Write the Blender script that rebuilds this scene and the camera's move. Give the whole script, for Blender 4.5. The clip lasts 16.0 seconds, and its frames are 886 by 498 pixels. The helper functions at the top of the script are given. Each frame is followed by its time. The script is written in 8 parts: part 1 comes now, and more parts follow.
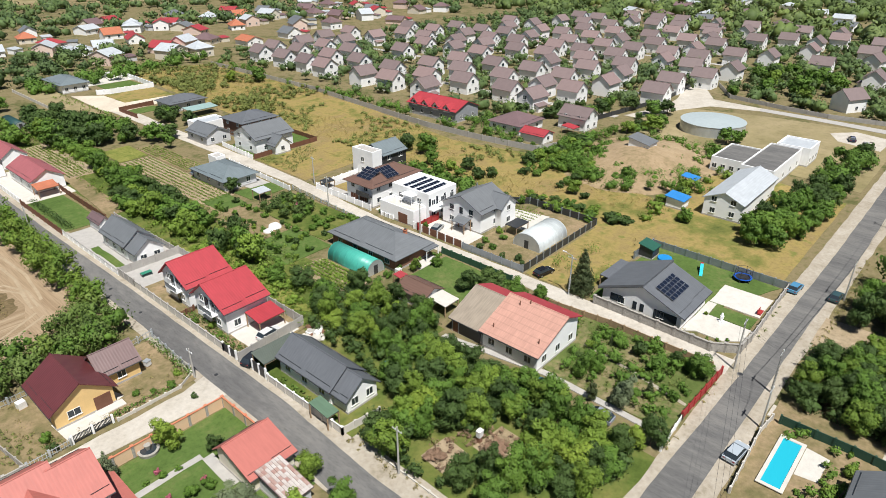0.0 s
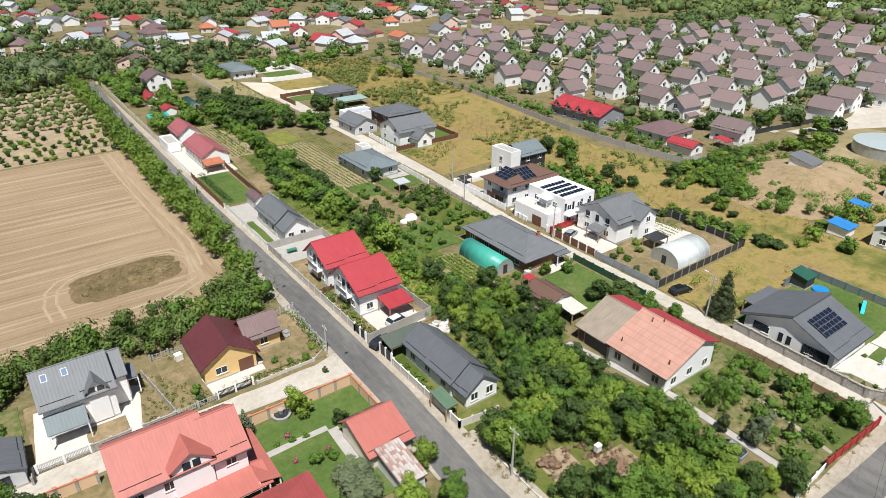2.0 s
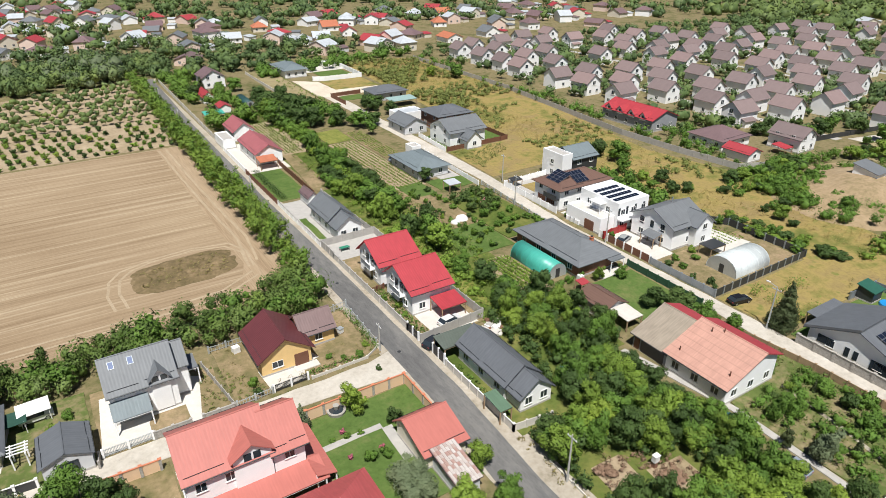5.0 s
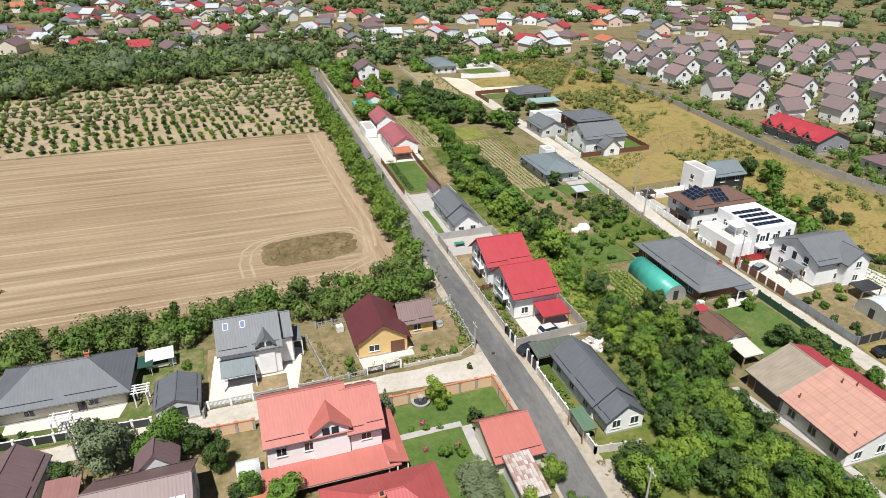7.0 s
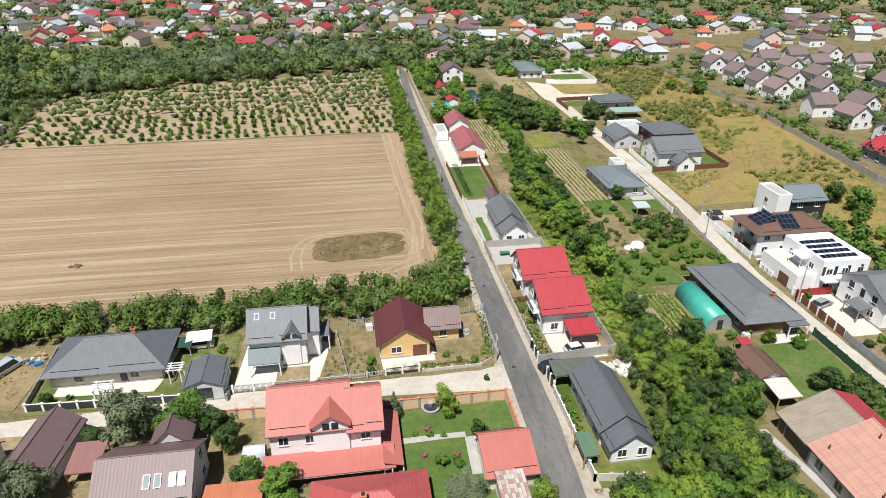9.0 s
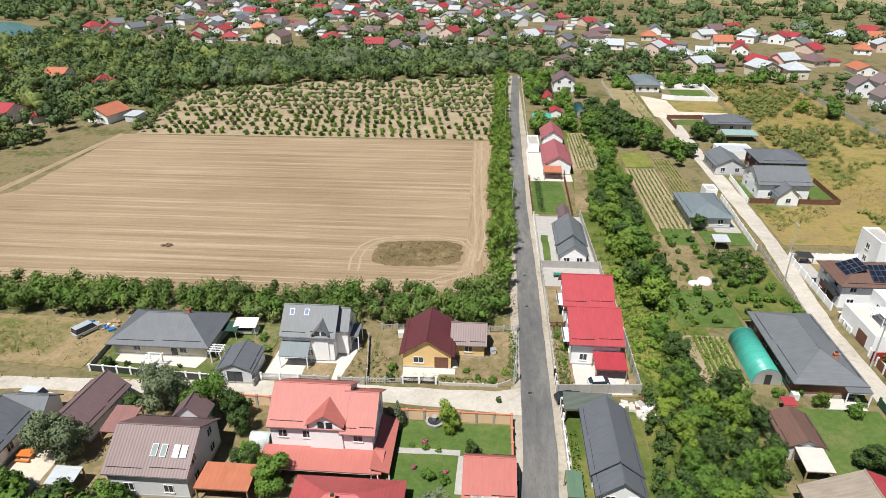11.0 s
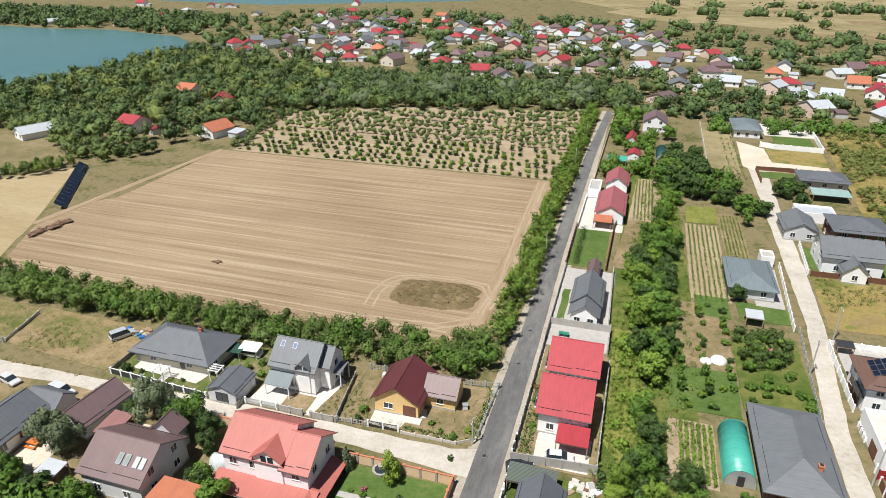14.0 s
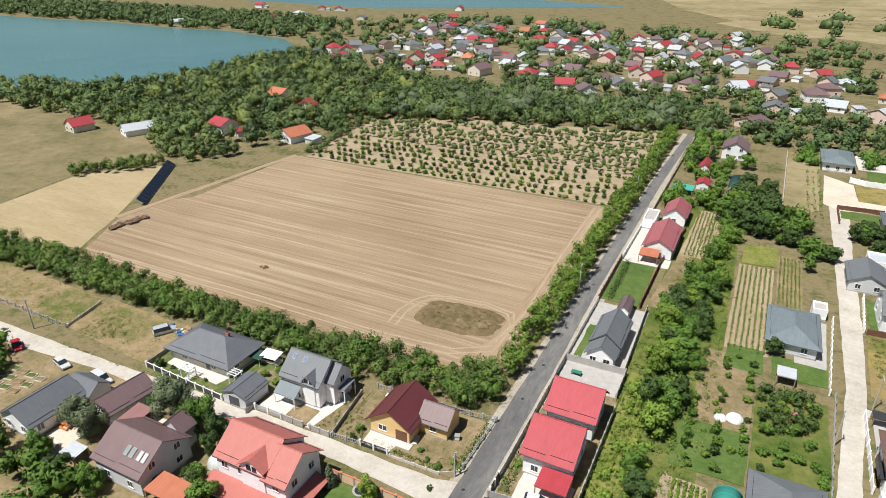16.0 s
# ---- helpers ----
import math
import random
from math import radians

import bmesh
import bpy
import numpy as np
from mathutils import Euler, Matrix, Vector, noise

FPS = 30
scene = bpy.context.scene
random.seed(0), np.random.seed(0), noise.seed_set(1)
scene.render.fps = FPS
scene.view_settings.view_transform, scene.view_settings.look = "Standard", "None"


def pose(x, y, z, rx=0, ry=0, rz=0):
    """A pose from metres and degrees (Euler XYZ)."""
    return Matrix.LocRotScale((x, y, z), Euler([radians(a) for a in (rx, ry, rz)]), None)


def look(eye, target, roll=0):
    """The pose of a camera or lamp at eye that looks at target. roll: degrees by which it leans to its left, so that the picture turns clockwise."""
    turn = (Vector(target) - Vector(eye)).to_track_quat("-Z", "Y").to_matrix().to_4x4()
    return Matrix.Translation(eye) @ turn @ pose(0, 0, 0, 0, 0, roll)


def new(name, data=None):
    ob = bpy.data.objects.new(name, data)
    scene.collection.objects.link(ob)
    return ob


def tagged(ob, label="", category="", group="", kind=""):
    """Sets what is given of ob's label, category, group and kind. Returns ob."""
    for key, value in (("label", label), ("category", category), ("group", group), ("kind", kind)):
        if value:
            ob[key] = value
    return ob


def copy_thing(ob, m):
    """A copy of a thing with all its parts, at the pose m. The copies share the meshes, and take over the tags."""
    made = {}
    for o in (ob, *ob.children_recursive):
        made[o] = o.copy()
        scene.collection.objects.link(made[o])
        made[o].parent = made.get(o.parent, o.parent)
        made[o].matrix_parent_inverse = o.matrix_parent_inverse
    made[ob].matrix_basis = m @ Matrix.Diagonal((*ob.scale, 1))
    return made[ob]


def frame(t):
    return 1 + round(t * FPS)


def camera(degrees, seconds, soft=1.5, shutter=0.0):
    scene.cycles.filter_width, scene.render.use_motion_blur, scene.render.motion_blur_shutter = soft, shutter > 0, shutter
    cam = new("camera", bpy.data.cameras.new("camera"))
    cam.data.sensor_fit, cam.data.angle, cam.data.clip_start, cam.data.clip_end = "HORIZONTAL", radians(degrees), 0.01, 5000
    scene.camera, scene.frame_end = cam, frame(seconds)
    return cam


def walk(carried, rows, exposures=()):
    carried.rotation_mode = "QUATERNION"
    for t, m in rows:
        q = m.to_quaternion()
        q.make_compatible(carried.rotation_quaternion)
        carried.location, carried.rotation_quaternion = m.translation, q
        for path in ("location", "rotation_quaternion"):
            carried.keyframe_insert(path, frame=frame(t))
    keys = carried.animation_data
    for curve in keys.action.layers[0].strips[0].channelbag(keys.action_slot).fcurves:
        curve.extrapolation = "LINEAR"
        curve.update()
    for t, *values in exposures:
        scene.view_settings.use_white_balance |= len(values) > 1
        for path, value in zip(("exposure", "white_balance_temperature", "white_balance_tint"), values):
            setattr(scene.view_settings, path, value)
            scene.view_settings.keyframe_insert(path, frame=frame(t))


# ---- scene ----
cam = camera(69.7, 16.0, soft=0.7)
PATH = [
    (0, (0.00, -0.00, 59.55), (40.05, 35.46, 32.37), 0.04),
    (0.5, (-0.10, -0.01, 59.62), (38.07, 37.47, 32.44), 0.05),
    (1, (-0.15, -0.06, 59.60), (35.06, 40.22, 32.44), 0.01),
    (1.5, (-0.37, 0.09, 59.61), (31.99, 42.69, 32.44), 0.03),
    (2, (-1.08, 0.66, 59.71), (30.29, 43.97, 32.51), 0.03),
    (2.5, (-2.20, 1.42, 59.72), (29.14, 44.77, 32.55), -0.02),
    (3, (-3.56, 2.29, 59.88), (27.74, 45.65, 32.67), -0.01),
    (5.5, (-3.16, 2.39, 59.62), (23.14, 49.01, 32.51), -0.05),
    (6, (-2.06, 2.03, 59.56), (21.23, 50.21, 32.44), -0.01),
    (6.5, (-0.34, 1.32, 59.54), (19.64, 50.96, 32.41), -0.00),
    (7, (1.75, 0.55, 59.58), (18.33, 51.44, 32.45), 0.04),
    (7.5, (3.93, -0.07, 59.69), (17.72, 51.66, 32.60), -0.02),
    (8, (6.07, -0.70, 60.15), (18.02, 51.47, 33.03), -0.01),
    (10.5, (23.08, -2.85, 63.01), (22.22, 50.68, 35.92), -0.09),
    (11, (27.09, -2.55, 63.93), (22.95, 50.83, 36.84), -0.07),
    (11.5, (31.00, -2.05, 64.98), (24.85, 51.14, 37.90), -0.04),
    (12, (34.93, -1.59, 66.34), (26.95, 51.34, 39.23), -0.03),
    (12.5, (38.85, -0.89, 67.52), (28.95, 51.75, 40.48), -0.06),
    (13, (42.70, -0.01, 68.86), (30.83, 52.30, 41.98), -0.06),
    (13.5, (46.54, 1.08, 70.13), (32.61, 53.25, 43.96), -0.05),
    (14, (50.21, 2.16, 71.39), (34.35, 53.86, 45.39), -0.00),
    (14.5, (53.77, 3.44, 72.65), (35.84, 54.47, 46.68), 0.00),
    (15, (57.28, 4.88, 74.02), (37.18, 55.12, 48.10), 0.08),
    (15.5, (60.97, 6.57, 75.52), (38.74, 55.89, 49.59), 0.12),
    (16, (64.49, 8.32, 77.01), (40.16, 56.66, 51.10), 0.18),
]
walk(cam, [(t, look(eye, target, roll)) for t, eye, target, roll in PATH])

# ---- sky, sun ----
SUN_AZIMUTH, SUN_HEIGHT = 209.0, 64.0   # degrees clockwise from +y, and above the horizon
world = bpy.data.worlds.new("sky")
scene.world = world
world.use_nodes = True
sky = world.node_tree.nodes.new("ShaderNodeTexSky")
sky.sky_type, sky.sun_disc = "NISHITA", False
sky.air_density, sky.dust_density = 0.7, 0.3
sky.sun_elevation, sky.sun_rotation = radians(SUN_HEIGHT), radians(SUN_AZIMUTH)
world.node_tree.links.new(sky.outputs[0], world.node_tree.nodes["Background"].inputs[0])
world.node_tree.nodes["Background"].inputs[1].default_value = 0.044
sun = new("sun", bpy.data.lights.new("sun", "SUN"))
sun.data.energy, sun.data.angle, sun.data.color = 5.0, radians(0.6), (1.0, 0.98, 0.935)
a, e = radians(SUN_AZIMUTH), radians(SUN_HEIGHT)
sun.matrix_world = look((math.sin(a) * math.cos(e) * 200, math.cos(a) * math.cos(e) * 200, math.sin(e) * 200), (0, 0, 0))
scene.view_settings.exposure = 0.24

rng = random.Random(7)


# ---- materials ----
def tree_of(name):
    m = bpy.data.materials.new(name)
    m.use_nodes = True
    return m, m.node_tree.nodes, m.node_tree.links, m.node_tree.nodes["Principled BSDF"]


def ramp(nodes, links, fac, stops):
    r = nodes.new("ShaderNodeValToRGB")
    while len(r.color_ramp.elements) < len(stops):
        r.color_ramp.elements.new(0.5)
    for el, (pos, col) in zip(r.color_ramp.elements, stops):
        el.position, el.color = pos, (*col, 1)
    links.new(fac, r.inputs[0])
    return r.outputs[0]


def noise_tex(nodes, links, scale, detail=4, vec=None, rough=0.55):
    n = nodes.new("ShaderNodeTexNoise")
    n.inputs["Scale"].default_value, n.inputs["Detail"].default_value = scale, detail
    n.inputs["Roughness"].default_value = rough
    if vec is not None:
        links.new(vec, n.inputs["Vector"])
    return n.outputs["Fac"]


def coords(nodes, links, which="Object", scale=(1, 1, 1), rot=0.0):
    c = nodes.new("ShaderNodeTexCoord")
    m = nodes.new("ShaderNodeMapping")
    m.inputs["Scale"].default_value = scale
    m.inputs["Rotation"].default_value = (0, 0, rot)
    links.new(c.outputs[which], m.inputs["Vector"])
    return m.outputs[0]


def mix(nodes, links, fac, a, b, kind="MIX"):
    n = nodes.new("ShaderNodeMix")
    n.data_type, n.blend_type = "RGBA", kind
    for slot, v in ((0, fac), (6, a), (7, b)):
        if isinstance(v, (int, float)):
            n.inputs[slot].default_value = v
        elif isinstance(v, tuple):
            n.inputs[slot].default_value = (*v, 1)
        else:
            links.new(v, n.inputs[slot])
    return n.outputs[2]


def bump(nodes, links, bsdf, height, strength, distance):
    b = nodes.new("ShaderNodeBump")
    b.inputs["Strength"].default_value, b.inputs["Distance"].default_value = strength, distance
    links.new(height, b.inputs["Height"])
    links.new(b.outputs[0], bsdf.inputs["Normal"])


def shade(c, f):
    return tuple(min(1.0, v * f) for v in c)


def plain(name, col, rough=0.7, metal=0.0, vary=0.16, scale=0.9, fine=9.0, bumpy=0.15):
    """Paint, plaster, stone or metal with soft stains and a fine grain."""
    m, n, l, b = tree_of(name)
    v = coords(n, l)
    big = noise_tex(n, l, scale, 5, v)
    small = noise_tex(n, l, fine, 4, v)
    c1 = ramp(n, l, big, [(0.3, shade(col, 1 - vary)), (0.7, shade(col, 1 + vary * 0.6))])
    c2 = mix(n, l, 0.35, c1, ramp(n, l, small, [(0.3, shade(col, 1 - vary)), (0.7, shade(col, 1 + vary))]))
    l.new(c2, b.inputs["Base Color"])
    b.inputs["Roughness"].default_value, b.inputs["Metallic"].default_value = rough, metal
    if bumpy:
        bump(n, l, b, small, bumpy, 0.02)
    return m


def roofing(name, col, axis="x", pitch=0.35, rough=0.58, rows=0.0, vary=0.14, depth=0.28, random_tint=0.0):
    """Ribbed sheet roof: ribs repeat along the axis, cross joints every rows metres, faded and dusty in patches."""
    m, n, l, b = tree_of(name)
    v = coords(n, l)
    w = n.new("ShaderNodeTexWave")
    w.wave_type, w.bands_direction, w.wave_profile = "BANDS", axis.upper(), "SIN"
    w.inputs["Scale"].default_value = 0.314 / pitch
    w.inputs["Distortion"].default_value = 0.0
    l.new(v, w.inputs["Vector"])
    stain = noise_tex(n, l, 0.5, 5, v)
    stretch = coords(n, l, scale=(4.0, 0.35, 1.0) if axis == "x" else (0.35, 4.0, 1.0))
    streak = noise_tex(n, l, 1.0, 4, stretch)
    c = ramp(n, l, stain, [(0.3, shade(col, 1 - vary)), (0.72, shade(col, 1 + vary))])
    c = mix(n, l, 0.5, c, ramp(n, l, streak, [(0.35, shade(col, 1 - vary)), (0.65, shade(col, 1 + vary))]))
    c = mix(n, l, ramp(n, l, w.outputs["Fac"], [(0.0, (min(0.35, 0.3 * depth),) * 3), (0.25, (0,) * 3)]), c, shade(col, 0.6))
    if rows:
        r = n.new("ShaderNodeTexWave")
        r.wave_type, r.bands_direction, r.wave_profile = "BANDS", "Y" if axis == "x" else "X", "SAW"
        r.inputs["Scale"].default_value = 0.314 / rows
        l.new(v, r.inputs["Vector"])
        c = mix(n, l, ramp(n, l, r.outputs["Fac"], [(0.0, (0.5,) * 3), (0.2, (0,) * 3)]), c, shade(col, 0.6))
    if random_tint:
        o = n.new("ShaderNodeObjectInfo")
        c = mix(n, l, random_tint, c, ramp(n, l, o.outputs["Random"], [(0, shade(col, 0.6)), (0.5, col), (1, shade((col[0] * 1.15, col[1], col[2] * 0.95), 1.5))]))
    l.new(c, b.inputs["Base Color"])
    b.inputs["Roughness"].default_value = rough
    bump(n, l, b, w.outputs["Fac"], depth, 0.03)
    return m


def ground_mat(name, stops, scale=0.08, fine=1.6, rough=0.95, spots=None, rot=0.0, stretch=(1, 1, 1), bumpy=0.4, grain=0.55):
    """Soil and grass: colours by a broad noise, broken up by two finer ones."""
    m, n, l, b = tree_of(name)
    v = coords(n, l, scale=stretch, rot=rot)
    big, mid, small = noise_tex(n, l, scale, 6, v, 0.65), noise_tex(n, l, scale * 7, 5, v), noise_tex(n, l, fine, 6, v, 0.7)
    add = n.new("ShaderNodeMath")
    add.operation = "MULTIPLY_ADD"
    l.new(mid, add.inputs[0])
    add.inputs[1].default_value = 0.45
    sub = n.new("ShaderNodeMath")
    sub.operation = "MULTIPLY_ADD"
    l.new(big, sub.inputs[0])
    sub.inputs[1].default_value, sub.inputs[2].default_value = 0.9, -0.18
    l.new(sub.outputs[0], add.inputs[2])
    c = ramp(n, l, add.outputs[0], stops)
    c = mix(n, l, grain, c, ramp(n, l, small, [(0.25, (0.35,) * 3), (0.5, (0.8,) * 3), (0.8, (1.0,) * 3)]), "MULTIPLY")
    if spots:
        s = noise_tex(n, l, spots[0], 3, v)
        c = mix(n, l, ramp(n, l, s, [(0.6, (0,) * 3), (0.68, (1,) * 3)]), c, spots[1])
    l.new(c, b.inputs["Base Color"])
    b.inputs["Roughness"].default_value = rough
    b.inputs["Specular IOR Level"].default_value = 0.15
    if bumpy:
        bump(n, l, b, small, bumpy, 0.12)
    return m


def leaves(name, dark, light, tint=0.35, low=0.55, cells=0.0):
    """Leaves: every spray its own green, clumps lighter and darker, every tree its own cast."""
    m, n, l, b = tree_of(name)
    g = n.new("ShaderNodeNewGeometry")
    o = n.new("ShaderNodeObjectInfo")
    c = ramp(n, l, g.outputs["Random Per Island"], [(0, shade(light, low)), (0.5, shade(light, 0.78)), (1, shade(light, 1.08))])
    patchy = noise_tex(n, l, 0.3, 3, g.outputs["Position"], 0.65)
    # Random clump tones; the dark end is set low to add shade within crowns.
    c = mix(n, l, 0.5, c, ramp(n, l, patchy, [(0.34, dark), (0.5, shade(light, 0.7)), (0.66, (light[0] * 1.15, light[1] * 1.05, light[2]))]))
    c2 = ramp(n, l, o.outputs["Random"], [(0, shade(light, 0.5)), (0.45, shade(light, 0.8)), (0.8, light), (1, (light[0] * 1.4, light[1] * 1.15, light[2]))])
    if cells:
        w = n.new("ShaderNodeTexVoronoi")
        w.inputs["Scale"].default_value = cells
        flat = n.new("ShaderNodeVectorMath")
        flat.operation = "MULTIPLY"
        flat.inputs[1].default_value = (1, 1, 0.15)
        l.new(g.outputs["Position"], flat.inputs[0])
        l.new(flat.outputs[0], w.inputs["Vector"])
        apart = n.new("ShaderNodeSeparateColor")
        l.new(w.outputs["Color"], apart.inputs[0])
        c2 = ramp(n, l, apart.outputs[0], [(0, shade(dark, 1.3)), (0.35, shade(light, 0.7)), (0.7, light), (0.9, (light[0] * 1.45, light[1] * 1.3, light[2] * 1.0)), (1.0, (light[0] * 1.3, light[1] * 1.15, light[2] * 1.7))])
        tint = 0.55
    l.new(mix(n, l, tint, c, c2), b.inputs["Base Color"])
    b.inputs["Roughness"].default_value = 0.6
    b.inputs["Specular IOR Level"].default_value = 0.2
    grain = noise_tex(n, l, 7.0, 3, g.outputs["Position"], 0.7)
    bump(n, l, b, grain, 0.5, 0.12)
    return m


def glass_mat(name, col=(0.03, 0.04, 0.05)):
    m, n, l, b = tree_of(name)
    b.inputs["Base Color"].default_value = (*col, 1)
    b.inputs["Roughness"].default_value = 0.08
    b.inputs["Specular IOR Level"].default_value = 0.6
    return m


WHITE = plain("white_plaster", (0.90, 0.90, 0.90), 0.85, vary=0.07, scale=0.5)
CREAM = plain("cream_plaster", (0.72, 0.66, 0.55), 0.85, vary=0.08)
YELLOW = plain("yellow_plaster", (0.78, 0.54, 0.24), 0.85, vary=0.08)
GREYWALL = plain("grey_plaster", (0.30, 0.31, 0.33), 0.85)
PALEGREY = plain("pale_grey_plaster", (0.60, 0.61, 0.63), 0.85, vary=0.08)
BLUEGREY = plain("blue_grey_plaster", (0.50, 0.58, 0.70), 0.85, vary=0.08)
PINKWALL = plain("pink_plaster", (0.75, 0.58, 0.50), 0.85, vary=0.08)
BRICKWALL = plain("brown_brick", (0.22, 0.11, 0.07), 0.9, vary=0.3, fine=14)
CONCRETE = plain("concrete", (0.42, 0.40, 0.375), 0.9, vary=0.18)
PALECONC = plain("pale_concrete", (0.58, 0.55, 0.50), 0.9, vary=0.14)
PAVE = plain("pale_paving", (0.62, 0.58, 0.53), 0.85, vary=0.12, fine=4)
STONE = plain("grey_stone", (0.36, 0.34, 0.31), 0.9, vary=0.35, scale=2.5, fine=6, bumpy=0.5)
DARKGREEN = plain("dark_green_sheet", (0.02, 0.07, 0.05), 0.7)
DARKMETAL = plain("dark_metal", (0.055, 0.058, 0.062), 0.5, 0.3)
GREYMETAL = plain("grey_metal", (0.30, 0.33, 0.36), 0.45, 0.4)
GALV = plain("galvanised", (0.55, 0.58, 0.60), 0.4, 0.5)
WHITEMETAL = plain("white_paint", (0.78, 0.78, 0.76), 0.5)
BROWNWOOD = plain("brown_wood", (0.17, 0.075, 0.045), 0.7, vary=0.25)
PALEWOOD = plain("pale_wood", (0.36, 0.25, 0.15), 0.8, vary=0.25)
REDPAINT = plain("red_paint", (0.35, 0.03, 0.03), 0.6)
BLACKPAINT = plain("black_paint", (0.03, 0.03, 0.035), 0.5)
POLECONC = plain("pole_concrete", (0.42, 0.41, 0.38), 0.9)
BARK = plain("bark", (0.10, 0.075, 0.055), 0.95, vary=0.3, fine=12)
RUBBER = plain("rubber", (0.02, 0.02, 0.02), 0.85)
CHROME = plain("alloy", (0.5, 0.5, 0.52), 0.3, 0.8)
TERRACOTTA = plain("terracotta_cap", (0.55, 0.20, 0.11), 0.8)
GLASS = glass_mat("window_glass")
PANEL = glass_mat("solar_cell", (0.012, 0.018, 0.035))
WATER = glass_mat("pool_water", (0.02, 0.42, 0.55))
TARP = plain("blue_tarp", (0.03, 0.16, 0.45), 0.5)
TEALPLASTIC = roofing("green_film", (0.07, 0.40, 0.32), "y", 0.9, 0.4)
WHITEFILM = roofing("white_film", (0.62, 0.66, 0.66), "x", 1.2, 0.35)

R_DARK = roofing("graphite_roof", (0.124, 0.133, 0.148), "x", 0.42)
R_DARKY = roofing("graphite_roof_y", (0.124, 0.133, 0.148), "y", 0.42)
R_GREY = roofing("grey_roof", (0.155, 0.165, 0.176), "x", 0.42)
R_GREYY = roofing("grey_roof_y", (0.155, 0.166, 0.178), "y", 0.42)
R_BLUEGREY = roofing("blue_grey_roof", (0.165, 0.20, 0.215), "x", 0.42)
R_RED = roofing("red_roof", (0.39, 0.042, 0.054), "x", 0.42, rows=0.0)
R_REDY = roofing("red_roof_y", (0.36, 0.045, 0.055), "y", 0.42)
R_CORAL = roofing("coral_roof", (0.44, 0.140, 0.115), "x", 0.4, vary=0.1, depth=0.12)
R_CORALY = roofing("coral_roof_y", (0.43, 0.137, 0.113), "y", 0.4, vary=0.1, depth=0.12)
R_PINK = roofing("faded_pink_tile_roof", (0.50, 0.275, 0.215), "y", 0.36, 0.8, rows=1.15, vary=0.14, depth=0.3)
R_ORANGE = roofing("orange_tile_roof", (0.44, 0.15, 0.08), "x", 0.36, 0.8)
R_MAROON = roofing("maroon_roof", (0.13, 0.036, 0.040), "y", 0.4, 0.4, rows=0.0)
R_MAUVE = roofing("mauve_brown_roof", (0.18, 0.118, 0.122), "y", 0.4, 0.5)
R_MAUVEX = roofing("mauve_brown_roof_x", (0.17, 0.108, 0.105), "x", 0.4, 0.5)
R_ESTATE = roofing("estate_roof", (0.215, 0.162, 0.158), "y", 0.4, 0.6, random_tint=0.35)
R_BROWN = roofing("brown_roof", (0.15, 0.085, 0.065), "x", 0.42)
R_BEIGE = roofing("beige_cement_roof", (0.31, 0.26, 0.205), "y", 0.3, 0.95, vary=0.2)
R_WHITE = roofing("zinc_roof", (0.50, 0.53, 0.56), "y", 0.5, 0.35)
R_BLUE = roofing("blue_roof", (0.03, 0.22, 0.56), "y", 0.3)
R_GREEN = roofing("green_felt_roof", (0.10, 0.17, 0.11), "x", 0.5, 0.8)
R_OLIVE = roofing("olive_slat_roof", (0.10, 0.12, 0.10), "y", 0.22, 0.7, depth=1.0)
R_CHECK = roofing("patchy_red_tile_roof", (0.42, 0.30, 0.27), "y", 0.5, 0.9, rows=0.8, vary=0.4)
R_SALMON = roofing("salmon_roof", (0.27, 0.135, 0.125), "x", 0.4)
R_TOMATO = roofing("tomato_red_roof", (0.41, 0.085, 0.085), "x", 0.4)
TANKLID = plain("pale_tank_steel", (0.50, 0.57, 0.58), 0.45, 0.2, vary=0.1)
R_ROSE = roofing("rose_roof", (0.36, 0.115, 0.125), "y", 0.4)
PEACH = plain("peach_plaster", (0.72, 0.50, 0.33), 0.85, vary=0.08)
VILLAGE_ROOFS = [R_REDY, R_MAUVE, R_GREYY, R_WHITE, R_CORALY, R_MAUVE, R_REDY, R_ORANGE, R_BLUEGREY, R_WHITE]

ASPHALT = ground_mat("asphalt", [(0.25, (0.115, 0.113, 0.113)), (0.42, (0.150, 0.147, 0.145)), (0.55, (0.190, 0.185, 0.178)), (0.75, (0.25, 0.24, 0.225))], 0.16, 5.0, 0.9, stretch=(1, 0.25, 1), bumpy=0.15)
DIRTROAD = ground_mat("dirt_road", [(0.2, (0.36, 0.32, 0.265)), (0.45, (0.52, 0.475, 0.41)), (0.8, (0.66, 0.62, 0.56))], 0.15, 2.0, grain=0.34)
VERGE = ground_mat("dusty_verge", [(0.2, (0.22, 0.19, 0.12)), (0.42, (0.40, 0.35, 0.28)), (0.6, (0.46, 0.41, 0.34)), (0.8, (0.55, 0.50, 0.43))], 0.2, 1.5, grain=0.42)
MEADOW = ground_mat("dry_meadow", [(0.25, (0.075, 0.105, 0.026)), (0.40, (0.185, 0.185, 0.052)), (0.50, (0.34, 0.26, 0.095)), (0.62, (0.29, 0.215, 0.095)), (0.85, (0.46, 0.36, 0.20))], 0.035, 1.3, spots=(0.25, (0.17, 0.18, 0.05)))
ROUGH = ground_mat("rough_ground", [(0.2, (0.060, 0.080, 0.028)), (0.38, (0.13, 0.13, 0.05)), (0.52, (0.25, 0.20, 0.11)), (0.68, (0.16, 0.15, 0.06)), (0.85, (0.36, 0.28, 0.18))], 0.09, 1.4)
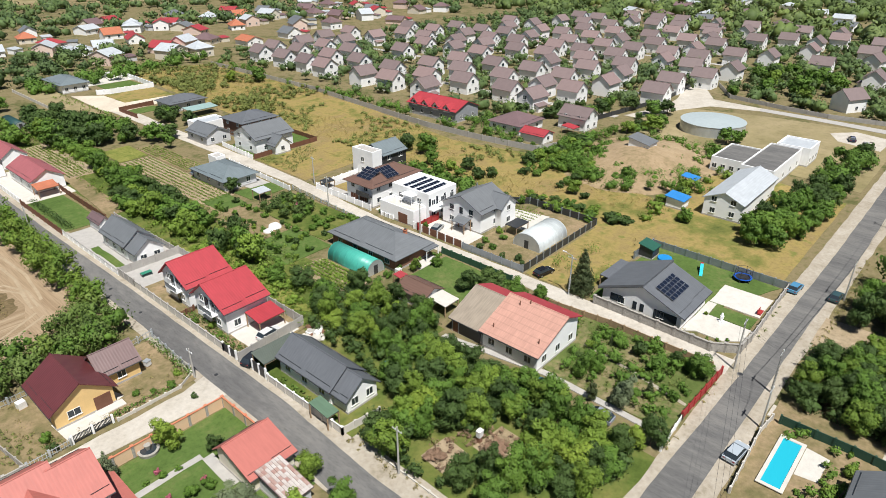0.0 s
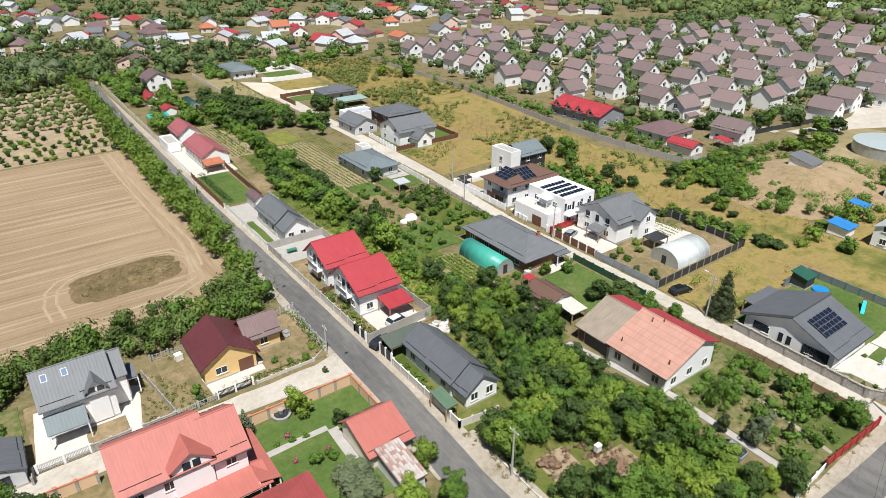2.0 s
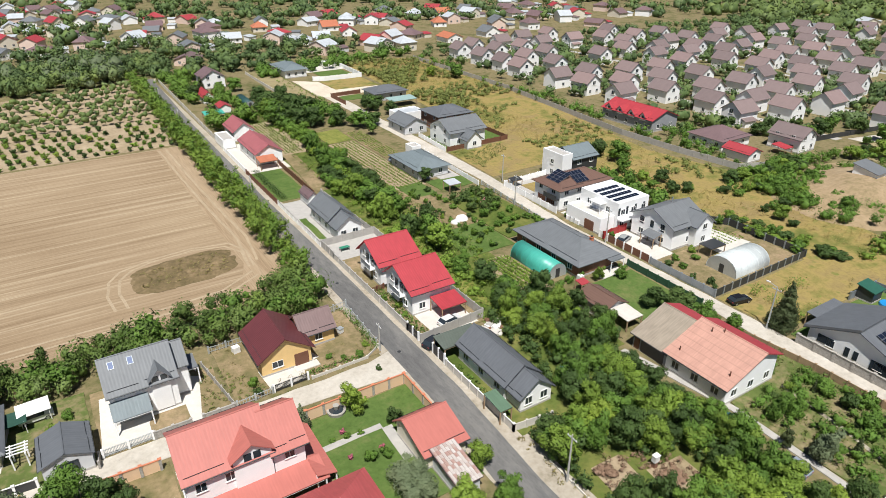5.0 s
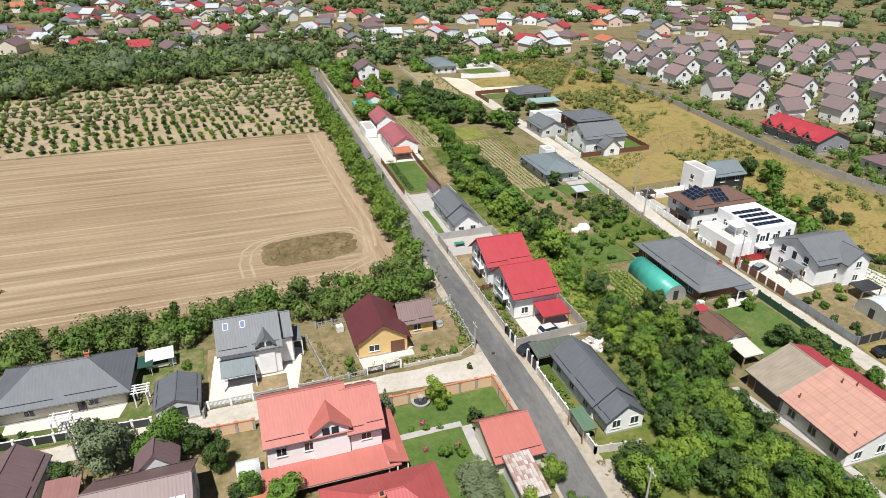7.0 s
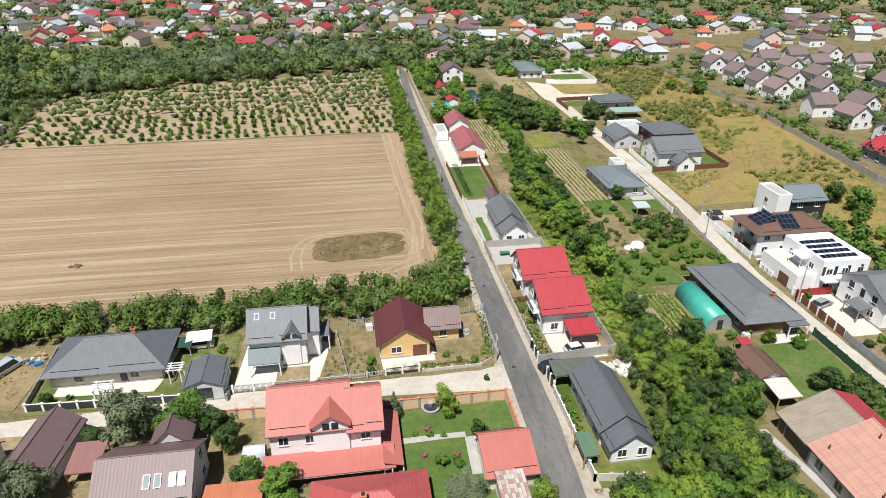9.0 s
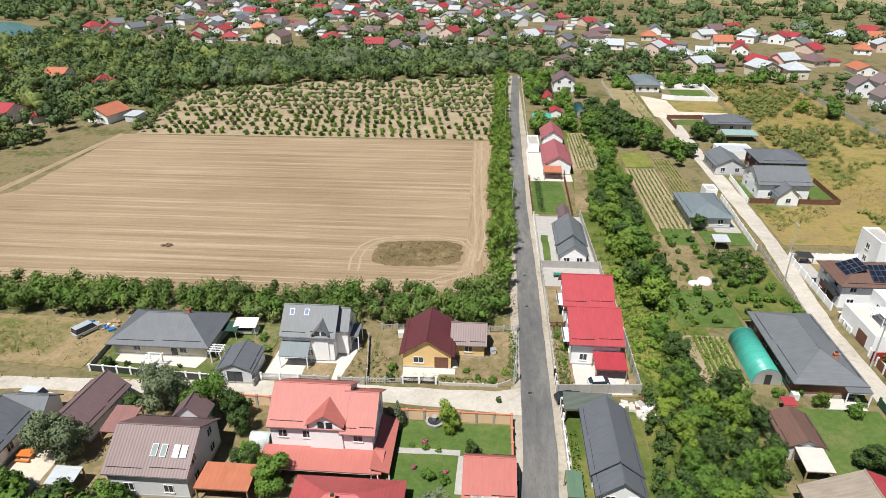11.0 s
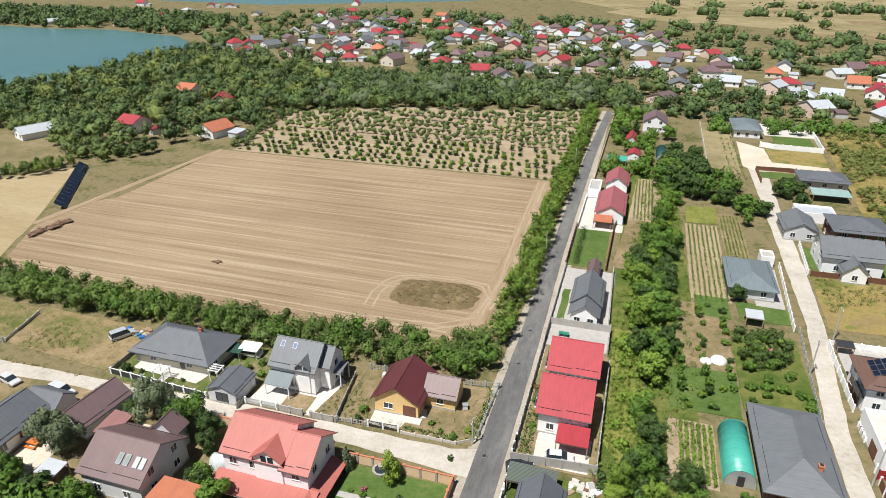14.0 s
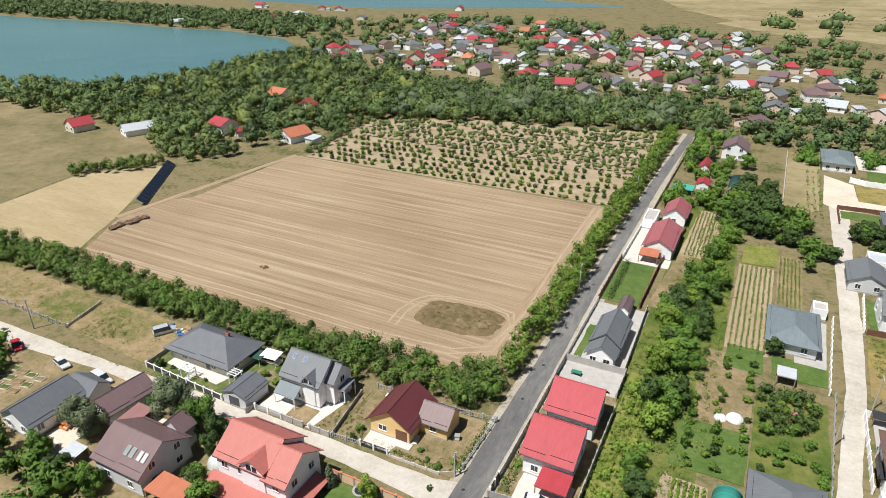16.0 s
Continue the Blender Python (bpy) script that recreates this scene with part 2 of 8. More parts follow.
SCRUB = ground_mat("green_scrub", [(0.2, (0.045, 0.075, 0.014)), (0.45, (0.10, 0.14, 0.03)), (0.65, (0.20, 0.20, 0.06)), (0.85, (0.30, 0.23, 0.11))], 0.08, 1.4)
YELLOWGREEN = ground_mat("yellow_green_weeds", [(0.25, (0.08, 0.12, 0.025)), (0.42, (0.17, 0.20, 0.045)), (0.58, (0.26, 0.26, 0.07)), (0.85, (0.34, 0.29, 0.12))], 0.2, 1.8)
LOT = ground_mat("vacant_lot_ground", [(0.28, (0.085, 0.125, 0.028)), (0.40, (0.17, 0.17, 0.06)), (0.50, (0.30, 0.23, 0.12)), (0.62, (0.38, 0.28, 0.17)), (0.85, (0.30, 0.24, 0.11))], 0.05, 1.6)
GARDENYARD = ground_mat("garden_yard", [(0.2, (0.07, 0.11, 0.026)), (0.46, (0.12, 0.155, 0.045)), (0.6, (0.25, 0.21, 0.11)), (0.85, (0.40, 0.33, 0.22))], 0.12, 1.8)
LAWN = ground_mat("lawn", [(0.2, (0.065, 0.11, 0.026)), (0.5, (0.105, 0.168, 0.042)), (0.8, (0.20, 0.21, 0.08))], 0.15, 2.5, bumpy=0.25)
DRYYARD = ground_mat("dry_yard", [(0.2, (0.10, 0.115, 0.04)), (0.42, (0.22, 0.18, 0.09)), (0.7, (0.40, 0.29, 0.18)), (0.9, (0.20, 0.19, 0.07))], 0.12, 1.8)
BARESOIL = ground_mat("bare_soil", [(0.2, (0.22, 0.19, 0.10)), (0.42, (0.36, 0.28, 0.18)), (0.6, (0.43, 0.34, 0.23)), (0.8, (0.52, 0.42, 0.30))], 0.1, 1.6)
SAND = ground_mat("pale_sand", [(0.2, (0.52, 0.44, 0.34)), (0.5, (0.66, 0.58, 0.47)), (0.8, (0.72, 0.65, 0.54))], 0.12, 1.8, grain=0.34)
PASTURE = ground_mat("brown_pasture", [(0.2, (0.085, 0.098, 0.038)), (0.4, (0.19, 0.165, 0.08)), (0.6, (0.28, 0.225, 0.125)), (0.85, (0.36, 0.29, 0.18))], 0.03, 0.6)
FARDRY = ground_mat("far_dry_land", [(0.2, (0.12, 0.13, 0.05)), (0.4, (0.26, 0.22, 0.11)), (0.6, (0.38, 0.31, 0.18)), (0.85, (0.47, 0.39, 0.25))], 0.012, 0.4)
LEAF = leaves("leaves", (0.014, 0.034, 0.007), (0.128, 0.235, 0.038))
LEAF2 = leaves("yellow_green_leaves", (0.030, 0.062, 0.010), (0.200, 0.305, 0.046))
LEAFDARK = leaves("dark_leaves", (0.010, 0.023, 0.007), (0.078, 0.134, 0.035))
LEAFGREY = leaves("grey_green_leaves", (0.060, 0.082, 0.042), (0.170, 0.215, 0.115), low=0.7)
SCRUBLEAF = leaves("olive_scrub_leaves", (0.055, 0.078, 0.018), (0.215, 0.250, 0.070))
HEDGELEAF = leaves("mixed_hedge_leaves", (0.019, 0.040, 0.009), (0.140, 0.212, 0.048), cells=0.2)
# Far foliage: distance haze is mixed into the leaf colour as a bluer, greyer green.
FARLEAF = leaves("hazy_far_leaves", (0.029, 0.051, 0.017), (0.145, 0.205, 0.064), low=0.6, cells=0.12)
FARLEAF2 = leaves("hazy_far_light_leaves", (0.034, 0.057, 0.017), (0.170, 0.218, 0.062), low=0.6, cells=0.12)
FARDARK = leaves("hazy_far_dark_leaves", (0.020, 0.040, 0.017), (0.118, 0.180, 0.062), low=0.6, cells=0.12)
LEAFPINK = leaves("pink_blossom", (0.25, 0.05, 0.08), (0.55, 0.16, 0.22))
SPRUCE = leaves("spruce_needles", (0.018, 0.034, 0.014), (0.080, 0.105, 0.042))
DRYTWIG = leaves("dry_twigs", (0.13, 0.08, 0.05), (0.34, 0.22, 0.15))
WEEDS = leaves("dry_weeds", (0.12, 0.13, 0.035), (0.36, 0.31, 0.12))

# ---- building kit ----
class Mesh:
    """Collects boxes, prisms and faces, then becomes one mesh."""

    def __init__(self):
        self.v, self.f = [], []

    def poly(self, pts):
        k = len(self.v)
        self.v += [tuple(p) for p in pts]
        self.f.append(tuple(range(k, k + len(pts))))
        return self

    def hexa(self, low, high):
        """A body between two rings of as many points."""
        k, n = len(self.v), len(low)
        self.v += [tuple(p) for p in low] + [tuple(p) for p in high]
        self.f.append(tuple(range(k + n - 1, k - 1, -1)))
        self.f.append(tuple(range(k + n, k + 2 * n)))
        for i in range(n):
            j = (i + 1) % n
            self.f.append((k + i, k + j, k + n + j, k + n + i))
        return self

    def box(self, x0, x1, y0, y1, z0, z1):
        ring = ((x0, y0), (x1, y0), (x1, y1), (x0, y1))
        return self.hexa([(*p, z0) for p in ring], [(*p, z1) for p in ring])

    def tube(self, a, b, r0, r1=None, n=8):
        a, b = Vector(a), Vector(b)
        r1 = r0 if r1 is None else r1
        d = (b - a).normalized()
        s = d.orthogonal().normalized()
        u = d.cross(s)
        ring = [(math.cos(2 * math.pi * i / n), math.sin(2 * math.pi * i / n)) for i in range(n)]
        return self.hexa([a + s * (c * r0) + u * (q * r0) for c, q in ring], [b + s * (c * r1) + u * (q * r1) for c, q in ring])

    def slab(self, pts, t):
        """A sloping plate, t thick, below the given outline."""
        return self.hexa([(p[0], p[1], p[2] - t) for p in pts], list(pts))

    def data(self, name, mat, smooth=False):
        me = bpy.data.meshes.new(name)
        me.from_pydata(self.v, [], self.f)
        me.materials.append(mat)
        if smooth:
            me.polygons.foreach_set("use_smooth", [True] * len(me.polygons))
        me.update()
        return me


def part(name, mesh, mat, parent=None, label="", smooth=False):
    ob = new(name, mesh.data(name, mat, smooth))
    if parent is not None:
        ob.parent = parent
    return tagged(ob, label)


def thing(name, x, y, z=0.0, turn=0.0, label="", category="", group="", kind=""):
    ob = new(name)
    ob.empty_display_size = 0.3
    ob.matrix_basis = pose(x, y, z, 0, 0, turn)
    return tagged(ob, label, category, group, kind)


TAKEN = []   # footprints where nothing grows: x0, x1, y0, y1


PATCHES = []


def patch(name, pts, mat, z, label="", kind="structure", category=""):
    """A piece of ground: a thin plate with an uneven rim. Each lies a hair above the one before."""
    PATCHES.append(name)
    z += 0.0009 * len(PATCHES)
    m = Mesh()
    ring = []
    r = random.Random(len(name) * 31 + int(pts[0][0] * 7))
    wild = mat.name in ("asphalt", "dirt_road", "dusty_verge", "dry_yard", "lawn", "bare_soil", "green_scrub")
    for (ax, ay), (bx, by) in zip(pts, pts[1:] + pts[:1]):
        k = max(1, int(math.hypot(bx - ax, by - ay) / (2.2 if wild else 2.5)))
        for i in range(k):
            w = 0.0 if i == 0 else (0.07 if mat.name == "asphalt" else 0.14 if wild else 0.1)
            px, py = ax + (bx - ax) * i / k, ay + (by - ay) * i / k
            u = noise.noise(Vector((px * 0.22, py * 0.22, len(PATCHES))))
            ring.append((px + (u * 2 + r.uniform(-0.3, 0.3)) * w, py + (u * 2 + r.uniform(-0.3, 0.3)) * w))
    m.hexa([(x, y, -0.2) for x, y in ring], [(x, y, z) for x, y in ring])
    return tagged(part(name, m, mat), label, category, kind=kind)


def rect(x0, x1, y0, y1):
    return [(x0, y0), (x1, y0), (x1, y1), (x0, y1)]


def window(parent, side, u, z, w, h, hx, hy, door=False):
    """A window or door on one side of a house of half sizes hx, hy: one frame with bars and sill, and dark panes behind."""
    f, p, d = Mesh(), Mesh(), 0.07
    flip = side in "ew"
    sgn = 1 if side in "ne" else -1
    base = (hy if side in "ns" else hx) * sgn

    def at(a, zz, o):
        return (base + sgn * o, u + a, z + zz) if flip else (u + a, base + sgn * o, z + zz)

    xs = [-w / 2 - 0.06, -w / 2, -w / 2 + d] + ([-d / 2, d / 2] if w > 0.9 else []) + [w / 2 - d, w / 2, w / 2 + 0.06]
    zs, os = [-0.06, 0.0, d, h - d, h], [-0.02, 0.06, 0.14]
    last = len(xs) - 2
    cells = set()
    for i in range(last + 1):
        for k in range(4):
            bar = i in (1, last - 1) or (w > 0.9 and i == 3)
            if k == 0 and not door:
                cells |= {(i, k, 0), (i, k, 1)}
            elif k and 0 < i < last and (bar or k in (1, 3)):
                cells.add((i, k, 0))
    index = {}

    def corner(c):
        if c not in index:
            index[c] = len(f.v)
            f.v.append(at(xs[c[0]], zs[c[1]], os[c[2]]))
        return index[c]

    mirror = (sgn > 0) != flip
    for i, k, o in sorted(cells):
        for axis in range(3):
            for step in (0, 1):
                n = [i, k, o]
                n[axis] += 1 if step else -1
                if tuple(n) in cells:
                    continue
                b, c = (axis + 1) % 3, (axis + 2) % 3
                ring = []
                for e, g in ((0, 0), (1, 0), (1, 1), (0, 1)):
                    q = [i, k, o]
                    q[axis] += step
                    q[b] += e
                    q[c] += g
                    ring.append(corner(tuple(q)))
                f.f.append(tuple(ring if (step == 1) == mirror else ring[::-1]))
    lo, hi = sorted((base - sgn * 0.02, base + sgn * 0.025))
    a, b = u - w / 2 + d, u + w / 2 - d
    p.box(*((lo, hi, a, b) if flip else (a, b, lo, hi)), z + d, z + h - d)
    win = part("door" if door else "window", f, WHITEMETAL if not door else DARKMETAL, parent)
    part("pane", p, GLASS, win)


def gable_walls(hx, hy, eave, ridge, axis, off=0.0, eave2=None):
    """Walls up to the slopes, as one closed body. off shifts the ridge, eave2 is the far eave's height."""
    m = Mesh()
    e2 = eave if eave2 is None else eave2
    if axis == "x":      # ridge runs along x
        a = [(-hx, -hy, 0), (-hx, hy, 0), (-hx, hy, e2), (-hx, off, ridge), (-hx, -hy, eave)]
        m.hexa([(-p[0], p[1], p[2]) for p in a], a)
    else:
        a = [(-hx, -hy, 0), (-hx, -hy, eave), (off, -hy, ridge), (hx, -hy, e2), (hx, -hy, 0)]
        m.hexa(a, [(p[0], -p[1], p[2]) for p in a])
    return m


def roof_slopes(hx, hy, eave, ridge, kind, over, t=0.16, off=0.0, eave2=None):
    """The slopes of a roof as separate plates. off shifts the ridge sideways."""
    out = []
    if kind in ("x", "y"):
        half = hy if kind == "x" else hx
        ln = (hx if kind == "x" else hy) + over * 0.8
        for s in (-1, 1):
            run = half - s * off
            low = eave if s < 0 or eave2 is None else eave2
            k = (ridge - low) / run
            e, zz = s * (half + over), low - k * over
            pts = [(-ln, off, ridge + t), (-ln, e, zz + t), (ln, e, zz + t), (ln, off, ridge + t)]
            if s > 0:
                pts.reverse()
            if kind == "y":
                pts = [(p[1], p[0], p[2]) for p in pts][::-1]
            out.append(pts)
    elif kind == "hip":
        ex, ey = hx + over, hy + over
        short = min(ex, ey)
        k = (ridge - eave) / min(hx, hy)
        ze = eave - k * over + t
        if ex >= ey:
            a, b = (-(ex - short), 0, ridge + t), (ex - short, 0, ridge + t)
            out = [[(-ex, -ey, ze), (ex, -ey, ze), b, a], [(ex, ey, ze), (-ex, ey, ze), a, b], [(ex, -ey, ze), (ex, ey, ze), b], [(-ex, ey, ze), (-ex, -ey, ze), a]]
        else:
            a, b = (0, -(ey - short), ridge + t), (0, ey - short, ridge + t)
            out = [[(-ex, ey, ze), (-ex, -ey, ze), a, b], [(ex, -ey, ze), (ex, ey, ze), b, a], [(-ex, -ey, ze), (ex, -ey, ze), a], [(ex, ey, ze), (-ex, ey, ze), b]]
    return out


def house(x0, x1, y0, y1, eave, ridge, kind, roof, wall, label, wins="", turn=0.0, over=0.55, chimney=None, guards=True, name="house", category="house",
          base=True, trim=None, off=0.0, gutters=True, group="", eave2=None, roof2=None, simple=False):
    """A house: walls, roof slopes, ridge cap, gutters, snow guards, windows.
    kind: ridge along x or y, hip, flat, mono (falls to -y). wins: words like s2.1 (side, number, storeys) or 'sD' for a door."""
    cx, cy, hx, hy = (x0 + x1) / 2, (y0 + y1) / 2, (x1 - x0) / 2, (y1 - y0) / 2
    TAKEN.append((x0 - 0.8, x1 + 0.8, y0 - 0.8, y1 + 0.8))
    h = thing(name, cx, cy, 0, turn, label, category, group)
    t = 0.16
    if kind in ("x", "y"):
        w = gable_walls(hx, hy, eave, ridge, kind, off, eave2)
    else:
        top = ridge if kind == "mono" else eave
        w = Mesh().hexa([(-hx, -hy, 0), (hx, -hy, 0), (hx, hy, 0), (-hx, hy, 0)], [(-hx, -hy, eave), (hx, -hy, eave), (hx, hy, top), (-hx, hy, top)])
    part("wall", w, wall, h)
    if base:
        part("plinth", Mesh().box(-hx - 0.05, hx + 0.05, -hy - 0.05, hy + 0.05, 0, 0.4), CONCRETE, h)
    if kind == "flat":
        p = Mesh()
        for a in ((-hx, hx, -hy, -hy + 0.3), (-hx, hx, hy - 0.3, hy), (-hx, -hx + 0.3, -hy + 0.3, hy - 0.3), (hx - 0.3, hx, -hy + 0.3, hy - 0.3)):
            p.box(*a, eave + 0.003, eave + 0.45)
        part("parapet", p, wall, h)
        part("roof", Mesh().box(-hx + 0.3, hx - 0.3, -hy + 0.3, hy - 0.3, eave, eave + 0.12), roof, h)
    elif kind == "mono":
        pts = [(-hx - over, -hy - over, eave + t), (hx + over, -hy - over, eave + t), (hx + over, hy + over, ridge + t), (-hx - over, hy + over, ridge + t)]
        part("roof", Mesh().slab(pts, t), roof, h)
    else:
        for i, pts in enumerate(roof_slopes(hx, hy, eave, ridge, kind, over, t, off, eave2)):
            part("roof_slope", Mesh().slab(pts, t), roof2 if roof2 and i == 1 else roof, h)
            if gutters and len(pts) == 4:
                low = sorted(pts, key=lambda p: p[2])[:2]
                part("gutter", Mesh().tube((*low[0][:2], low[0][2] - 0.12), (*low[1][:2], low[1][2] - 0.12), 0.08, n=6), trim or DARKMETAL, h)
            if guards and len(pts) == 4:
                a, b = sorted(pts, key=lambda p: p[2])[:2], sorted(pts, key=lambda p: p[2])[2:]
                a = [Vector(p) for p in a]
                b = sorted((Vector(p) for p in b), key=lambda q: (q - a[0]).length)
                for f, lo, hi in ((0.14, 0.04, 0.46), (0.17, 0.54, 0.96)):
                    p, q = a[0].lerp(b[0], f), a[1].lerp(b[1], f)
                    g = Mesh().tube(p.lerp(q, lo) + Vector((0, 0, 0.10)), p.lerp(q, hi) + Vector((0, 0, 0.10)), 0.035, n=4)
                    for i in range(4):
                        s = p.lerp(q, lo + (hi - lo) * (i + 0.5) / 4)
                        g.box(s.x - 0.03, s.x + 0.03, s.y - 0.03, s.y + 0.03, s.z - 0.03, s.z + 0.10)
                    part("snow_guard", g, DARKMETAL, h)
        if simple:
            pass
        elif kind == "x":
            part("ridge_cap", Mesh().tube((-hx - over * 0.8, off, ridge + t), (hx + over * 0.8, off, ridge + t), 0.11, n=6), roof, h)
        elif kind == "y":
            part("ridge_cap", Mesh().tube((off, -hy - over * 0.8, ridge + t), (off, hy + over * 0.8, ridge + t), 0.11, n=6), roof, h)
        else:
            d = abs(hx - hy)
            a, b = ((-d, 0), (d, 0)) if hx >= hy else ((0, -d), (0, d))
            part("ridge_cap", Mesh().tube((*a, ridge + t), (*b, ridge + t), 0.11, n=6), roof, h)
    for word in wins.split():
        side = word[0]
        length = hx if side in "ns" else hy
        if word[1] == "D":
            window(h, side, float(word[2:] or 0), 0.1, 1.0, 2.1, hx, hy, True)
            continue
        if word[1] == "G":   # wide glazed door or garage
            window(h, side, float(word[2:] or 0), 0.1, 2.4, 2.2, hx, hy, True)
            continue
        num, storeys = int(word[1]), int(word[3]) if len(word) > 2 else 1
        for s in range(storeys):
            for i in range(num):
                window(h, side, -length + (i + 0.5) * 2 * length / num, 1.05 + 2.75 * s, 1.25, 1.25, hx, hy)
    for c in chimney or ():
        px, py, top = c
        q = part("chimney", Mesh().box(px - 0.3, px + 0.3, py - 0.3, py + 0.3, eave, top).box(px - 0.38, px + 0.38, py - 0.38, py + 0.38, top, top + 0.14), TERRACOTTA, h)
        part("chimney_cowl", Mesh().box(px - 0.2, px + 0.2, py - 0.2, py + 0.2, top + 0.14, top + 0.34), DARKMETAL, q)
    return h


def canopy(x0, x1, y0, y1, h0, h1, roof, label, posts=True, name="canopy", wall=None, turn=0.0, fall="y"):
    """An open shelter: a sloping roof on posts with beams; h0 at the low edge (towards -y or -x), h1 at the other."""
    cx, cy, hx, hy = (x0 + x1) / 2, (y0 + y1) / 2, (x1 - x0) / 2, (y1 - y0) / 2
    TAKEN.append((x0, x1, y0, y1))
    c = thing(name, cx, cy, 0, turn, label, "canopy")

    def top(x, y):
        f = (y + hy) / (2 * hy) if fall == "y" else (x + hx) / (2 * hx)
        return h0 + (h1 - h0) * f

    ring = [(-hx, -hy), (hx, -hy), (hx, hy), (-hx, hy)]
    part("roof", Mesh().slab([(x, y, top(x, y)) for x, y in ring], 0.12), roof, c)
    for x, y in ring:
        x, y = x * 0.94, y * 0.94
        part("post", Mesh().box(x - 0.08, x + 0.08, y - 0.08, y + 0.08, 0, top(x, y) - 0.11), wall or PALEWOOD, c)
    for s in (-1, 1):
        y = s * hy * 0.94
        part("beam", Mesh().hexa([(-hx * 0.9, y - 0.06, top(-hx * 0.9, y) - 0.3), (hx * 0.9, y - 0.06, top(hx * 0.9, y) - 0.3), (hx * 0.9, y + 0.06, top(hx * 0.9, y) - 0.3), (-hx * 0.9, y + 0.06, top(-hx * 0.9, y) - 0.3)],
                                 [(-hx * 0.9, y - 0.06, top(-hx * 0.9, y) - 0.12), (hx * 0.9, y - 0.06, top(hx * 0.9, y) - 0.12), (hx * 0.9, y + 0.06, top(hx * 0.9, y) - 0.12), (-hx * 0.9, y + 0.06, top(-hx * 0.9, y) - 0.12)]), wall or PALEWOOD, c)
    return c


def fence(pts, h, mat, label, step=2.5, name="fence", solid=True, post=None, thick=0.14, cap=None, slats=0, category="fence"):
    """Posts and panels along a line of points; solid: wall panels, otherwise rails with slats."""
    f = thing(name, pts[0][0], pts[0][1], 0, 0, label, category)
    ox, oy = pts[0]
    for (ax, ay), (bx, by) in zip(pts, pts[1:]):
        ln = math.hypot(bx - ax, by - ay)
        k = max(1, round(ln / step))
        dx, dy = (bx - ax) / ln, (by - ay) / ln
        nx, ny = -dy, dx
        for i in range(k + 1):
            s = ln * i / k
            px, py = ax + dx * s - ox, ay + dy * s - oy
            if i < k or (bx, by) == tuple(pts[-1]):
                w = thick * 0.5 + 0.07
                q = part("post", Mesh().box(px - w, px + w, py - w, py + w, 0, h + 0.12), post or mat, f)
                if cap:
                    part("post_cap", Mesh().box(px - w - 0.05, px + w + 0.05, py - w - 0.05, py + w + 0.05, h + 0.12, h + 0.2), cap, q)
            if i == k:
                continue
            s0, s1 = s + thick * 0.5 + 0.071, s + ln / k - thick * 0.5 - 0.071

            def bar(m, u0, u1, half, z0, z1):
                ring = [(ax - ox + dx * u + nx * v, ay - oy + dy * u + ny * v) for u, v in ((u0, -half), (u1, -half), (u1, half), (u0, half))]
                m.hexa([(*p, z0) for p in ring], [(*p, z1) for p in ring])

            m = Mesh()
            if solid:
                bar(m, s0, s1, thick * 0.35, 0.0, h)
                q = part("panel", m, mat, f)
                if cap:
                    c = Mesh()
                    bar(c, s0, s1, thick * 0.6, h, h + 0.08)
                    part("coping", c, cap, q)
            else:
                bar(m, s0, s1, 0.03, 0.25, 0.33)
                bar(m, s0, s1, 0.03, h - 0.2, h - 0.12)
                nslat = max(2, int((s1 - s0) / (slats or 0.16)))
                for j in range(nslat):
                    u = s0 + (j + 0.5) * (s1 - s0) / nslat
                    bar(m, u - 0.045, u + 0.045, 0.02, 0.08, h)
                part("panel", m, mat, f)
    return f


# ---- plants ----
ICO_V = np.array([(math.cos(a) * math.cos(e), math.sin(a) * math.cos(e), math.sin(e)) for a, e in
                  [(0, math.pi / 2)] + [(i * 1.2566, 0.4636) for i in range(5)] + [(i * 1.2566 + 0.6283, -0.4636) for i in range(5)] + [(0, -math.pi / 2)]])
ICO_F = np.array([(0, 1 + i, 1 + (i + 1) % 5) for i in range(5)] + [(1 + i, 6 + i, 1 + (i + 1) % 5) for i in range(5)]
                 + [(6 + i, 6 + (i + 1) % 5, 1 + (i + 1) % 5) for i in range(5)] + [(11, 6 + (i + 1) % 5, 6 + i) for i in range(5)])


def unit(a):
    return a / np.maximum(np.linalg.norm(a, axis=1, keepdims=True), 1e-6)


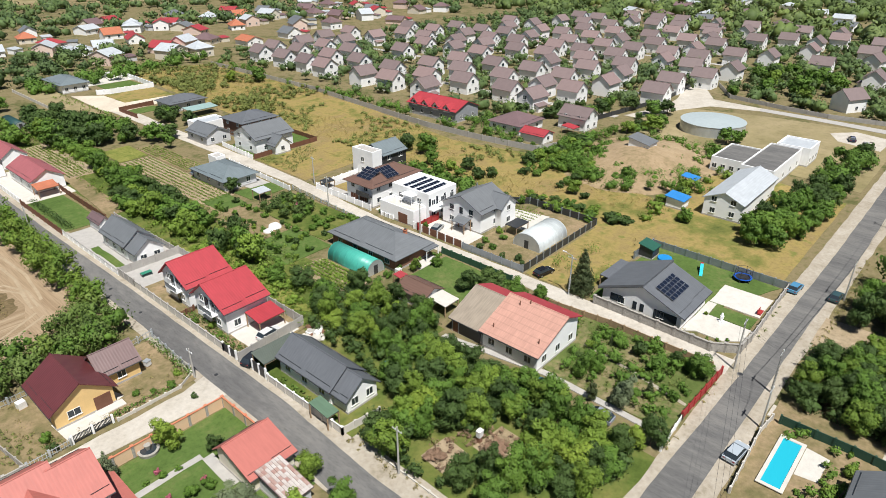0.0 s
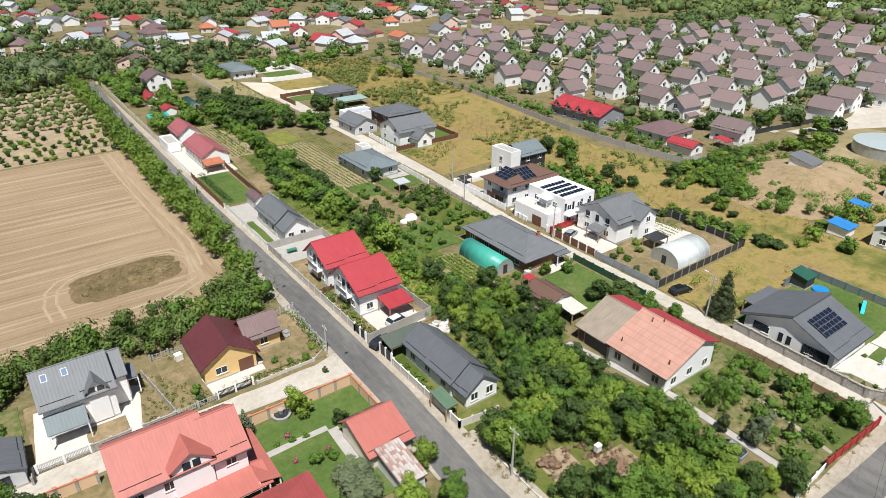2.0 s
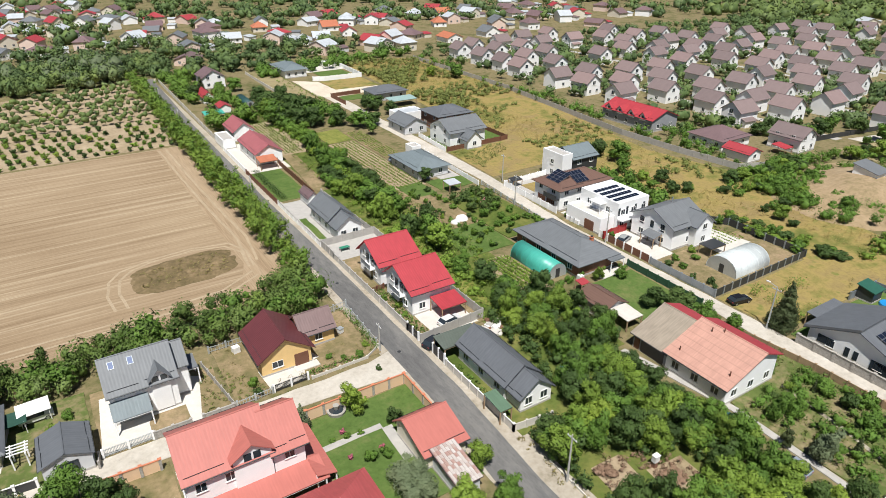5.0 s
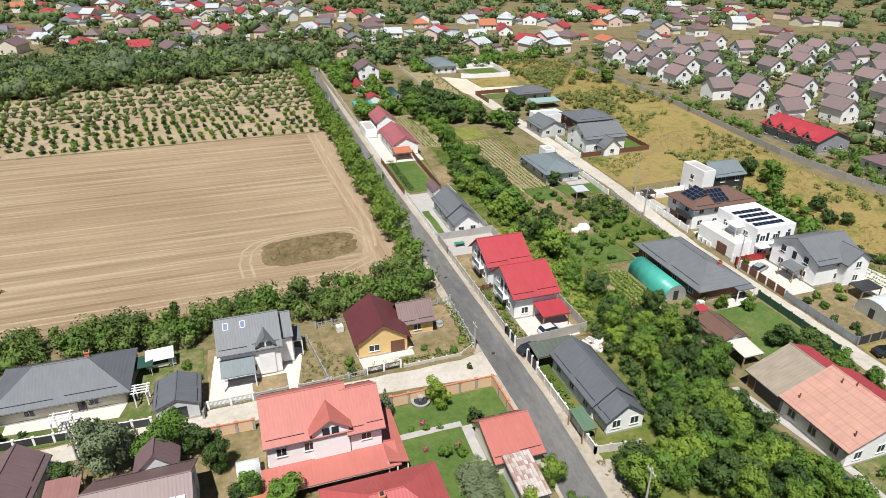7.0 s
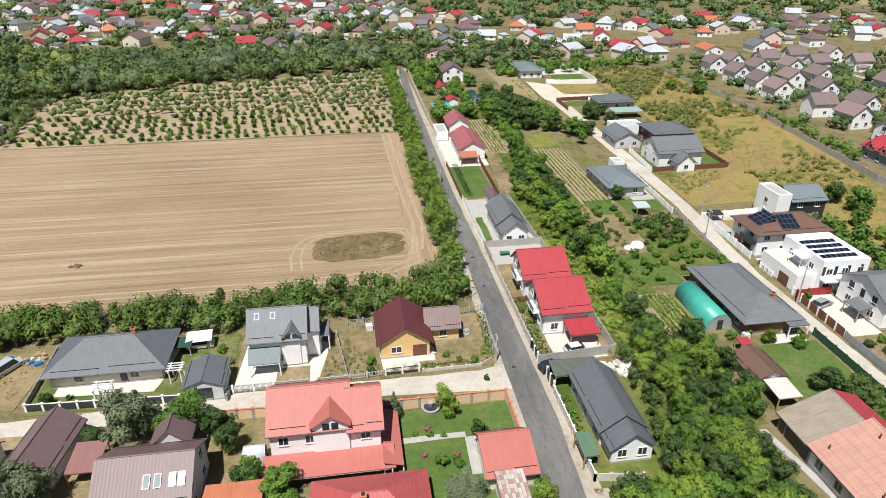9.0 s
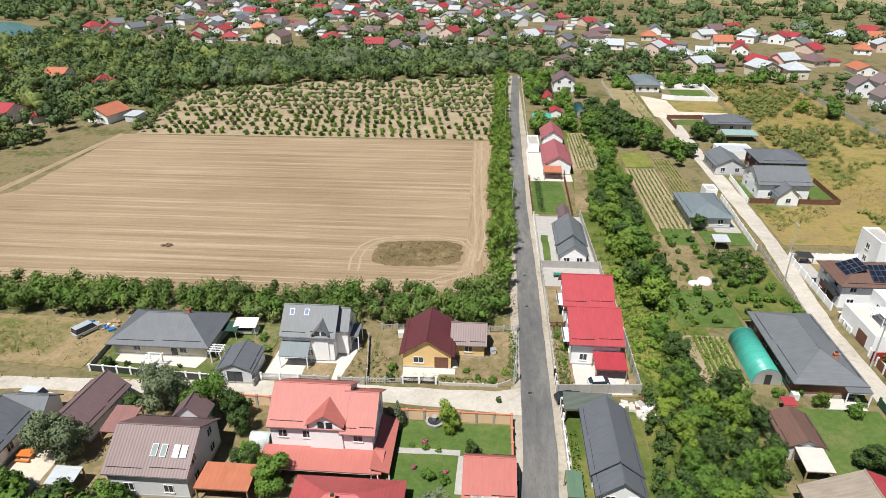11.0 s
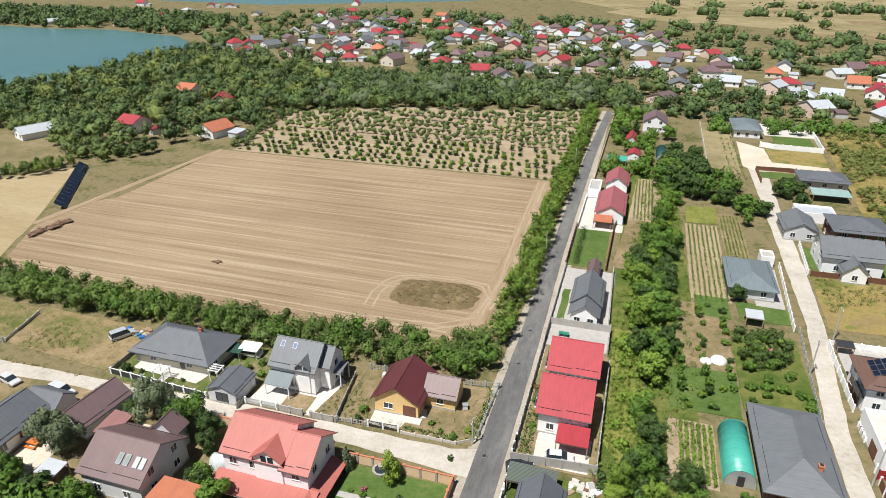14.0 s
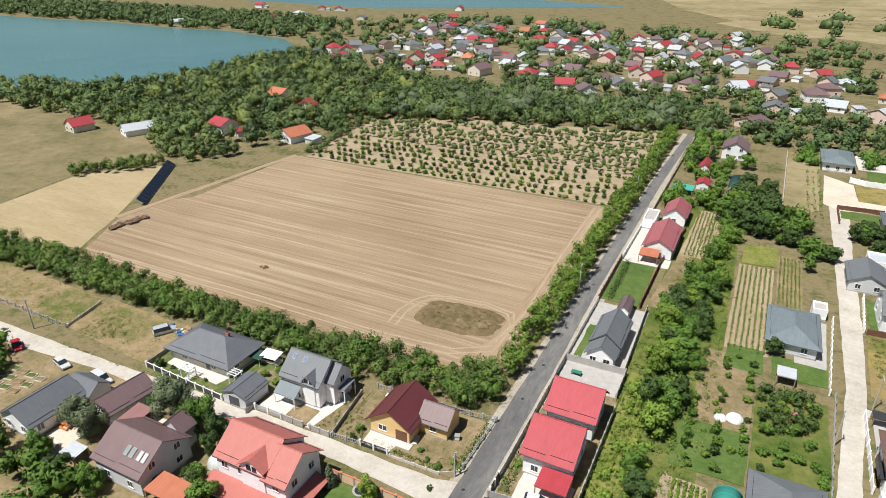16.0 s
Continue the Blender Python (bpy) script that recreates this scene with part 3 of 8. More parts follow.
class Foliage:
    """Leaf sprays over rounded lumps of dense inner foliage; becomes one mesh. The sprays are lit like the lump they sit on."""

    def __init__(self):
        self.v, self.f, self.n, self.count = [], [], [], 0

    def put(self, v, f, n):
        self.v.append(v)
        self.n.append(n)
        self.f.append(f + self.count)
        self.count += len(v)

    def cloud(self, r, centres, n, size, loose=1.0, core=0.82, corners=4):
        """n sprays of a given size over lumps (x, y, z, radius); core: how far the dense inner foliage fills each lump."""
        q = np.random.RandomState(r.randrange(1 << 30))
        cs = np.array(centres, float)
        mid = cs[:, :3].mean(axis=0)
        pick = cs[q.choice(len(cs), n, p=cs[:, 3] ** 2 / (cs[:, 3] ** 2).sum())]
        d = unit(q.normal(0, 1, (n, 3)) * (1, 1, 0.9) + (0, 0, 0.35))
        p = pick[:, :3] + d * pick[:, 3:] * q.uniform(0.72 if core else 0.6, 1.08, (n, 1))
        nrm = unit(d + q.uniform(-1, 1, (n, 3)) * (0.7, 0.7, 0.5) * loose)
        nrm *= np.where(nrm[:, 2:] < 0, -1.0, 1.0)
        s = unit(np.cross(nrm, q.normal(0, 1, (n, 3))))
        u = np.cross(nrm, s)
        a, b = size * q.uniform(0.6, 1.3, (n, 1)), size * q.uniform(0.5, 1.0, (n, 1))
        light = unit(d * 0.5 + unit(p - mid) * 0.35 + nrm * 0.85)
        if corners == 4:
            v = np.stack([p - s * a * 0.5, p - u * b * 0.45 - nrm * 0.12 * a, p + s * a * 0.55, p + u * b * 0.5 - nrm * 0.1 * a], 1)
        else:
            v = np.stack([p - s * a * 0.55, p - u * b * 0.6 + s * a * 0.3, p + u * b * 0.6 + s * a * 0.4 - nrm * 0.1 * a], 1)
        self.put(v.reshape(-1, 3), np.arange(n * corners).reshape(n, corners), np.repeat(light, corners, 0))
        if core:
            for x, y, z, w in centres:
                k = ICO_V * q.uniform(0.65, 1.15, (12, 1))
                self.put(k * (w * core) + (x, y, z), ICO_F, unit(ICO_V + unit(np.array([[x, y, z]]) - mid) * 0.4))
        return self

    def data(self, name, mat):
        me = bpy.data.meshes.new(name)
        me.from_pydata(np.concatenate(self.v).tolist(), [], [f for group in self.f for f in group.tolist()])
        me.polygons.foreach_set("use_smooth", [True] * len(me.polygons))
        me.normals_split_custom_set_from_vertices(np.concatenate(self.n).tolist())
        me.materials.append(mat)
        return me


def crown_mesh(seed, kind, n, size):
    """A crown one metre high and two wide: lumps on a loose frame, covered with leaf sprays. Worked out at its usual slimness, then set to unit height."""
    r = random.Random(seed)
    cs = []
    tall = 2.6 if kind in ("cone", "tall") else 1.85
    if kind == "round":
        for i in range(22):
            a, q, z = r.uniform(0, 6.28), r.uniform(0.25, 0.84), r.uniform(0.22, 0.88)
            q *= 1.0 - abs(z - 0.48) * 0.95
            cs.append((math.cos(a) * q, math.sin(a) * q, z, r.uniform(0.17, 0.36) * (1.1 - 0.4 * abs(z - 0.5))))
        cs.append((0, 0, 0.52, 0.5))
    elif kind == "tall":
        for i in range(11):
            z = 0.12 + 0.8 * i / 10
            a = r.uniform(0, 6.28)
            q = r.uniform(0.05, 0.5) * (1.05 - z)
            cs.append((math.cos(a) * q, math.sin(a) * q, z, 0.16 + 0.4 * (1.0 - z) * r.uniform(0.7, 1.2)))
    elif kind == "cone":
        for i in range(14):
            z = 0.07 + 0.88 * i / 13
            w = 0.62 * (1.04 - z)
            for k in range(3):
                a = i * 1.1 + k * 2.09 + r.uniform(-0.3, 0.3)
                cs.append((math.cos(a) * w * r.uniform(0.5, 1.0), math.sin(a) * w * r.uniform(0.5, 1.0), z + r.uniform(-0.02, 0.02), w * 0.5 + 0.05))
    else:                      # bush
        for i in range(9):
            a, q = r.uniform(0, 6.28), r.uniform(0.1, 0.7)
            cs.append((math.cos(a) * q, math.sin(a) * q, r.uniform(0.14, 0.6), r.uniform(0.24, 0.42)))
        cs.append((0, 0, 0.24, 0.5))
    crown = Foliage().cloud(r, [(x, y, z * tall, q) for x, y, z, q in cs], n, size, 1.0, 0.66, 3)
    crown.v = [v / (1, 1, tall) for v in crown.v]
    crown.n = [unit(v * (1, 1, tall)) for v in crown.n]
    return crown


CROWNS = {}


def crown_data(kind, lod, var, mat):
    key = (kind, lod, var, mat.name)
    if key not in CROWNS:
        n, size = {0: (3300, 0.105), 1: (1250, 0.16), 2: (320, 0.28), 3: (6000, 0.076)}[lod]
        CROWNS[key] = crown_mesh(17 * var + len(kind) * 101 + lod, kind, n, size).data("crown", mat)
    return CROWNS[key]


def trunk_data():
    if "trunk" not in CROWNS:
        m = Mesh().tube((0, 0, -0.03), (0.01, 0.02, 0.45), 0.045, 0.03, 7)
        for a in (0.3, 1.7, 3.1, 4.6, 5.6):
            m.tube((0.01, 0.02, 0.33 + 0.02 * a), (0.28 * math.cos(a), 0.28 * math.sin(a), 0.58 + 0.03 * a), 0.018, 0.006, 5)
        m.tube((0.01, 0.02, 0.44), (0, 0, 0.85), 0.03, 0.006, 6)
        CROWNS["trunk"] = m.data("trunk", BARK)
    return CROWNS["trunk"]


TREES = 0


def tree(x, y, height, width, kind="round", mat=None, lod=1, label="", name="", group=""):
    """A tree or bush: trunk with limbs, and a crown of leaf clumps, scaled to height and width."""
    global TREES
    TREES += 1
    bush = kind == "bush"
    lod = 3 if lod == 0 and width > 6.4 else lod
    t = thing(name or ("bush" if bush else "tree"), x, y, 0, rng.uniform(0, 360), label or ("leafy green bush in a garden" if bush else "leafy green deciduous tree with an uneven crown"), "bush" if bush else "tree", group)
    t.scale = (width / 2, width / 2, height)
    c = new("crown", crown_data(kind, lod, rng.randrange(4), mat or LEAF))
    c.parent = t
    if not bush:
        q = new("trunk", trunk_data())
        q.parent = t
    return t


def free(x, y, pad=0.0):
    return not any(a - pad < x < b + pad and c - pad < y < d + pad for a, b, c, d in TAKEN)


def inside(pts, x, y):
    ok = False
    for (ax, ay), (bx, by) in zip(pts, pts[1:] + pts[:1]):
        if (ay > y) != (by > y) and x < (bx - ax) * (y - ay) / (by - ay) + ax:
            ok = not ok
    return ok


def grow(pts, gap, hs, ws, kinds, mats, lod, seed, label="", jitter=0.45, group=""):
    """Plant trees on a loose grid inside an outline."""
    r = random.Random(seed)
    xs, ys = [p[0] for p in pts], [p[1] for p in pts]
    y = min(ys)
    row = 0
    while y < max(ys):
        x = min(xs) + (row % 2) * gap * 0.5
        while x < max(xs):
            px, py = x + r.uniform(-jitter, jitter) * gap, y + r.uniform(-jitter, jitter) * gap
            w = r.uniform(*ws)
            if inside(pts, px, py) and free(px, py, w * 0.25):
                tree(px, py, r.uniform(*hs), w, r.choice(kinds), r.choice(mats), lod, label, group=group)
            x += gap
        y += gap * 0.9
        row += 1


def far_wood(name, pts, gap, hs, mat, seed, label, per=26, size=1.5, avoid=True, lumps=4, fat=0.58, category="trees", core=0.6, thin=-1.0):
    """A stretch of trees or weeds that nobody could count, as one object. thin: from -1 to 1, how far clearings break it up."""
    r = random.Random(seed)
    wood = Foliage()
    far = size >= 0.6
    xs, ys = [p[0] for p in pts], [p[1] for p in pts]
    y = min(ys)
    while y < max(ys):
        x = min(xs)
        while x < max(xs):
            px, py = x + r.uniform(-0.5, 0.5) * gap, y + r.uniform(-0.5, 0.5) * gap
            x += gap
            if not inside(pts, px, py) or (avoid and not free(px, py, 1.0)) or noise.noise(Vector((px * 0.045, py * 0.045, seed))) < thin:
                continue
            h = r.uniform(*hs)
            w = gap * r.choice((0.38, 0.5, 0.62, 0.8))
            cs = [(px, py, h * 0.58, w * fat * 1.05)] + [(px + r.uniform(-0.5, 0.5) * w, py + r.uniform(-0.5, 0.5) * w, h * r.uniform(0.3, 0.85), w * fat * r.uniform(0.5, 0.9)) for _ in range(lumps)]
            wood.cloud(r, cs, int(per * (1.6 if far else 2.0)), size * (1.15 if far else 0.95), 0.9, core if far else core * 0.8, 3)
        y += gap * 0.9
    return tagged(new(name, wood.data(name, mat)), label, category, kind="stuff")


def crops(name, x0, x1, y0, y1, n, mat, h, label, seed=1, along="y", gap=0.5, size=0.3):
    """Rows of low plants."""
    r = random.Random(seed)
    rows = Foliage()
    for i in range(n):
        a = (i + 0.5) / n
        lo, hi = (y0, y1) if along == "y" else (x0, x1)
        q = lo
        while q < hi:
            if r.random() < 0.85:
                px, py = (x0 + (x1 - x0) * a, q) if along == "y" else (q, y0 + (y1 - y0) * a)
                rows.cloud(r, [(px + r.uniform(-0.1, 0.1), py, h * r.uniform(0.35, 0.6), h * r.uniform(0.4, 0.6))], 9, size, 1.0, 0)
            q += gap * r.uniform(0.8, 1.3)
    return tagged(new(name, rows.data(name, mat)), label, "crop", kind="stuff")


def dormer(h, x, y, w, depth, z0, z1, peak, roof, wall, wins=2):
    """A gabled dormer of a house, facing -y; x, y in the house's own axes, y its face."""
    d = w / 2
    a = [(x - d, y, z0), (x + d, y, z0), (x + d, y, z1), (x, y, peak), (x - d, y, z1)]
    q = part("dormer", Mesh().hexa(a, [(p[0], y + depth, p[2]) for p in a]), wall, h)
    for s in (-1, 1):
        k = (peak - z1) / d
        e = d + 0.35
        pts = [(x, y - 0.4, peak + 0.12), (x + s * e, y - 0.4, z1 - k * 0.35 + 0.12), (x + s * e, y + depth, z1 - k * 0.35 + 0.12), (x, y + depth, peak + 0.12)]
        part("dormer_slope", Mesh().slab(pts if s < 0 else pts[::-1], 0.12), roof, q)
    for i in range(wins):
        u = x + (i - (wins - 1) / 2) * 1.1
        part("window", Mesh().box(u - 0.42, u + 0.42, y - 0.05, y + 0.02, z1 - 0.9, z1 + 0.25), GLASS, q)
    return q


def solar(cx, cy, z, nx, ny, tilt=0.0, turn=0.0, w=1.7, d=1.0, gap=0.06, lean=0.0):
    """An array of solar panels with pale frames. tilt: rise towards +y, degrees; lean: rise towards +x."""
    s = tagged(new("solar_array"), "dark solar panels on a roof", "solar panels")
    s.matrix_basis = pose(cx, cy, z, tilt, -lean, turn)
    for i in range(nx):
        for j in range(ny):
            x, y = (i - (nx - 1) / 2) * (w + gap), (j - (ny - 1) / 2) * (d + gap)
            p = part("panel_frame", Mesh().box(x - w / 2, x + w / 2, y - d / 2, y + d / 2, 0, 0.05), CHROME, s)
            part("solar_panel", Mesh().box(x - w / 2 + 0.04, x + w / 2 - 0.04, y - d / 2 + 0.04, y + d / 2 - 0.04, 0.05, 0.056), PANEL, p)
    return s


def greenhouse(x0, x1, y0, y1, h, along, film, label):
    """A tunnel greenhouse: film over hoops, with end walls and a door."""
    cx, cy, hx, hy = (x0 + x1) / 2, (y0 + y1) / 2, (x1 - x0) / 2, (y1 - y0) / 2
    TAKEN.append((x0, x1, y0, y1))
    g = thing("greenhouse", cx, cy, 0, 0, label, "greenhouse")
    n, half, ln = 14, (hx if along == "y" else hy), (hy if along == "y" else hx)
    arc = [(-half * math.cos(math.pi * i / n), h * math.sin(math.pi * i / n) ** 0.75) for i in range(n + 1)]

    def at(u, s, z):
        return (u, s, z) if along == "y" else (s, u, z)

    m = Mesh()
    for a, za in arc:
        m.v += [at(a, -ln, za), at(a, ln, za), at(a * 1.01, -ln, za + 0.03), at(a * 1.01, ln, za + 0.03)]
    for i in range(len(arc) - 1):
        k = 4 * i
        m.f += [(k, k + 1, k + 5, k + 4), (k + 2, k + 6, k + 7, k + 3), (k, k + 4, k + 6, k + 2), (k + 1, k + 3, k + 7, k + 5)]
    part("film", m, film, g, smooth=True)
    for s in (-1, 1):
        e = Mesh()
        e.hexa([at(a * 0.985, s * ln - 0.03, z * 0.985) for a, z in arc], [at(a * 0.985, s * ln + 0.03, z * 0.985) for a, z in arc])
        q = part("end_wall", e, GALV, g)
        part("door", Mesh().box(*((-0.5, 0.5, s * ln - 0.06, s * ln + 0.06, 0, 1.9) if along == "y" else (s * ln - 0.06, s * ln + 0.06, -0.5, 0.5, 0, 1.9))), DARKMETAL, q)
    k = int(ln * 2 / 1.5)
    for i in range(k + 1):
        s = -ln + 2 * ln * i / k
        hoop = Mesh()
        for (a, za), (b, zb) in zip(arc, arc[1:]):
            hoop.tube(at(a * 1.015, s, za + 0.03), at(b * 1.015, s, zb + 0.03), 0.035, n=4)
        part("hoop", hoop, film, g)
    return g


CARPAINT = {}


def car(x, y, turn, col, label, ln=4.3, w=1.75, h=1.48, van=False):
    """A parked car: lower body, cabin with glass, wheels with rims, lights. Its nose points along +x before the turn."""
    if col not in CARPAINT:
        CARPAINT[col] = plain("car_paint", col, 0.25, 0.2, vary=0.03, bumpy=0)
    c = thing("car", x, y, 0.06, turn, label, "car")
    p = CARPAINT[col]
    a, b = ln / 2, w / 2
    side = [(-a, 0.35), (-a, 0.82), (-a + 0.15, 0.92), (a - 1.2, 0.90), (a - 0.15, 0.72), (a, 0.55), (a, 0.32)]
    m = Mesh().hexa([(u, -b, z) for u, z in side], [(u, b, z) for u, z in side])
    part("body", m, p, c)
    lo = [(-a + 0.12, -b + 0.06), (a - 1.05, -b + 0.06), (a - 1.05, b - 0.06), (-a + 0.12, b - 0.06)]
    r0, r1 = (-a + 0.2, a - 1.6) if van else (-a + 0.55, a - 1.9)
    hi = [(r0, -b + 0.2), (r1, -b + 0.2), (r1, b - 0.2), (r0, b - 0.2)]
    part("glass_cabin", Mesh().hexa([(*q, 0.9) for q in lo], [(*q, h - 0.06) for q in hi]), GLASS, c, "dark car windows")
    part("roof", Mesh().hexa([(*q, h - 0.06) for q in hi], [(q[0] * 0.97, q[1] * 0.93, h) for q in hi]), p, c)
    for s in (-1, 1):
        for u in (-a + 0.75, a - 0.8):
            t = part("wheel", Mesh().tube((u, s * (b - 0.18), 0.27), (u, s * (b + 0.02), 0.27), 0.33, n=14), RUBBER, c, "black tyre")
            part("rim", Mesh().tube((u, s * (b - 0.1), 0.27), (u, s * (b + 0.03), 0.27), 0.2, n=10), CHROME, t)
        part("headlight", Mesh().box(a - 0.1, a + 0.015, s * (b - 0.35) - 0.16, s * (b - 0.35) + 0.16, 0.52, 0.66), WHITEMETAL, c)
        part("tail_light", Mesh().box(-a - 0.015, -a + 0.05, s * (b - 0.25) - 0.12, s * (b - 0.25) + 0.12, 0.6, 0.78), REDPAINT, c)
    return c


def pole(x, y, h, label="concrete utility pole with a crossarm", lamp=False, arm_turn=90.0, steel=False):
    q = thing("street_lamp" if lamp else "utility_pole", x, y, 0, arm_turn, label, "pole")
    part("shaft", Mesh().tube((0, 0, -0.1), (0, 0, h), 0.16, 0.09, 10), GALV if steel else POLECONC, q)
    if lamp:
        part("arm", Mesh().tube((0, 0, h - 0.1), (1.5, 0, h + 0.25), 0.05, n=6), GALV, q)
        part("lamp_head", Mesh().box(1.3, 2.0, -0.12, 0.12, h + 0.18, h + 0.32), WHITEMETAL, q)
    part("crossarm", Mesh().box(-0.8, 0.8, -0.06, 0.06, h - 0.6, h - 0.5), GALV, q)
    for u in (-0.7, -0.25, 0.25, 0.7):
        part("insulator", Mesh().tube((u, 0, h - 0.5), (u, 0, h - 0.32), 0.05, n=6), WHITEMETAL, q)
    return q


def wire(a, b, sag=0.6):
    m = Mesh()
    pts = [Vector(a).lerp(Vector(b), i / 8) - Vector((0, 0, sag * (1 - (i / 4 - 1) ** 2))) for i in range(9)]
    for i, p in enumerate(pts):
        m.v += [(p.x + 0.015, p.y, p.z), (p.x, p.y + 0.015, p.z), (p.x - 0.015, p.y - 0.015, p.z + 0.014)]
        if i:
            k = 3 * i
            m.f += [(k - 3 + a, k - 3 + (a + 1) % 3, k + (a + 1) % 3, k + a) for a in range(3)]
    return tagged(part("cable", m, BLACKPAINT), "thin black overhead cable between poles", "cable")

# ---- ground ----
g0 = Mesh()
g0.hexa([(-3500, -1500, -1.5), (3500, -1500, -1.5), (3500, 4500, -1.5), (-3500, 4500, -1.5)], [(-3500, -1500, 0), (3500, -1500, 0), (3500, 4500, 0), (-3500, 4500, 0)])
tagged(part("ground", g0, ROUGH), "dry grass and weeds between plots", "ground", kind="structure")


def stubble():
    """Harvested field: fine drill rows along x, wheel tracks, paler and darker sweeps."""
    m, n, l, b = tree_of("stubble_field")
    v = coords(n, l)
    rows = noise_tex(n, l, 1.0, 5, coords(n, l, scale=(0.010, 0.62, 1)), 0.75)
    fine = noise_tex(n, l, 1.0, 4, coords(n, l, scale=(0.05, 4.0, 1)), 0.7)
    broad = noise_tex(n, l, 0.02, 4, v)
    grain = noise_tex(n, l, 1.1, 6, v, 0.75)
    c = ramp(n, l, rows, [(0.35, (0.145, 0.102, 0.060)), (0.45, (0.295, 0.222, 0.143)), (0.54, (0.365, 0.284, 0.188)), (0.62, (0.57, 0.48, 0.345))])
    c = mix(n, l, 0.36, c, ramp(n, l, fine, [(0.34, (0.22, 0.15, 0.09)), (0.66, (0.46, 0.36, 0.245))]))
    c = mix(n, l, 0.36, c, ramp(n, l, broad, [(0.35, (0.25, 0.160, 0.090)), (0.65, (0.43, 0.315, 0.20))]))
    c = mix(n, l, 0.3, c, ramp(n, l, grain, [(0.3, (0.5,) * 3), (0.7, (1.0,) * 3)]), "MULTIPLY")
    l.new(c, b.inputs["Base Color"])
    b.inputs["Roughness"].default_value, b.inputs["Specular IOR Level"].default_value = 0.95, 0.1
    bump(n, l, b, fine, 0.4, 0.1)
    return m


STUBBLE = stubble()
TRACKS = ground_mat("headland_tracks", [(0.25, (0.29, 0.20, 0.125)), (0.5, (0.38, 0.28, 0.18)), (0.8, (0.47, 0.36, 0.25))], 0.2, 1.6, stretch=(3.0, 0.12, 1))
patch("field", [(-95, 103), (-16, 102.5), (18, 103.5), (27, 108), (30, 116), (28.3, 204), (-101, 203), (-107, 125)], STUBBLE, 0.03, "harvested stubble field with drill rows", category="field")
patch("field_edge", [(18, 104.5), (26, 109), (29, 117), (27.6, 203), (21.5, 203), (22.5, 118)], TRACKS, 0.036, "wheel tracks along the edge of the field", category="field")
patch("field", [(-150, 90), (-110, 98), (-97, 103), (-109, 126), (-136, 169), (-141, 166), (-156, 148), (-152, 117)], ground_mat("mown_field", [(0.2, (0.32, 0.24, 0.13)), (0.5, (0.43, 0.34, 0.20)), (0.8, (0.52, 0.43, 0.27))], 0.03, 1.2, rot=0.6, stretch=(0.25, 1.5, 1)), 0.03, "mown pale yellow field", category="field")
patch("meadow", [(-134, 171), (-112, 138), (-101, 150), (-100, 202), (-128, 196)], ROUGH, 0.04, "rough green and brown grass")
patch("meadow", [(-330, 80), (-151, 88), (-153, 117), (-158, 150), (-141, 168), (-150, 182), (-165, 215), (-330, 215)], PASTURE, 0.032, "dry brown pasture")
patch("orchard_soil", [(-96, 204), (30, 206), (31, 306), (-60, 290), (-104, 268)], BARESOIL, 0.025, "bare dry soil under fruit trees")
patch("farm_track", [(-110, 126), (-107.4, 126), (-99.4, 203), (-101.6, 204)], TRACKS, 0.045, "dirt track beside the field")

def track(pts, w):
    """A pale pressed wheel track in the stubble."""
    left, right = [], []
    for i, (x, y) in enumerate(pts):
        (ax, ay), (bx, by) = pts[max(0, i - 1)], pts[min(len(pts) - 1, i + 1)]
        d = math.hypot(bx - ax, by - ay)
        nx, ny = -(by - ay) / d * w / 2, (bx - ax) / d * w / 2
        left.append((x + nx, y + ny))
        right.append((x - nx, y - ny))
    patch("wheel_track", left + right[::-1], PALETRACK, 0.034, "pale wheel track pressed into the stubble", category="track")


PALETRACK = ground_mat("pale_track", [(0.2, (0.34, 0.26, 0.17)), (0.5, (0.44, 0.345, 0.235)), (0.8, (0.52, 0.42, 0.30))], 0.3, 2.0)
for shift in (0.0, 2.0):
    track([(-1.6 + shift, 112), (-2.2 + shift, 118), (-1.4 + shift, 123.5), (1.0 + shift, 127.0 - shift * 0.3), (7, 129.2 - shift * 0.5), (15, 130.2 - shift * 0.5), (22.4 - shift * 0.5, 128.6 - shift * 0.6), (24.6 - shift * 0.5, 123), (24.0 - shift * 0.5, 116)], 0.5)
    track([(23.2 + shift, 118), (24.6 + shift, 130), (23.4 + shift, 150), (22.6 + shift, 175), (22.2 + shift, 202)], 0.55)
    track([(-92, 105.5 + shift), (-40, 106.2 + shift), (0, 106.0 + shift), (16, 107.4 + shift), (23.6 - shift * 0.3, 112 + shift)], 0.5)

# the roads
patch("verge", [(31.0, 20), (40.2, 20), (38.8, 300), (41, 310), (34.4, 310), (31.8, 100)], VERGE, 0.05, "dusty verge of the village road")
patch("road_asphalt", [(31.0, 10), (35.8, 10), (36.6, 46), (37.6, 62), (37.5, 110), (36.9, 150), (37.4, 230), (39.4, 310), (36.4, 310), (33.6, 230), (33.4, 150), (33.3, 110), (32.9, 62), (31.6, 46)], ASPHALT, 0.075, "patched grey asphalt village road")
patch("verge", [(20, 11.2), (60, 11.2), (90, 11.6), (300, 8.6), (300, 18), (90, 19.4), (60, 19.2), (46, 19.6), (20, 19.6)], VERGE, 0.05, "sandy verge of the road")
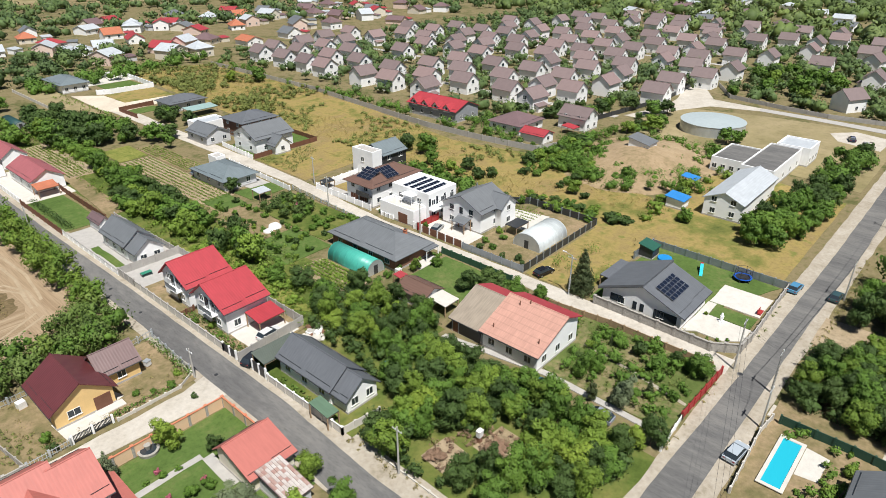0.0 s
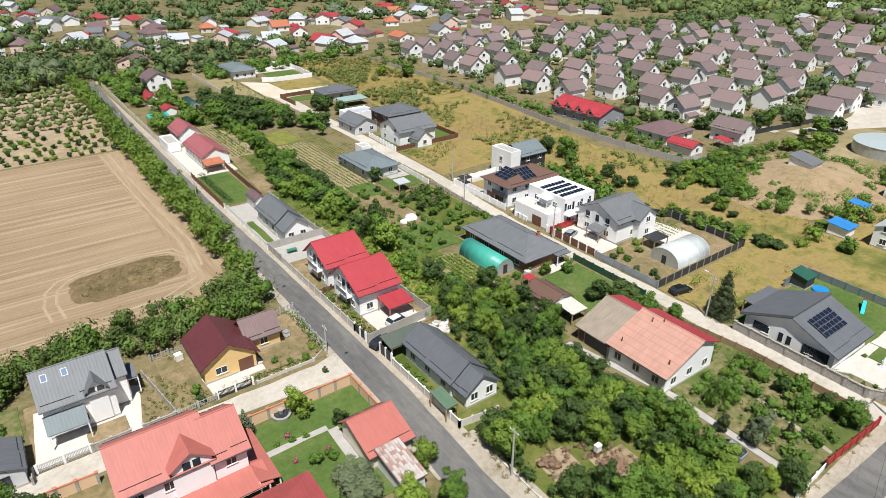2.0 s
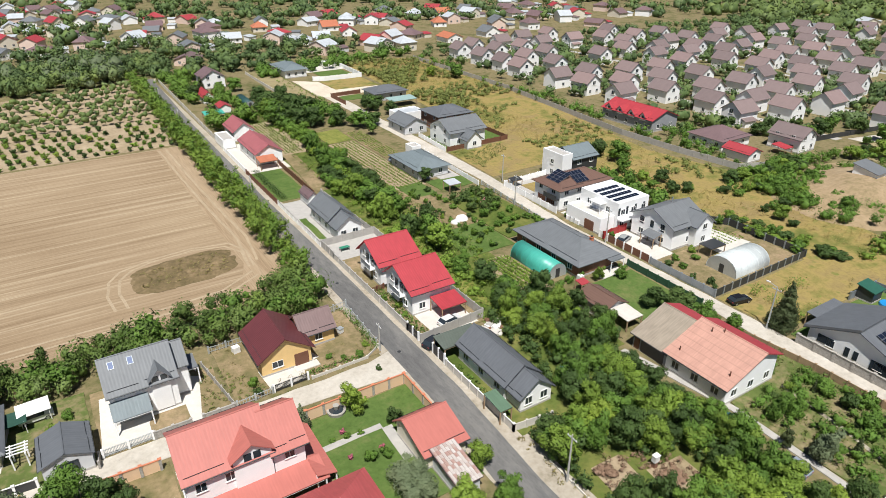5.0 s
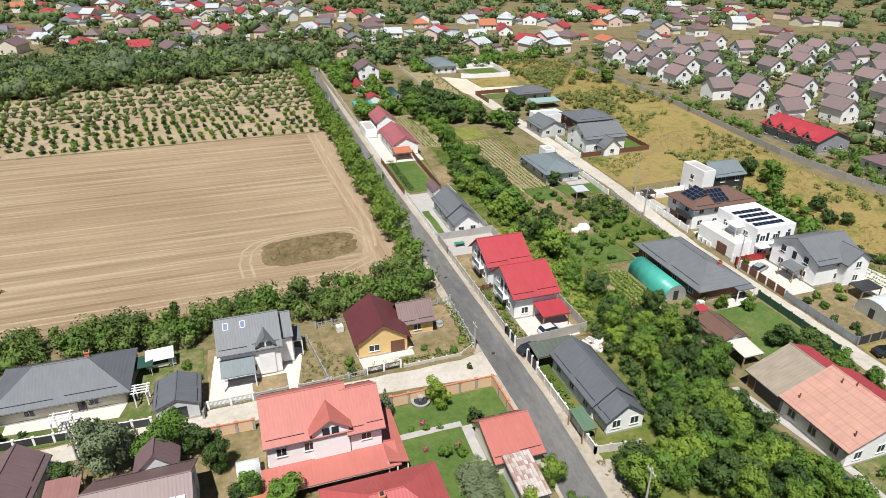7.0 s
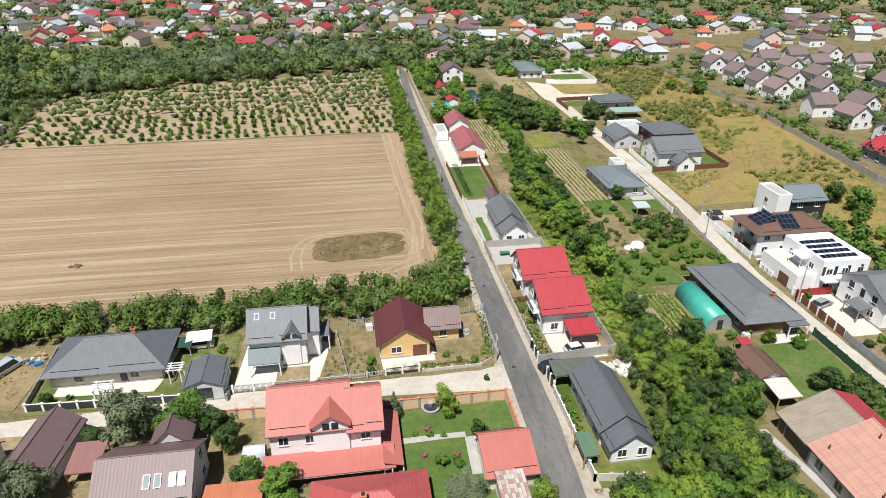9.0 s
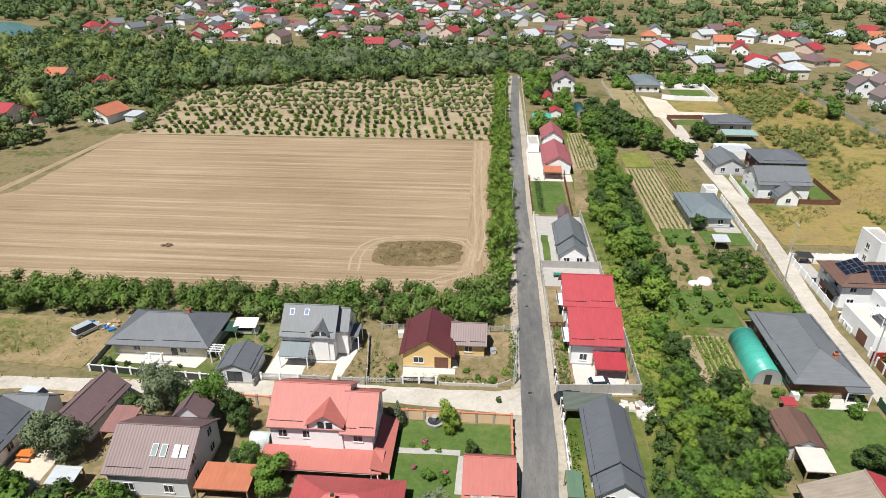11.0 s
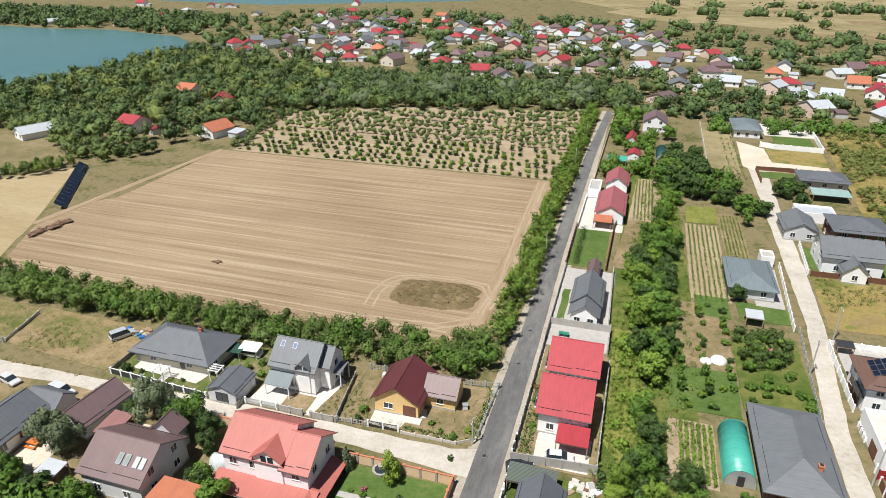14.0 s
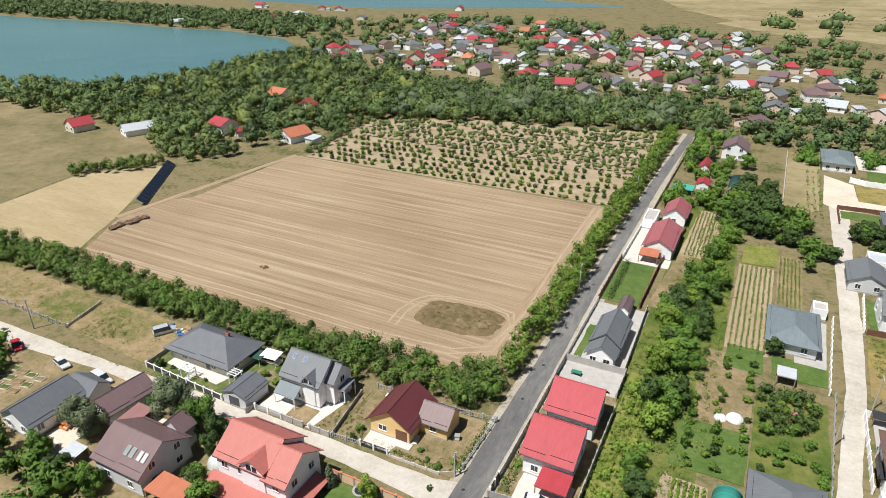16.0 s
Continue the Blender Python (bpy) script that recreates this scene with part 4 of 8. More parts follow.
patch("road_asphalt", [(36.0, 13.0), (59, 13.4), (92, 13.4), (110, 13.2), (136, 12.2), (175, 12.2), (300, 11.5), (300, 15.5), (175, 16.2), (134, 16.4), (108, 16.9), (89, 17.1), (80, 17.4), (72, 17.5), (65, 17.8), (57, 18.0), (36.0, 17.6)], ASPHALT, 0.075, "grey asphalt road with worn edges")
patch("dirt_street", [(-140, 62), (-90, 64), (-46, 67.6), (-30, 70.6), (-9, 71.2), (15, 71.6), (33, 70.3), (33, 76.5), (29, 75.4), (-8, 75.3), (-29, 74), (-60, 73), (-140, 72)], DIRTROAD, 0.06, "pale compacted gravel street")
patch("dirt_street", [(84.6, 19), (89.2, 19), (89.6, 44), (90.0, 60), (89.6, 98), (92.8, 131), (94, 161), (94.5, 200), (96, 243), (90, 243), (90, 200), (89.6, 161), (89.4, 131), (86.2, 98), (86.5, 60), (85.2, 40)], DIRTROAD, 0.06, "pale gravel lane with worn wheel tracks")
patch("estate_road", [(208, 99), (230, 93.5), (244, 95), (266, 101), (268, 93), (252, 84), (250, 66), (245.5, 65), (240.5, 81), (230, 86.5), (208, 94)], DIRTROAD, 0.05, "pale estate road")
patch("estate_road", [(245.5, 65), (250, 66), (249.4, 46), (247, 16), (242, 16), (244.8, 46)], CONCRETE, 0.055, "grey estate road")
patch("car_park", [(221, 23), (236, 22), (239, 33), (232, 39), (224, 35)], DIRTROAD, 0.05, "pale sandy parking ground beside the works")

# open land
patch("meadow", [(110, 47), (140, 48), (152, 95), (146, 125), (152, 155), (160, 205), (165, 290), (125, 310), (121, 262), (117, 205), (117, 156), (112, 155), (112, 132), (121, 128), (122, 102), (119, 61)], MEADOW, 0.03, "dry yellow meadow with green weeds", category="meadow")
patch("meadow", [(93.5, 131), (112, 132), (112, 155), (94.5, 155)], MEADOW, 0.034, "dry yellow and green weeds on an empty plot", category="meadow")
patch("scrub_ground", [(50, 58), (66, 58), (67, 130), (66, 190), (52, 240), (50, 240), (50, 130), (51, 100)], SCRUB, 0.03, "weeds and green undergrowth")
patch("scrub_ground", [(39.5, 18), (62, 18), (63, 40), (64, 58), (49, 58), (40, 50)], SCRUB, 0.03, "undergrowth below dense trees")
patch("meadow", [(90.4, 46.4), (117.6, 46.6), (119.6, 59.4), (90.6, 59.0)], MEADOW, 0.033, "dry golden grass on a vacant plot", category="meadow")
patch("bare_ground", [(42.4, 37.6), (47.0, 37.4), (47.4, 41.4), (42.8, 41.6)], BARESOIL, 0.05, "bare brown soil in the grove")
patch("bare_ground", [(47.8, 32.4), (53.4, 31.8), (53.8, 37.2), (48.4, 37.8)], BARESOIL, 0.05, "bare brown soil in the grove")
patch("meadow", [(120, 21), (170, 21), (176, 45), (160, 60), (140, 52), (118, 46)], MEADOW, 0.033, "dry grass beside the sheds", category="meadow")
patch("bare_ground", [(180, 20), (243, 20), (240, 58), (232, 88), (195, 95), (186, 60)], FARDRY, 0.034, "dry bare ground around the tank")

# the mound with the bunker
bm = bmesh.new()
bmesh.ops.create_grid(bm, x_segments=40, y_segments=40, size=1.0)
for v in bm.verts:
    d = math.hypot(v.co.x, v.co.y)
    k = max(0.0, 1 - d)
    v.co.z = 4.2 * k * k * (3 - 2 * k) + noise.noise(v.co * 5) * 0.35 * min(1, k * 4) - 0.05
    v.co.x *= 30
    v.co.y *= 21
me = bpy.data.meshes.new("mound")
bm.to_mesh(me)
bm.free()
me.materials.append(ground_mat("mound_soil", [(0.2, (0.20, 0.17, 0.08)), (0.5, (0.38, 0.28, 0.17)), (0.8, (0.48, 0.37, 0.24))], 0.1, 1.5))
me.polygons.foreach_set("use_smooth", [True] * len(me.polygons))
mound = tagged(new("mound", me), "low bare earth mound with sparse weeds", "mound", kind="structure")
mound.location = (166, 72, 0)

# heap in the field
bm = bmesh.new()
bmesh.ops.create_grid(bm, x_segments=40, y_segments=24, size=1.0)
for v in bm.verts:
    d = (abs(v.co.x) ** 3.4 + abs(v.co.y - 0.12 * v.co.x) ** 3.4) ** (1 / 3.4) + noise.noise(v.co * 3) * 0.09
    k = max(0.0, 1 - d ** 5)
    v.co.z = k * (0.45 + noise.noise(v.co * 6) * 0.6) - 0.03
    v.co.x *= 10.0
    v.co.y *= 6.2
me = bpy.data.meshes.new("weedy_heap")
bm.to_mesh(me)
bm.free()
me.materials.append(ground_mat("heap_weeds", [(0.2, (0.09, 0.08, 0.035)), (0.5, (0.19, 0.14, 0.075)), (0.8, (0.33, 0.24, 0.14))], 0.25, 2.2))
heap = tagged(new("weedy_heap", me), "low heap of soil and dry weeds in the field", "heap", kind="structure")
heap.location = (12.0, 121.0, 0.02)
TAKEN.append((1, 24, 115, 130))

patch("estate_ground", [(168, 112), (232, 96), (262, 90), (253, 58), (256, 18), (430, 30), (480, 300), (166, 306)], ROUGH, 0.03, "green gardens of the estate")
patch("estate_lane", rect(203, 206.5, 100, 300), CONCRETE, 0.05, "estate lane")
patch("estate_lane", rect(241, 244, 100, 300), CONCRETE, 0.05, "estate lane")
patch("estate_lane", rect(280, 283, 98, 290), CONCRETE, 0.05, "estate lane")
patch("estate_lane", rect(321, 324, 60, 280), CONCRETE, 0.05, "estate lane")
patch("far_land", [(432, 140), (476, 152), (470, 92), (424, 92)], FARDRY, 0.032, "dry grass behind the estate")
patch("far_land", [(505, 250), (515, 310), (570, 300), (565, 245)], FARDRY, 0.032, "dry field behind the estate")
patch("far_land", [(560, 150), (640, 190), (700, 120), (600, 90)], FARDRY, 0.032, "far dry grass between sheds")
# water
LAKE = [(-317, 214), (-289, 246), (-272, 295), (-278, 378), (-274, 427), (-330, 476), (-419, 498), (-486, 488), (-579, 496), (-660, 486), (-760, 482), (-1000, 500), (-1000, 130), (-500, 150)]
m, n, l, b = tree_of("lake_water")
v = coords(n, l)
l.new(ramp(n, l, noise_tex(n, l, 0.004, 4, v), [(0.3, (0.085, 0.190, 0.195)), (0.7, (0.125, 0.240, 0.230))]), b.inputs["Base Color"])
b.inputs["Roughness"].default_value = 0.25
bump(n, l, b, noise_tex(n, l, 0.7, 4, v), 0.25, 0.1)
patch("lake", LAKE, m, 0.02, "calm blue-green lake", category="lake")
patch("lake", [(-900, 820), (-420, 770), (-200, 900), (-130, 960), (-500, 1100), (-1200, 1050)], m, 0.02, "far arm of the blue-green lake", category="lake")
patch("far_land", [(-60, 960), (60, 760), (260, 600), (480, 520), (1000, 420), (1500, 1700), (-300, 1700)], FARDRY, 0.02, "far dry yellow fields")
patch("far_land", [(0, 800), (80, 700), (140, 740), (40, 880)], FARDRY, 0.022, "dry pasture behind the village")
for cx, cy, w, d in ((170, 520, 90, 20), (230, 640, 150, 26), (320, 760, 160, 40), (110, 860, 180, 34), (260, 480, 70, 24), (330, 440, 90, 20)):
    patch("far_field", rect(cx - w / 2, cx + w / 2, cy - d / 2, cy + d / 2), DRYYARD, 0.03, "far tan stubble strip")
patch("lane", [(79.6, 11.4), (79.7, 4), (79.4, -3), (78.4, -14), (81.4, -14), (82.2, -3), (82.0, 5), (82.4, 11.4)], DIRTROAD, 0.06, "pale gravel lane beside the pool")

# plots: yards, lawns, paving
patch("yard", [(-70, 40), (-1, 40), (-1, 70.6), (-45, 70.6), (-70, 68)], DRYYARD, 0.033, "dusty yards between southern houses")
patch("paving", [(-23.0, 61.6), (-13.6, 62.0), (-13.2, 66.2), (-21.6, 66.0)], SAND, 0.05, "pale sandy yard behind the house")
patch("sand_yard", [(-35.6, 50), (-29.6, 50), (-29.6, 58.4), (-35.4, 58.4)], SAND, 0.05, "pale paved yard")
patch("yard", rect(-8, 8.5, 75.6, 90), DRYYARD, 0.035, "dry yard with patchy grass")
patch("yard", rect(9.3, 32, 76.8, 91.5), DRYYARD, 0.035, "dry yard with patchy grass")
patch("yard", rect(-36, -8.6, 74.6, 91), GARDENYARD, 0.035, "green garden yard with dry soil")
patch("paving", [(-33.6, 78.4), (-19.4, 77.6), (-18.8, 79.6), (-17.8, 88), (-18.6, 88), (-18.9, 80.4), (-33.6, 80.4)], PAVE, 0.06, "pale stone terrace around the bungalow")
patch("garden_path", [(-26.6, 75.2), (-25.4, 75.2), (-25.2, 78.4), (-26.8, 78.4)], PAVE, 0.058, "pale path through the front garden")
patch("vacant_lot", [(-64, 78), (-38, 76), (-37, 90), (-66, 91)], LOT, 0.036, "vacant dry lot with weeds")
patch("vacant_lot", [(-110, 78), (-65, 77.5), (-67.5, 90), (-110, 92)], LOT, 0.036, "overgrown dry lot")
patch("driveway", [(-8, 75.8), (-1.8, 75.8), (-1.8, 79.2), (-1.0, 80.5), (3.2, 80.5), (3.2, 75.8), (4.4, 75.8), (6.3, 86), (3, 88), (-7, 88)], PAVE, 0.06, "pale concrete driveway")
patch("driveway", [(14.4, 77), (19.6, 77), (20.4, 80), (23.2, 81), (22.6, 83), (14, 82.2)], PALECONC, 0.06, "pale concrete drive before the house")
patch("garden", [(67.6, 20.4), (84.6, 20.4), (84.6, 50), (79.6, 52), (79.6, 38.8), (67.6, 38.8)], GARDENYARD, 0.044, "green cottage garden with shrubs")
patch("garden_lawn", [(15.4, 48), (31.2, 48), (31.4, 68), (15.4, 68)], LAWN, 0.036, "mown green lawn")
patch("garden_path", [(15.8, 61.5), (24.4, 61.6), (24.4, 62.6), (15.8, 62.5)], CONCRETE, 0.06, "pale garden path")
patch("garden_path", [(24.0, 55), (25.3, 55), (25.7, 61.6), (24.2, 61.6)], CONCRETE, 0.062, "pale garden path")
patch("yard", rect(39.2, 50, 50.5, 74), SCRUB, 0.034, "weedy garden beside the house")
patch("yard", rect(39, 51, 75.5, 111.5), DRYYARD, 0.036, "dry front garden with shrubs")
patch("paving", rect(41.6, 50, 76, 83.5), PALECONC, 0.06, "pale concrete parking yard")
patch("paving", rect(38.6, 50.5, 108.5, 116.5), CONCRETE, 0.06, "grey concrete forecourt")
patch("paving", rect(38.6, 50.2, 116.6, 143), CONCRETE, 0.05, "pale paving around the house")
patch("lawn", rect(39.4, 41.0, 118, 132), LAWN, 0.07, "narrow strip of lawn")
patch("lawn", rect(38.6, 47.3, 144.5, 167.5), LAWN, 0.05, "mown green lawn behind a hedge")
patch("paving", rect(38.6, 50.5, 167.7, 196), PALECONC, 0.05, "pale terrace")
patch("vegetable_plot", [(51.6, 178), (61, 178), (60.5, 216), (53, 215)], BARESOIL, 0.045, "dry soil with crop rows")
patch("bare_ground", [(49.0, 146), (53.6, 146), (55.4, 178), (51.6, 178)], DRYYARD, 0.046, "dry brown soil behind the gardens")
patch("weedy_patch", [(67.4, 181), (75.8, 181.6), (76.2, 195), (67.6, 194)], YELLOWGREEN, 0.046, "bright yellow-green weeds between gardens")
patch("vegetable_plot", rect(67, 75.5, 136, 180), BARESOIL, 0.045, "dry soil with rows of vines")
patch("vegetable_plot", rect(76.2, 82, 160, 190), DRYYARD, 0.045, "dry soil with rows of crops")
patch("vegetable_plot", rect(61.5, 68.6, 78.4, 93), BARESOIL, 0.045, "vegetable beds")
patch("weedy_strip", [(51.4, 84), (55, 78), (57.6, 92), (56.4, 98), (57.6, 112), (54.4, 118), (51.4, 118)], YELLOWGREEN, 0.04, "tall yellow-green grass behind the yards")
patch("bare_ground", [(61.2, 78), (62.8, 77.6), (63.0, 92), (61.9, 94)], BARESOIL, 0.05, "bare soil path")
patch("lawn", rect(62, 73.5, 96, 109), LAWN, 0.046, "green lawn with young fruit trees")
patch("bare_ground", rect(63.5, 73.5, 109, 134), DRYYARD, 0.046, "dry bare garden soil")
patch("lawn", rect(67.6, 74.6, 129, 138), LAWN, 0.052, "patch of green grass")
patch("lawn", [(76.4, 130), (86.2, 130), (86.4, 137), (76.2, 137.4)], LAWN, 0.046, "green garden grass")
patch("garden", rect(74, 86, 99, 124), SCRUB, 0.046, "weedy garden with fruit trees")
patch("lawn", rect(73.5, 85.5, 58.5, 75), LAWN, 0.046, "green garden lawn")
patch("paving", rect(78, 84, 75, 77.5), PALECONC, 0.07, "pale paving at the porch")
patch("paving", [(91.2, 75), (98, 75), (98, 88), (92.5, 88)], PALECONC, 0.055, "pale concrete forecourt")
patch("paving", [(106, 68), (116, 70), (113, 88), (106, 88)], PALECONC, 0.055, "pale terrace behind the house")
patch("garden", rect(91, 118.5, 60.3, 75), DRYYARD, 0.045, "dry garden beds")
patch("paving", rect(92.5, 108, 100.8, 103.2), PALECONC, 0.055, "pale paved passage")
patch("paving", rect(93, 108, 113.5, 124), CONCRETE, 0.055, "grey paved yard")
patch("lawn", rect(95.5, 106, 116, 122), MEADOW, 0.06, "dry patch of lawn")
patch("paving", [(80.4, 136.6), (86.2, 136.4), (86.8, 156), (84.6, 156), (84.4, 139), (80.4, 139)], CONCRETE, 0.07, "grey paved drive beside the house")
patch("sand_yard", [(88.5, 240), (92, 235.8), (117, 238.6), (117, 246), (99, 247.4), (98.6, 265), (89.5, 273)], SAND, 0.055, "wide pale sand yard")
patch("lawn", [(99, 247.2), (118, 246.4), (118.4, 264.6), (99, 265)], MEADOW, 0.05, "dry grass before the white compound")
patch("meadow", [(76.5, 219), (87, 232), (89, 300), (77.4, 300)], FARDRY, 0.05, "dry grass plot with young trees")
patch("lawn", rect(104, 118, 269, 285), LAWN, 0.06, "lawn inside white walls")
patch("paving", rect(101.5, 121, 286, 306), PALECONC, 0.05, "pale courtyard")
patch("lawn", rect(93, 104, 228.6, 235.4), LAWN, 0.06, "small fenced lawn")
patch("yard", rect(95.5, 117, 156, 172), LAWN, 0.045, "garden behind a brown fence")
patch("paving", [(65.9, 20), (67.0, 20), (67.8, 39), (65.0, 57), (64.0, 57), (66.6, 39)], CONCRETE, 0.055, "pale concrete drive beside the trees")
patch("yard", [(67.4, 20.2), (84.4, 20.2), (85, 57), (74, 58), (67.8, 39)], GARDENYARD, 0.036, "garden with dry grass and shrubs")
patch("garden_path", [(77.2, 38.4), (75.2, 27), (73.8, 20.5), (74.4, 20.5), (75.9, 27), (78.0, 38.4)], VERGE, 0.05, "pale garden path")
patch("paving", [(92.9, 22.4), (95.0, 19.9), (99.0, 19.9), (99.2, 27.1), (103.6, 27.2), (103.6, 28.7), (91.4, 28.7), (92.9, 26.8)], PALECONC, 0.06, "pale paved patio")
patch("lawn", [(92, 31), (116.8, 20.5), (118, 45.4), (91, 45.4)], LAWN, 0.045, "green lawn around the house")
patch("driveway", rect(103.8, 111.4, 20.1, 28.6), PAVE, 0.065, "pale sandy drive")
patch("lawn", [(91.2, 20.5), (93.6, 19.6), (92.5, 22.6), (91.2, 23.6)], LAWN, 0.07, "strip of lawn with clipped shrubs")
patch("lawn", rect(99.2, 103.2, 20.2, 27.0), LAWN, 0.07, "square of lawn in the paving")
patch("yard", rect(56, 84, -2, 11), DRYYARD, 0.034, "pool garden with dry grass")
patch("meadow", [(101, -9), (112, -9), (111.4, 11.6), (101.6, 11.6), (104, 2)], BARESOIL, 0.05, "dry bare verge")

# ---- houses beside the village road ----
H = {}
H["yellow"] = house(14.2, 21.9, 80.4, 89.4, 3.1, 5.7, "y", R_MAROON, YELLOW, "yellow house with a dark maroon tiled roof", "w2.1", over=0.6)
window(H["yellow"], "s", -1.4, 1.1, 1.7, 1.15, 3.85, 4.5)
# Wall isn't recessed here; the dark plate paints in the porch's shade.
part("porch_shade_plate", Mesh().box(1.2, 3.4, -4.57, -4.5, 0.25, 2.35), BROWNWOOD, H["yellow"], "flat dark brown plate standing for the shaded recessed entrance")
part("entrance_step", Mesh().box(0.9, 4.6, -6.0, -4.51, 0.0, 0.24), PAVE, H["yellow"], "pale entrance terrace")
house(21.95, 27.2, 84.0, 89.0, 2.9, 5.0, "x", R_MAUVEX, YELLOW, "yellow side wing under a faded brown roof", "s1.1", over=0.5, name="house_wing")
H["white2"] = house(-5.6, 2.8, 81.0, 88.8, 5.2, 8.3, "x", R_GREY, WHITE, "white two-storey house with a grey metal roof", "s1.1 e1.2", over=0.5)
H["grey_hip"] = house(-34.4, -18.6, 80.4, 89.4, 3.0, 5.6, "hip", R_DARK, CREAM, "pale beige bungalow with a graphite hipped roof", "s2.1 sD2.4 e2.1", over=0.9, chimney=[(3.2, 1.0, 6.0)])
house(-14.2, -8.8, 74.4, 80.4, 2.6, 3.7, "y", R_DARKY, PALEGREY, "small grey garage with a graphite roof", "sG0", over=0.35, name="garage", category="garage")
H["coral"] = house(-0.6, 9.2, 59.6, 68.8, 5.9, 9.0, "x", R_CORAL, WHITE, "large white house with a coral metal roof", "s3.2 w2.2", over=0.45)
house(9.25, 13.0, 59.4, 67.6, 5.7, 8.5, "x", R_CORAL, WHITE, "white side wing of the house under a coral roof", "s1.2 e2.2", over=0.6, name="house_wing")
dormer(H["coral"], 2.6, -4.9, 4.4, 4.2, 2.2, 6.6, 8.1, R_CORALY, WHITE)
canopy(-1.6, 14.6, 56.0, 59.5, 1.75, 2.45, R_CORAL, "coral skirt roof over the porch of the white house", name="porch_roof", wall=WHITE)
canopy(13.1, 15.6, 56.2, 66.4, 2.45, 1.8, R_CORALY, "coral side roof of the white house", name="porch_roof", wall=WHITE, fall="x")
house(5.0, 17.6, 44.6, 53.6, 3.0, 5.5, "hip", R_TOMATO, WHITE, "house with a red metal roof among trees", "", over=0.6, chimney=[(-0.8, -1.0, 6.3)], guards=False)
house(25.4, 31.3, 52.2, 59.5, 2.5, 4.1, "x", R_CORAL, CREAM, "garden house with a coral metal roof", "", over=0.5, off=1.6)
tiled = house(26.3, 29.3, 46.2, 52.0, 2.2, 2.9, "mono", R_MAUVE, PALEGREY, "old shed with a patchy tiled roof", "", over=0.3, name="shed", category="shed")
H["skylight"] = house(-19.0, -8.8, 51.8, 61.6, 4.2, 7.2, "x", R_MAUVEX, PALEGREY, "grey house with a mauve-brown roof and skylights", "s2.1 e2.2", over=0.5)
house(-15.0, -10.8, 61.8, 64.6, 4.2, 6.2, "y", R_MAUVE, PALEGREY, "rear gable of the grey house", "", over=0.4, name="house_wing", guards=False)
canopy(-27.0, -23.4, 50.9, 53.7, 2.2, 2.5, R_WHITE, "lean-to with a pale sheet roof")
house(-32.0, -26.4, 60.5, 69.5, 3.0, 5.0, "y", R_MAUVE, WHITE, "low house with a mauve-brown roof", "", turn=-6)
canopy(-25.2, -21.4, 60.2, 65.2, 2.3, 2.7, R_SALMON, "lean-to with a faded red sheet roof")
house(-44.0, -36.0, 52.0, 62.3, 3.0, 5.4, "y", R_DARKY, WHITE, "white house with a dark grey roof", "s2.1 e3.1")
house(-41.0, -34.8, 62.4, 66.6, 2.7, 4.2, "x", R_DARK, WHITE, "lower wing of the white house under a dark roof", "", over=0.4, name="house_wing", guards=False)
canopy(-8.0, -1.1, 51.5, 55.4, 2.4, 2.9, R_ORANGE, "shed with an orange tiled roof", name="shed")
H["l_house"] = house(41.4, 47.2, 57.3, 69.0, 3.0, 5.2, "y", R_DARKY, WHITE, "white bungalow with a graphite roof", "w3.1", over=0.5)
house(41.7, 47.1, 54.2, 57.2, 2.7, 4.7, "y", R_DARKY, WHITE, "white gabled end of the bungalow", "s2.1", over=0.5, name="house_wing")
canopy(38.9, 46.0, 69.3, 72.6, 2.5, 3.0, R_OLIVE, "carport with a slatted olive roof", name="carport")
canopy(37.9, 39.9, 53.7, 57.6, 2.3, 2.7, R_GREEN, "small shed roofed in green felt", name="shed")
H["red_a"] = house(41.3, 49.0, 83.2, 92.6, 4.6, 7.4, "x", R_RED, WHITE, "white house with a bright red metal roof", "w2.2 s2.1 e2.2", over=0.7, off=1.2)
H["red_b"] = house(41.3, 49.4, 95.0, 103.6, 4.6, 7.4, "x", R_RED, WHITE, "white house with a bright red metal roof", "w2.2 s2.1 e2.2", over=0.7, off=1.0)
canopy(44.6, 49.6, 79.0, 83.0, 2.5, 3.0, R_RED, "porch with a red metal roof", name="porch_roof")
for h, half in ((H["red_a"], 3.85), (H["red_b"], 4.05)):
    q = part("balcony", Mesh().box(-half - 1.1, -half, -2.2, 1.8, 2.72, 2.9), WHITE, h, "white balcony slab")
    part("railing", Mesh().box(-half - 1.08, -half - 1.02, -2.2, 1.8, 3.72, 3.8), DARKMETAL, q)
    part("railing_panel", Mesh().box(-half - 1.07, -half - 1.03, -2.15, 1.75, 2.9, 3.66), GREYMETAL, q)
    for u, z in ((-1.5, 2.9), (0.3, 2.9), (-1.2, 0.15)):
        part("glazed_door", Mesh().box(-half - 0.06, -half, u, u + 1.1, z, z + 2.1), GLASS, h, "dark glazed door")
H["grey_small"] = house(42.2, 48.0, 121.0, 131.6, 3.5, 5.8, "y", R_GREYY, WHITE, "white gabled house with a grey roof", "s2.1 w3.1", over=0.5)
house(42.4, 47.8, 116.9, 120.9, 3.1, 5.1, "y", R_GREYY, WHITE, "lower gabled front of the white house", "s2.1", over=0.5, name="house_wing", guards=False)
house(44.0, 46.4, 137.5, 143.2, 2.4, 3.4, "y", R_MAUVE, WHITE, "small white outbuilding with a brown roof", "", over=0.3, name="shed", category="shed")
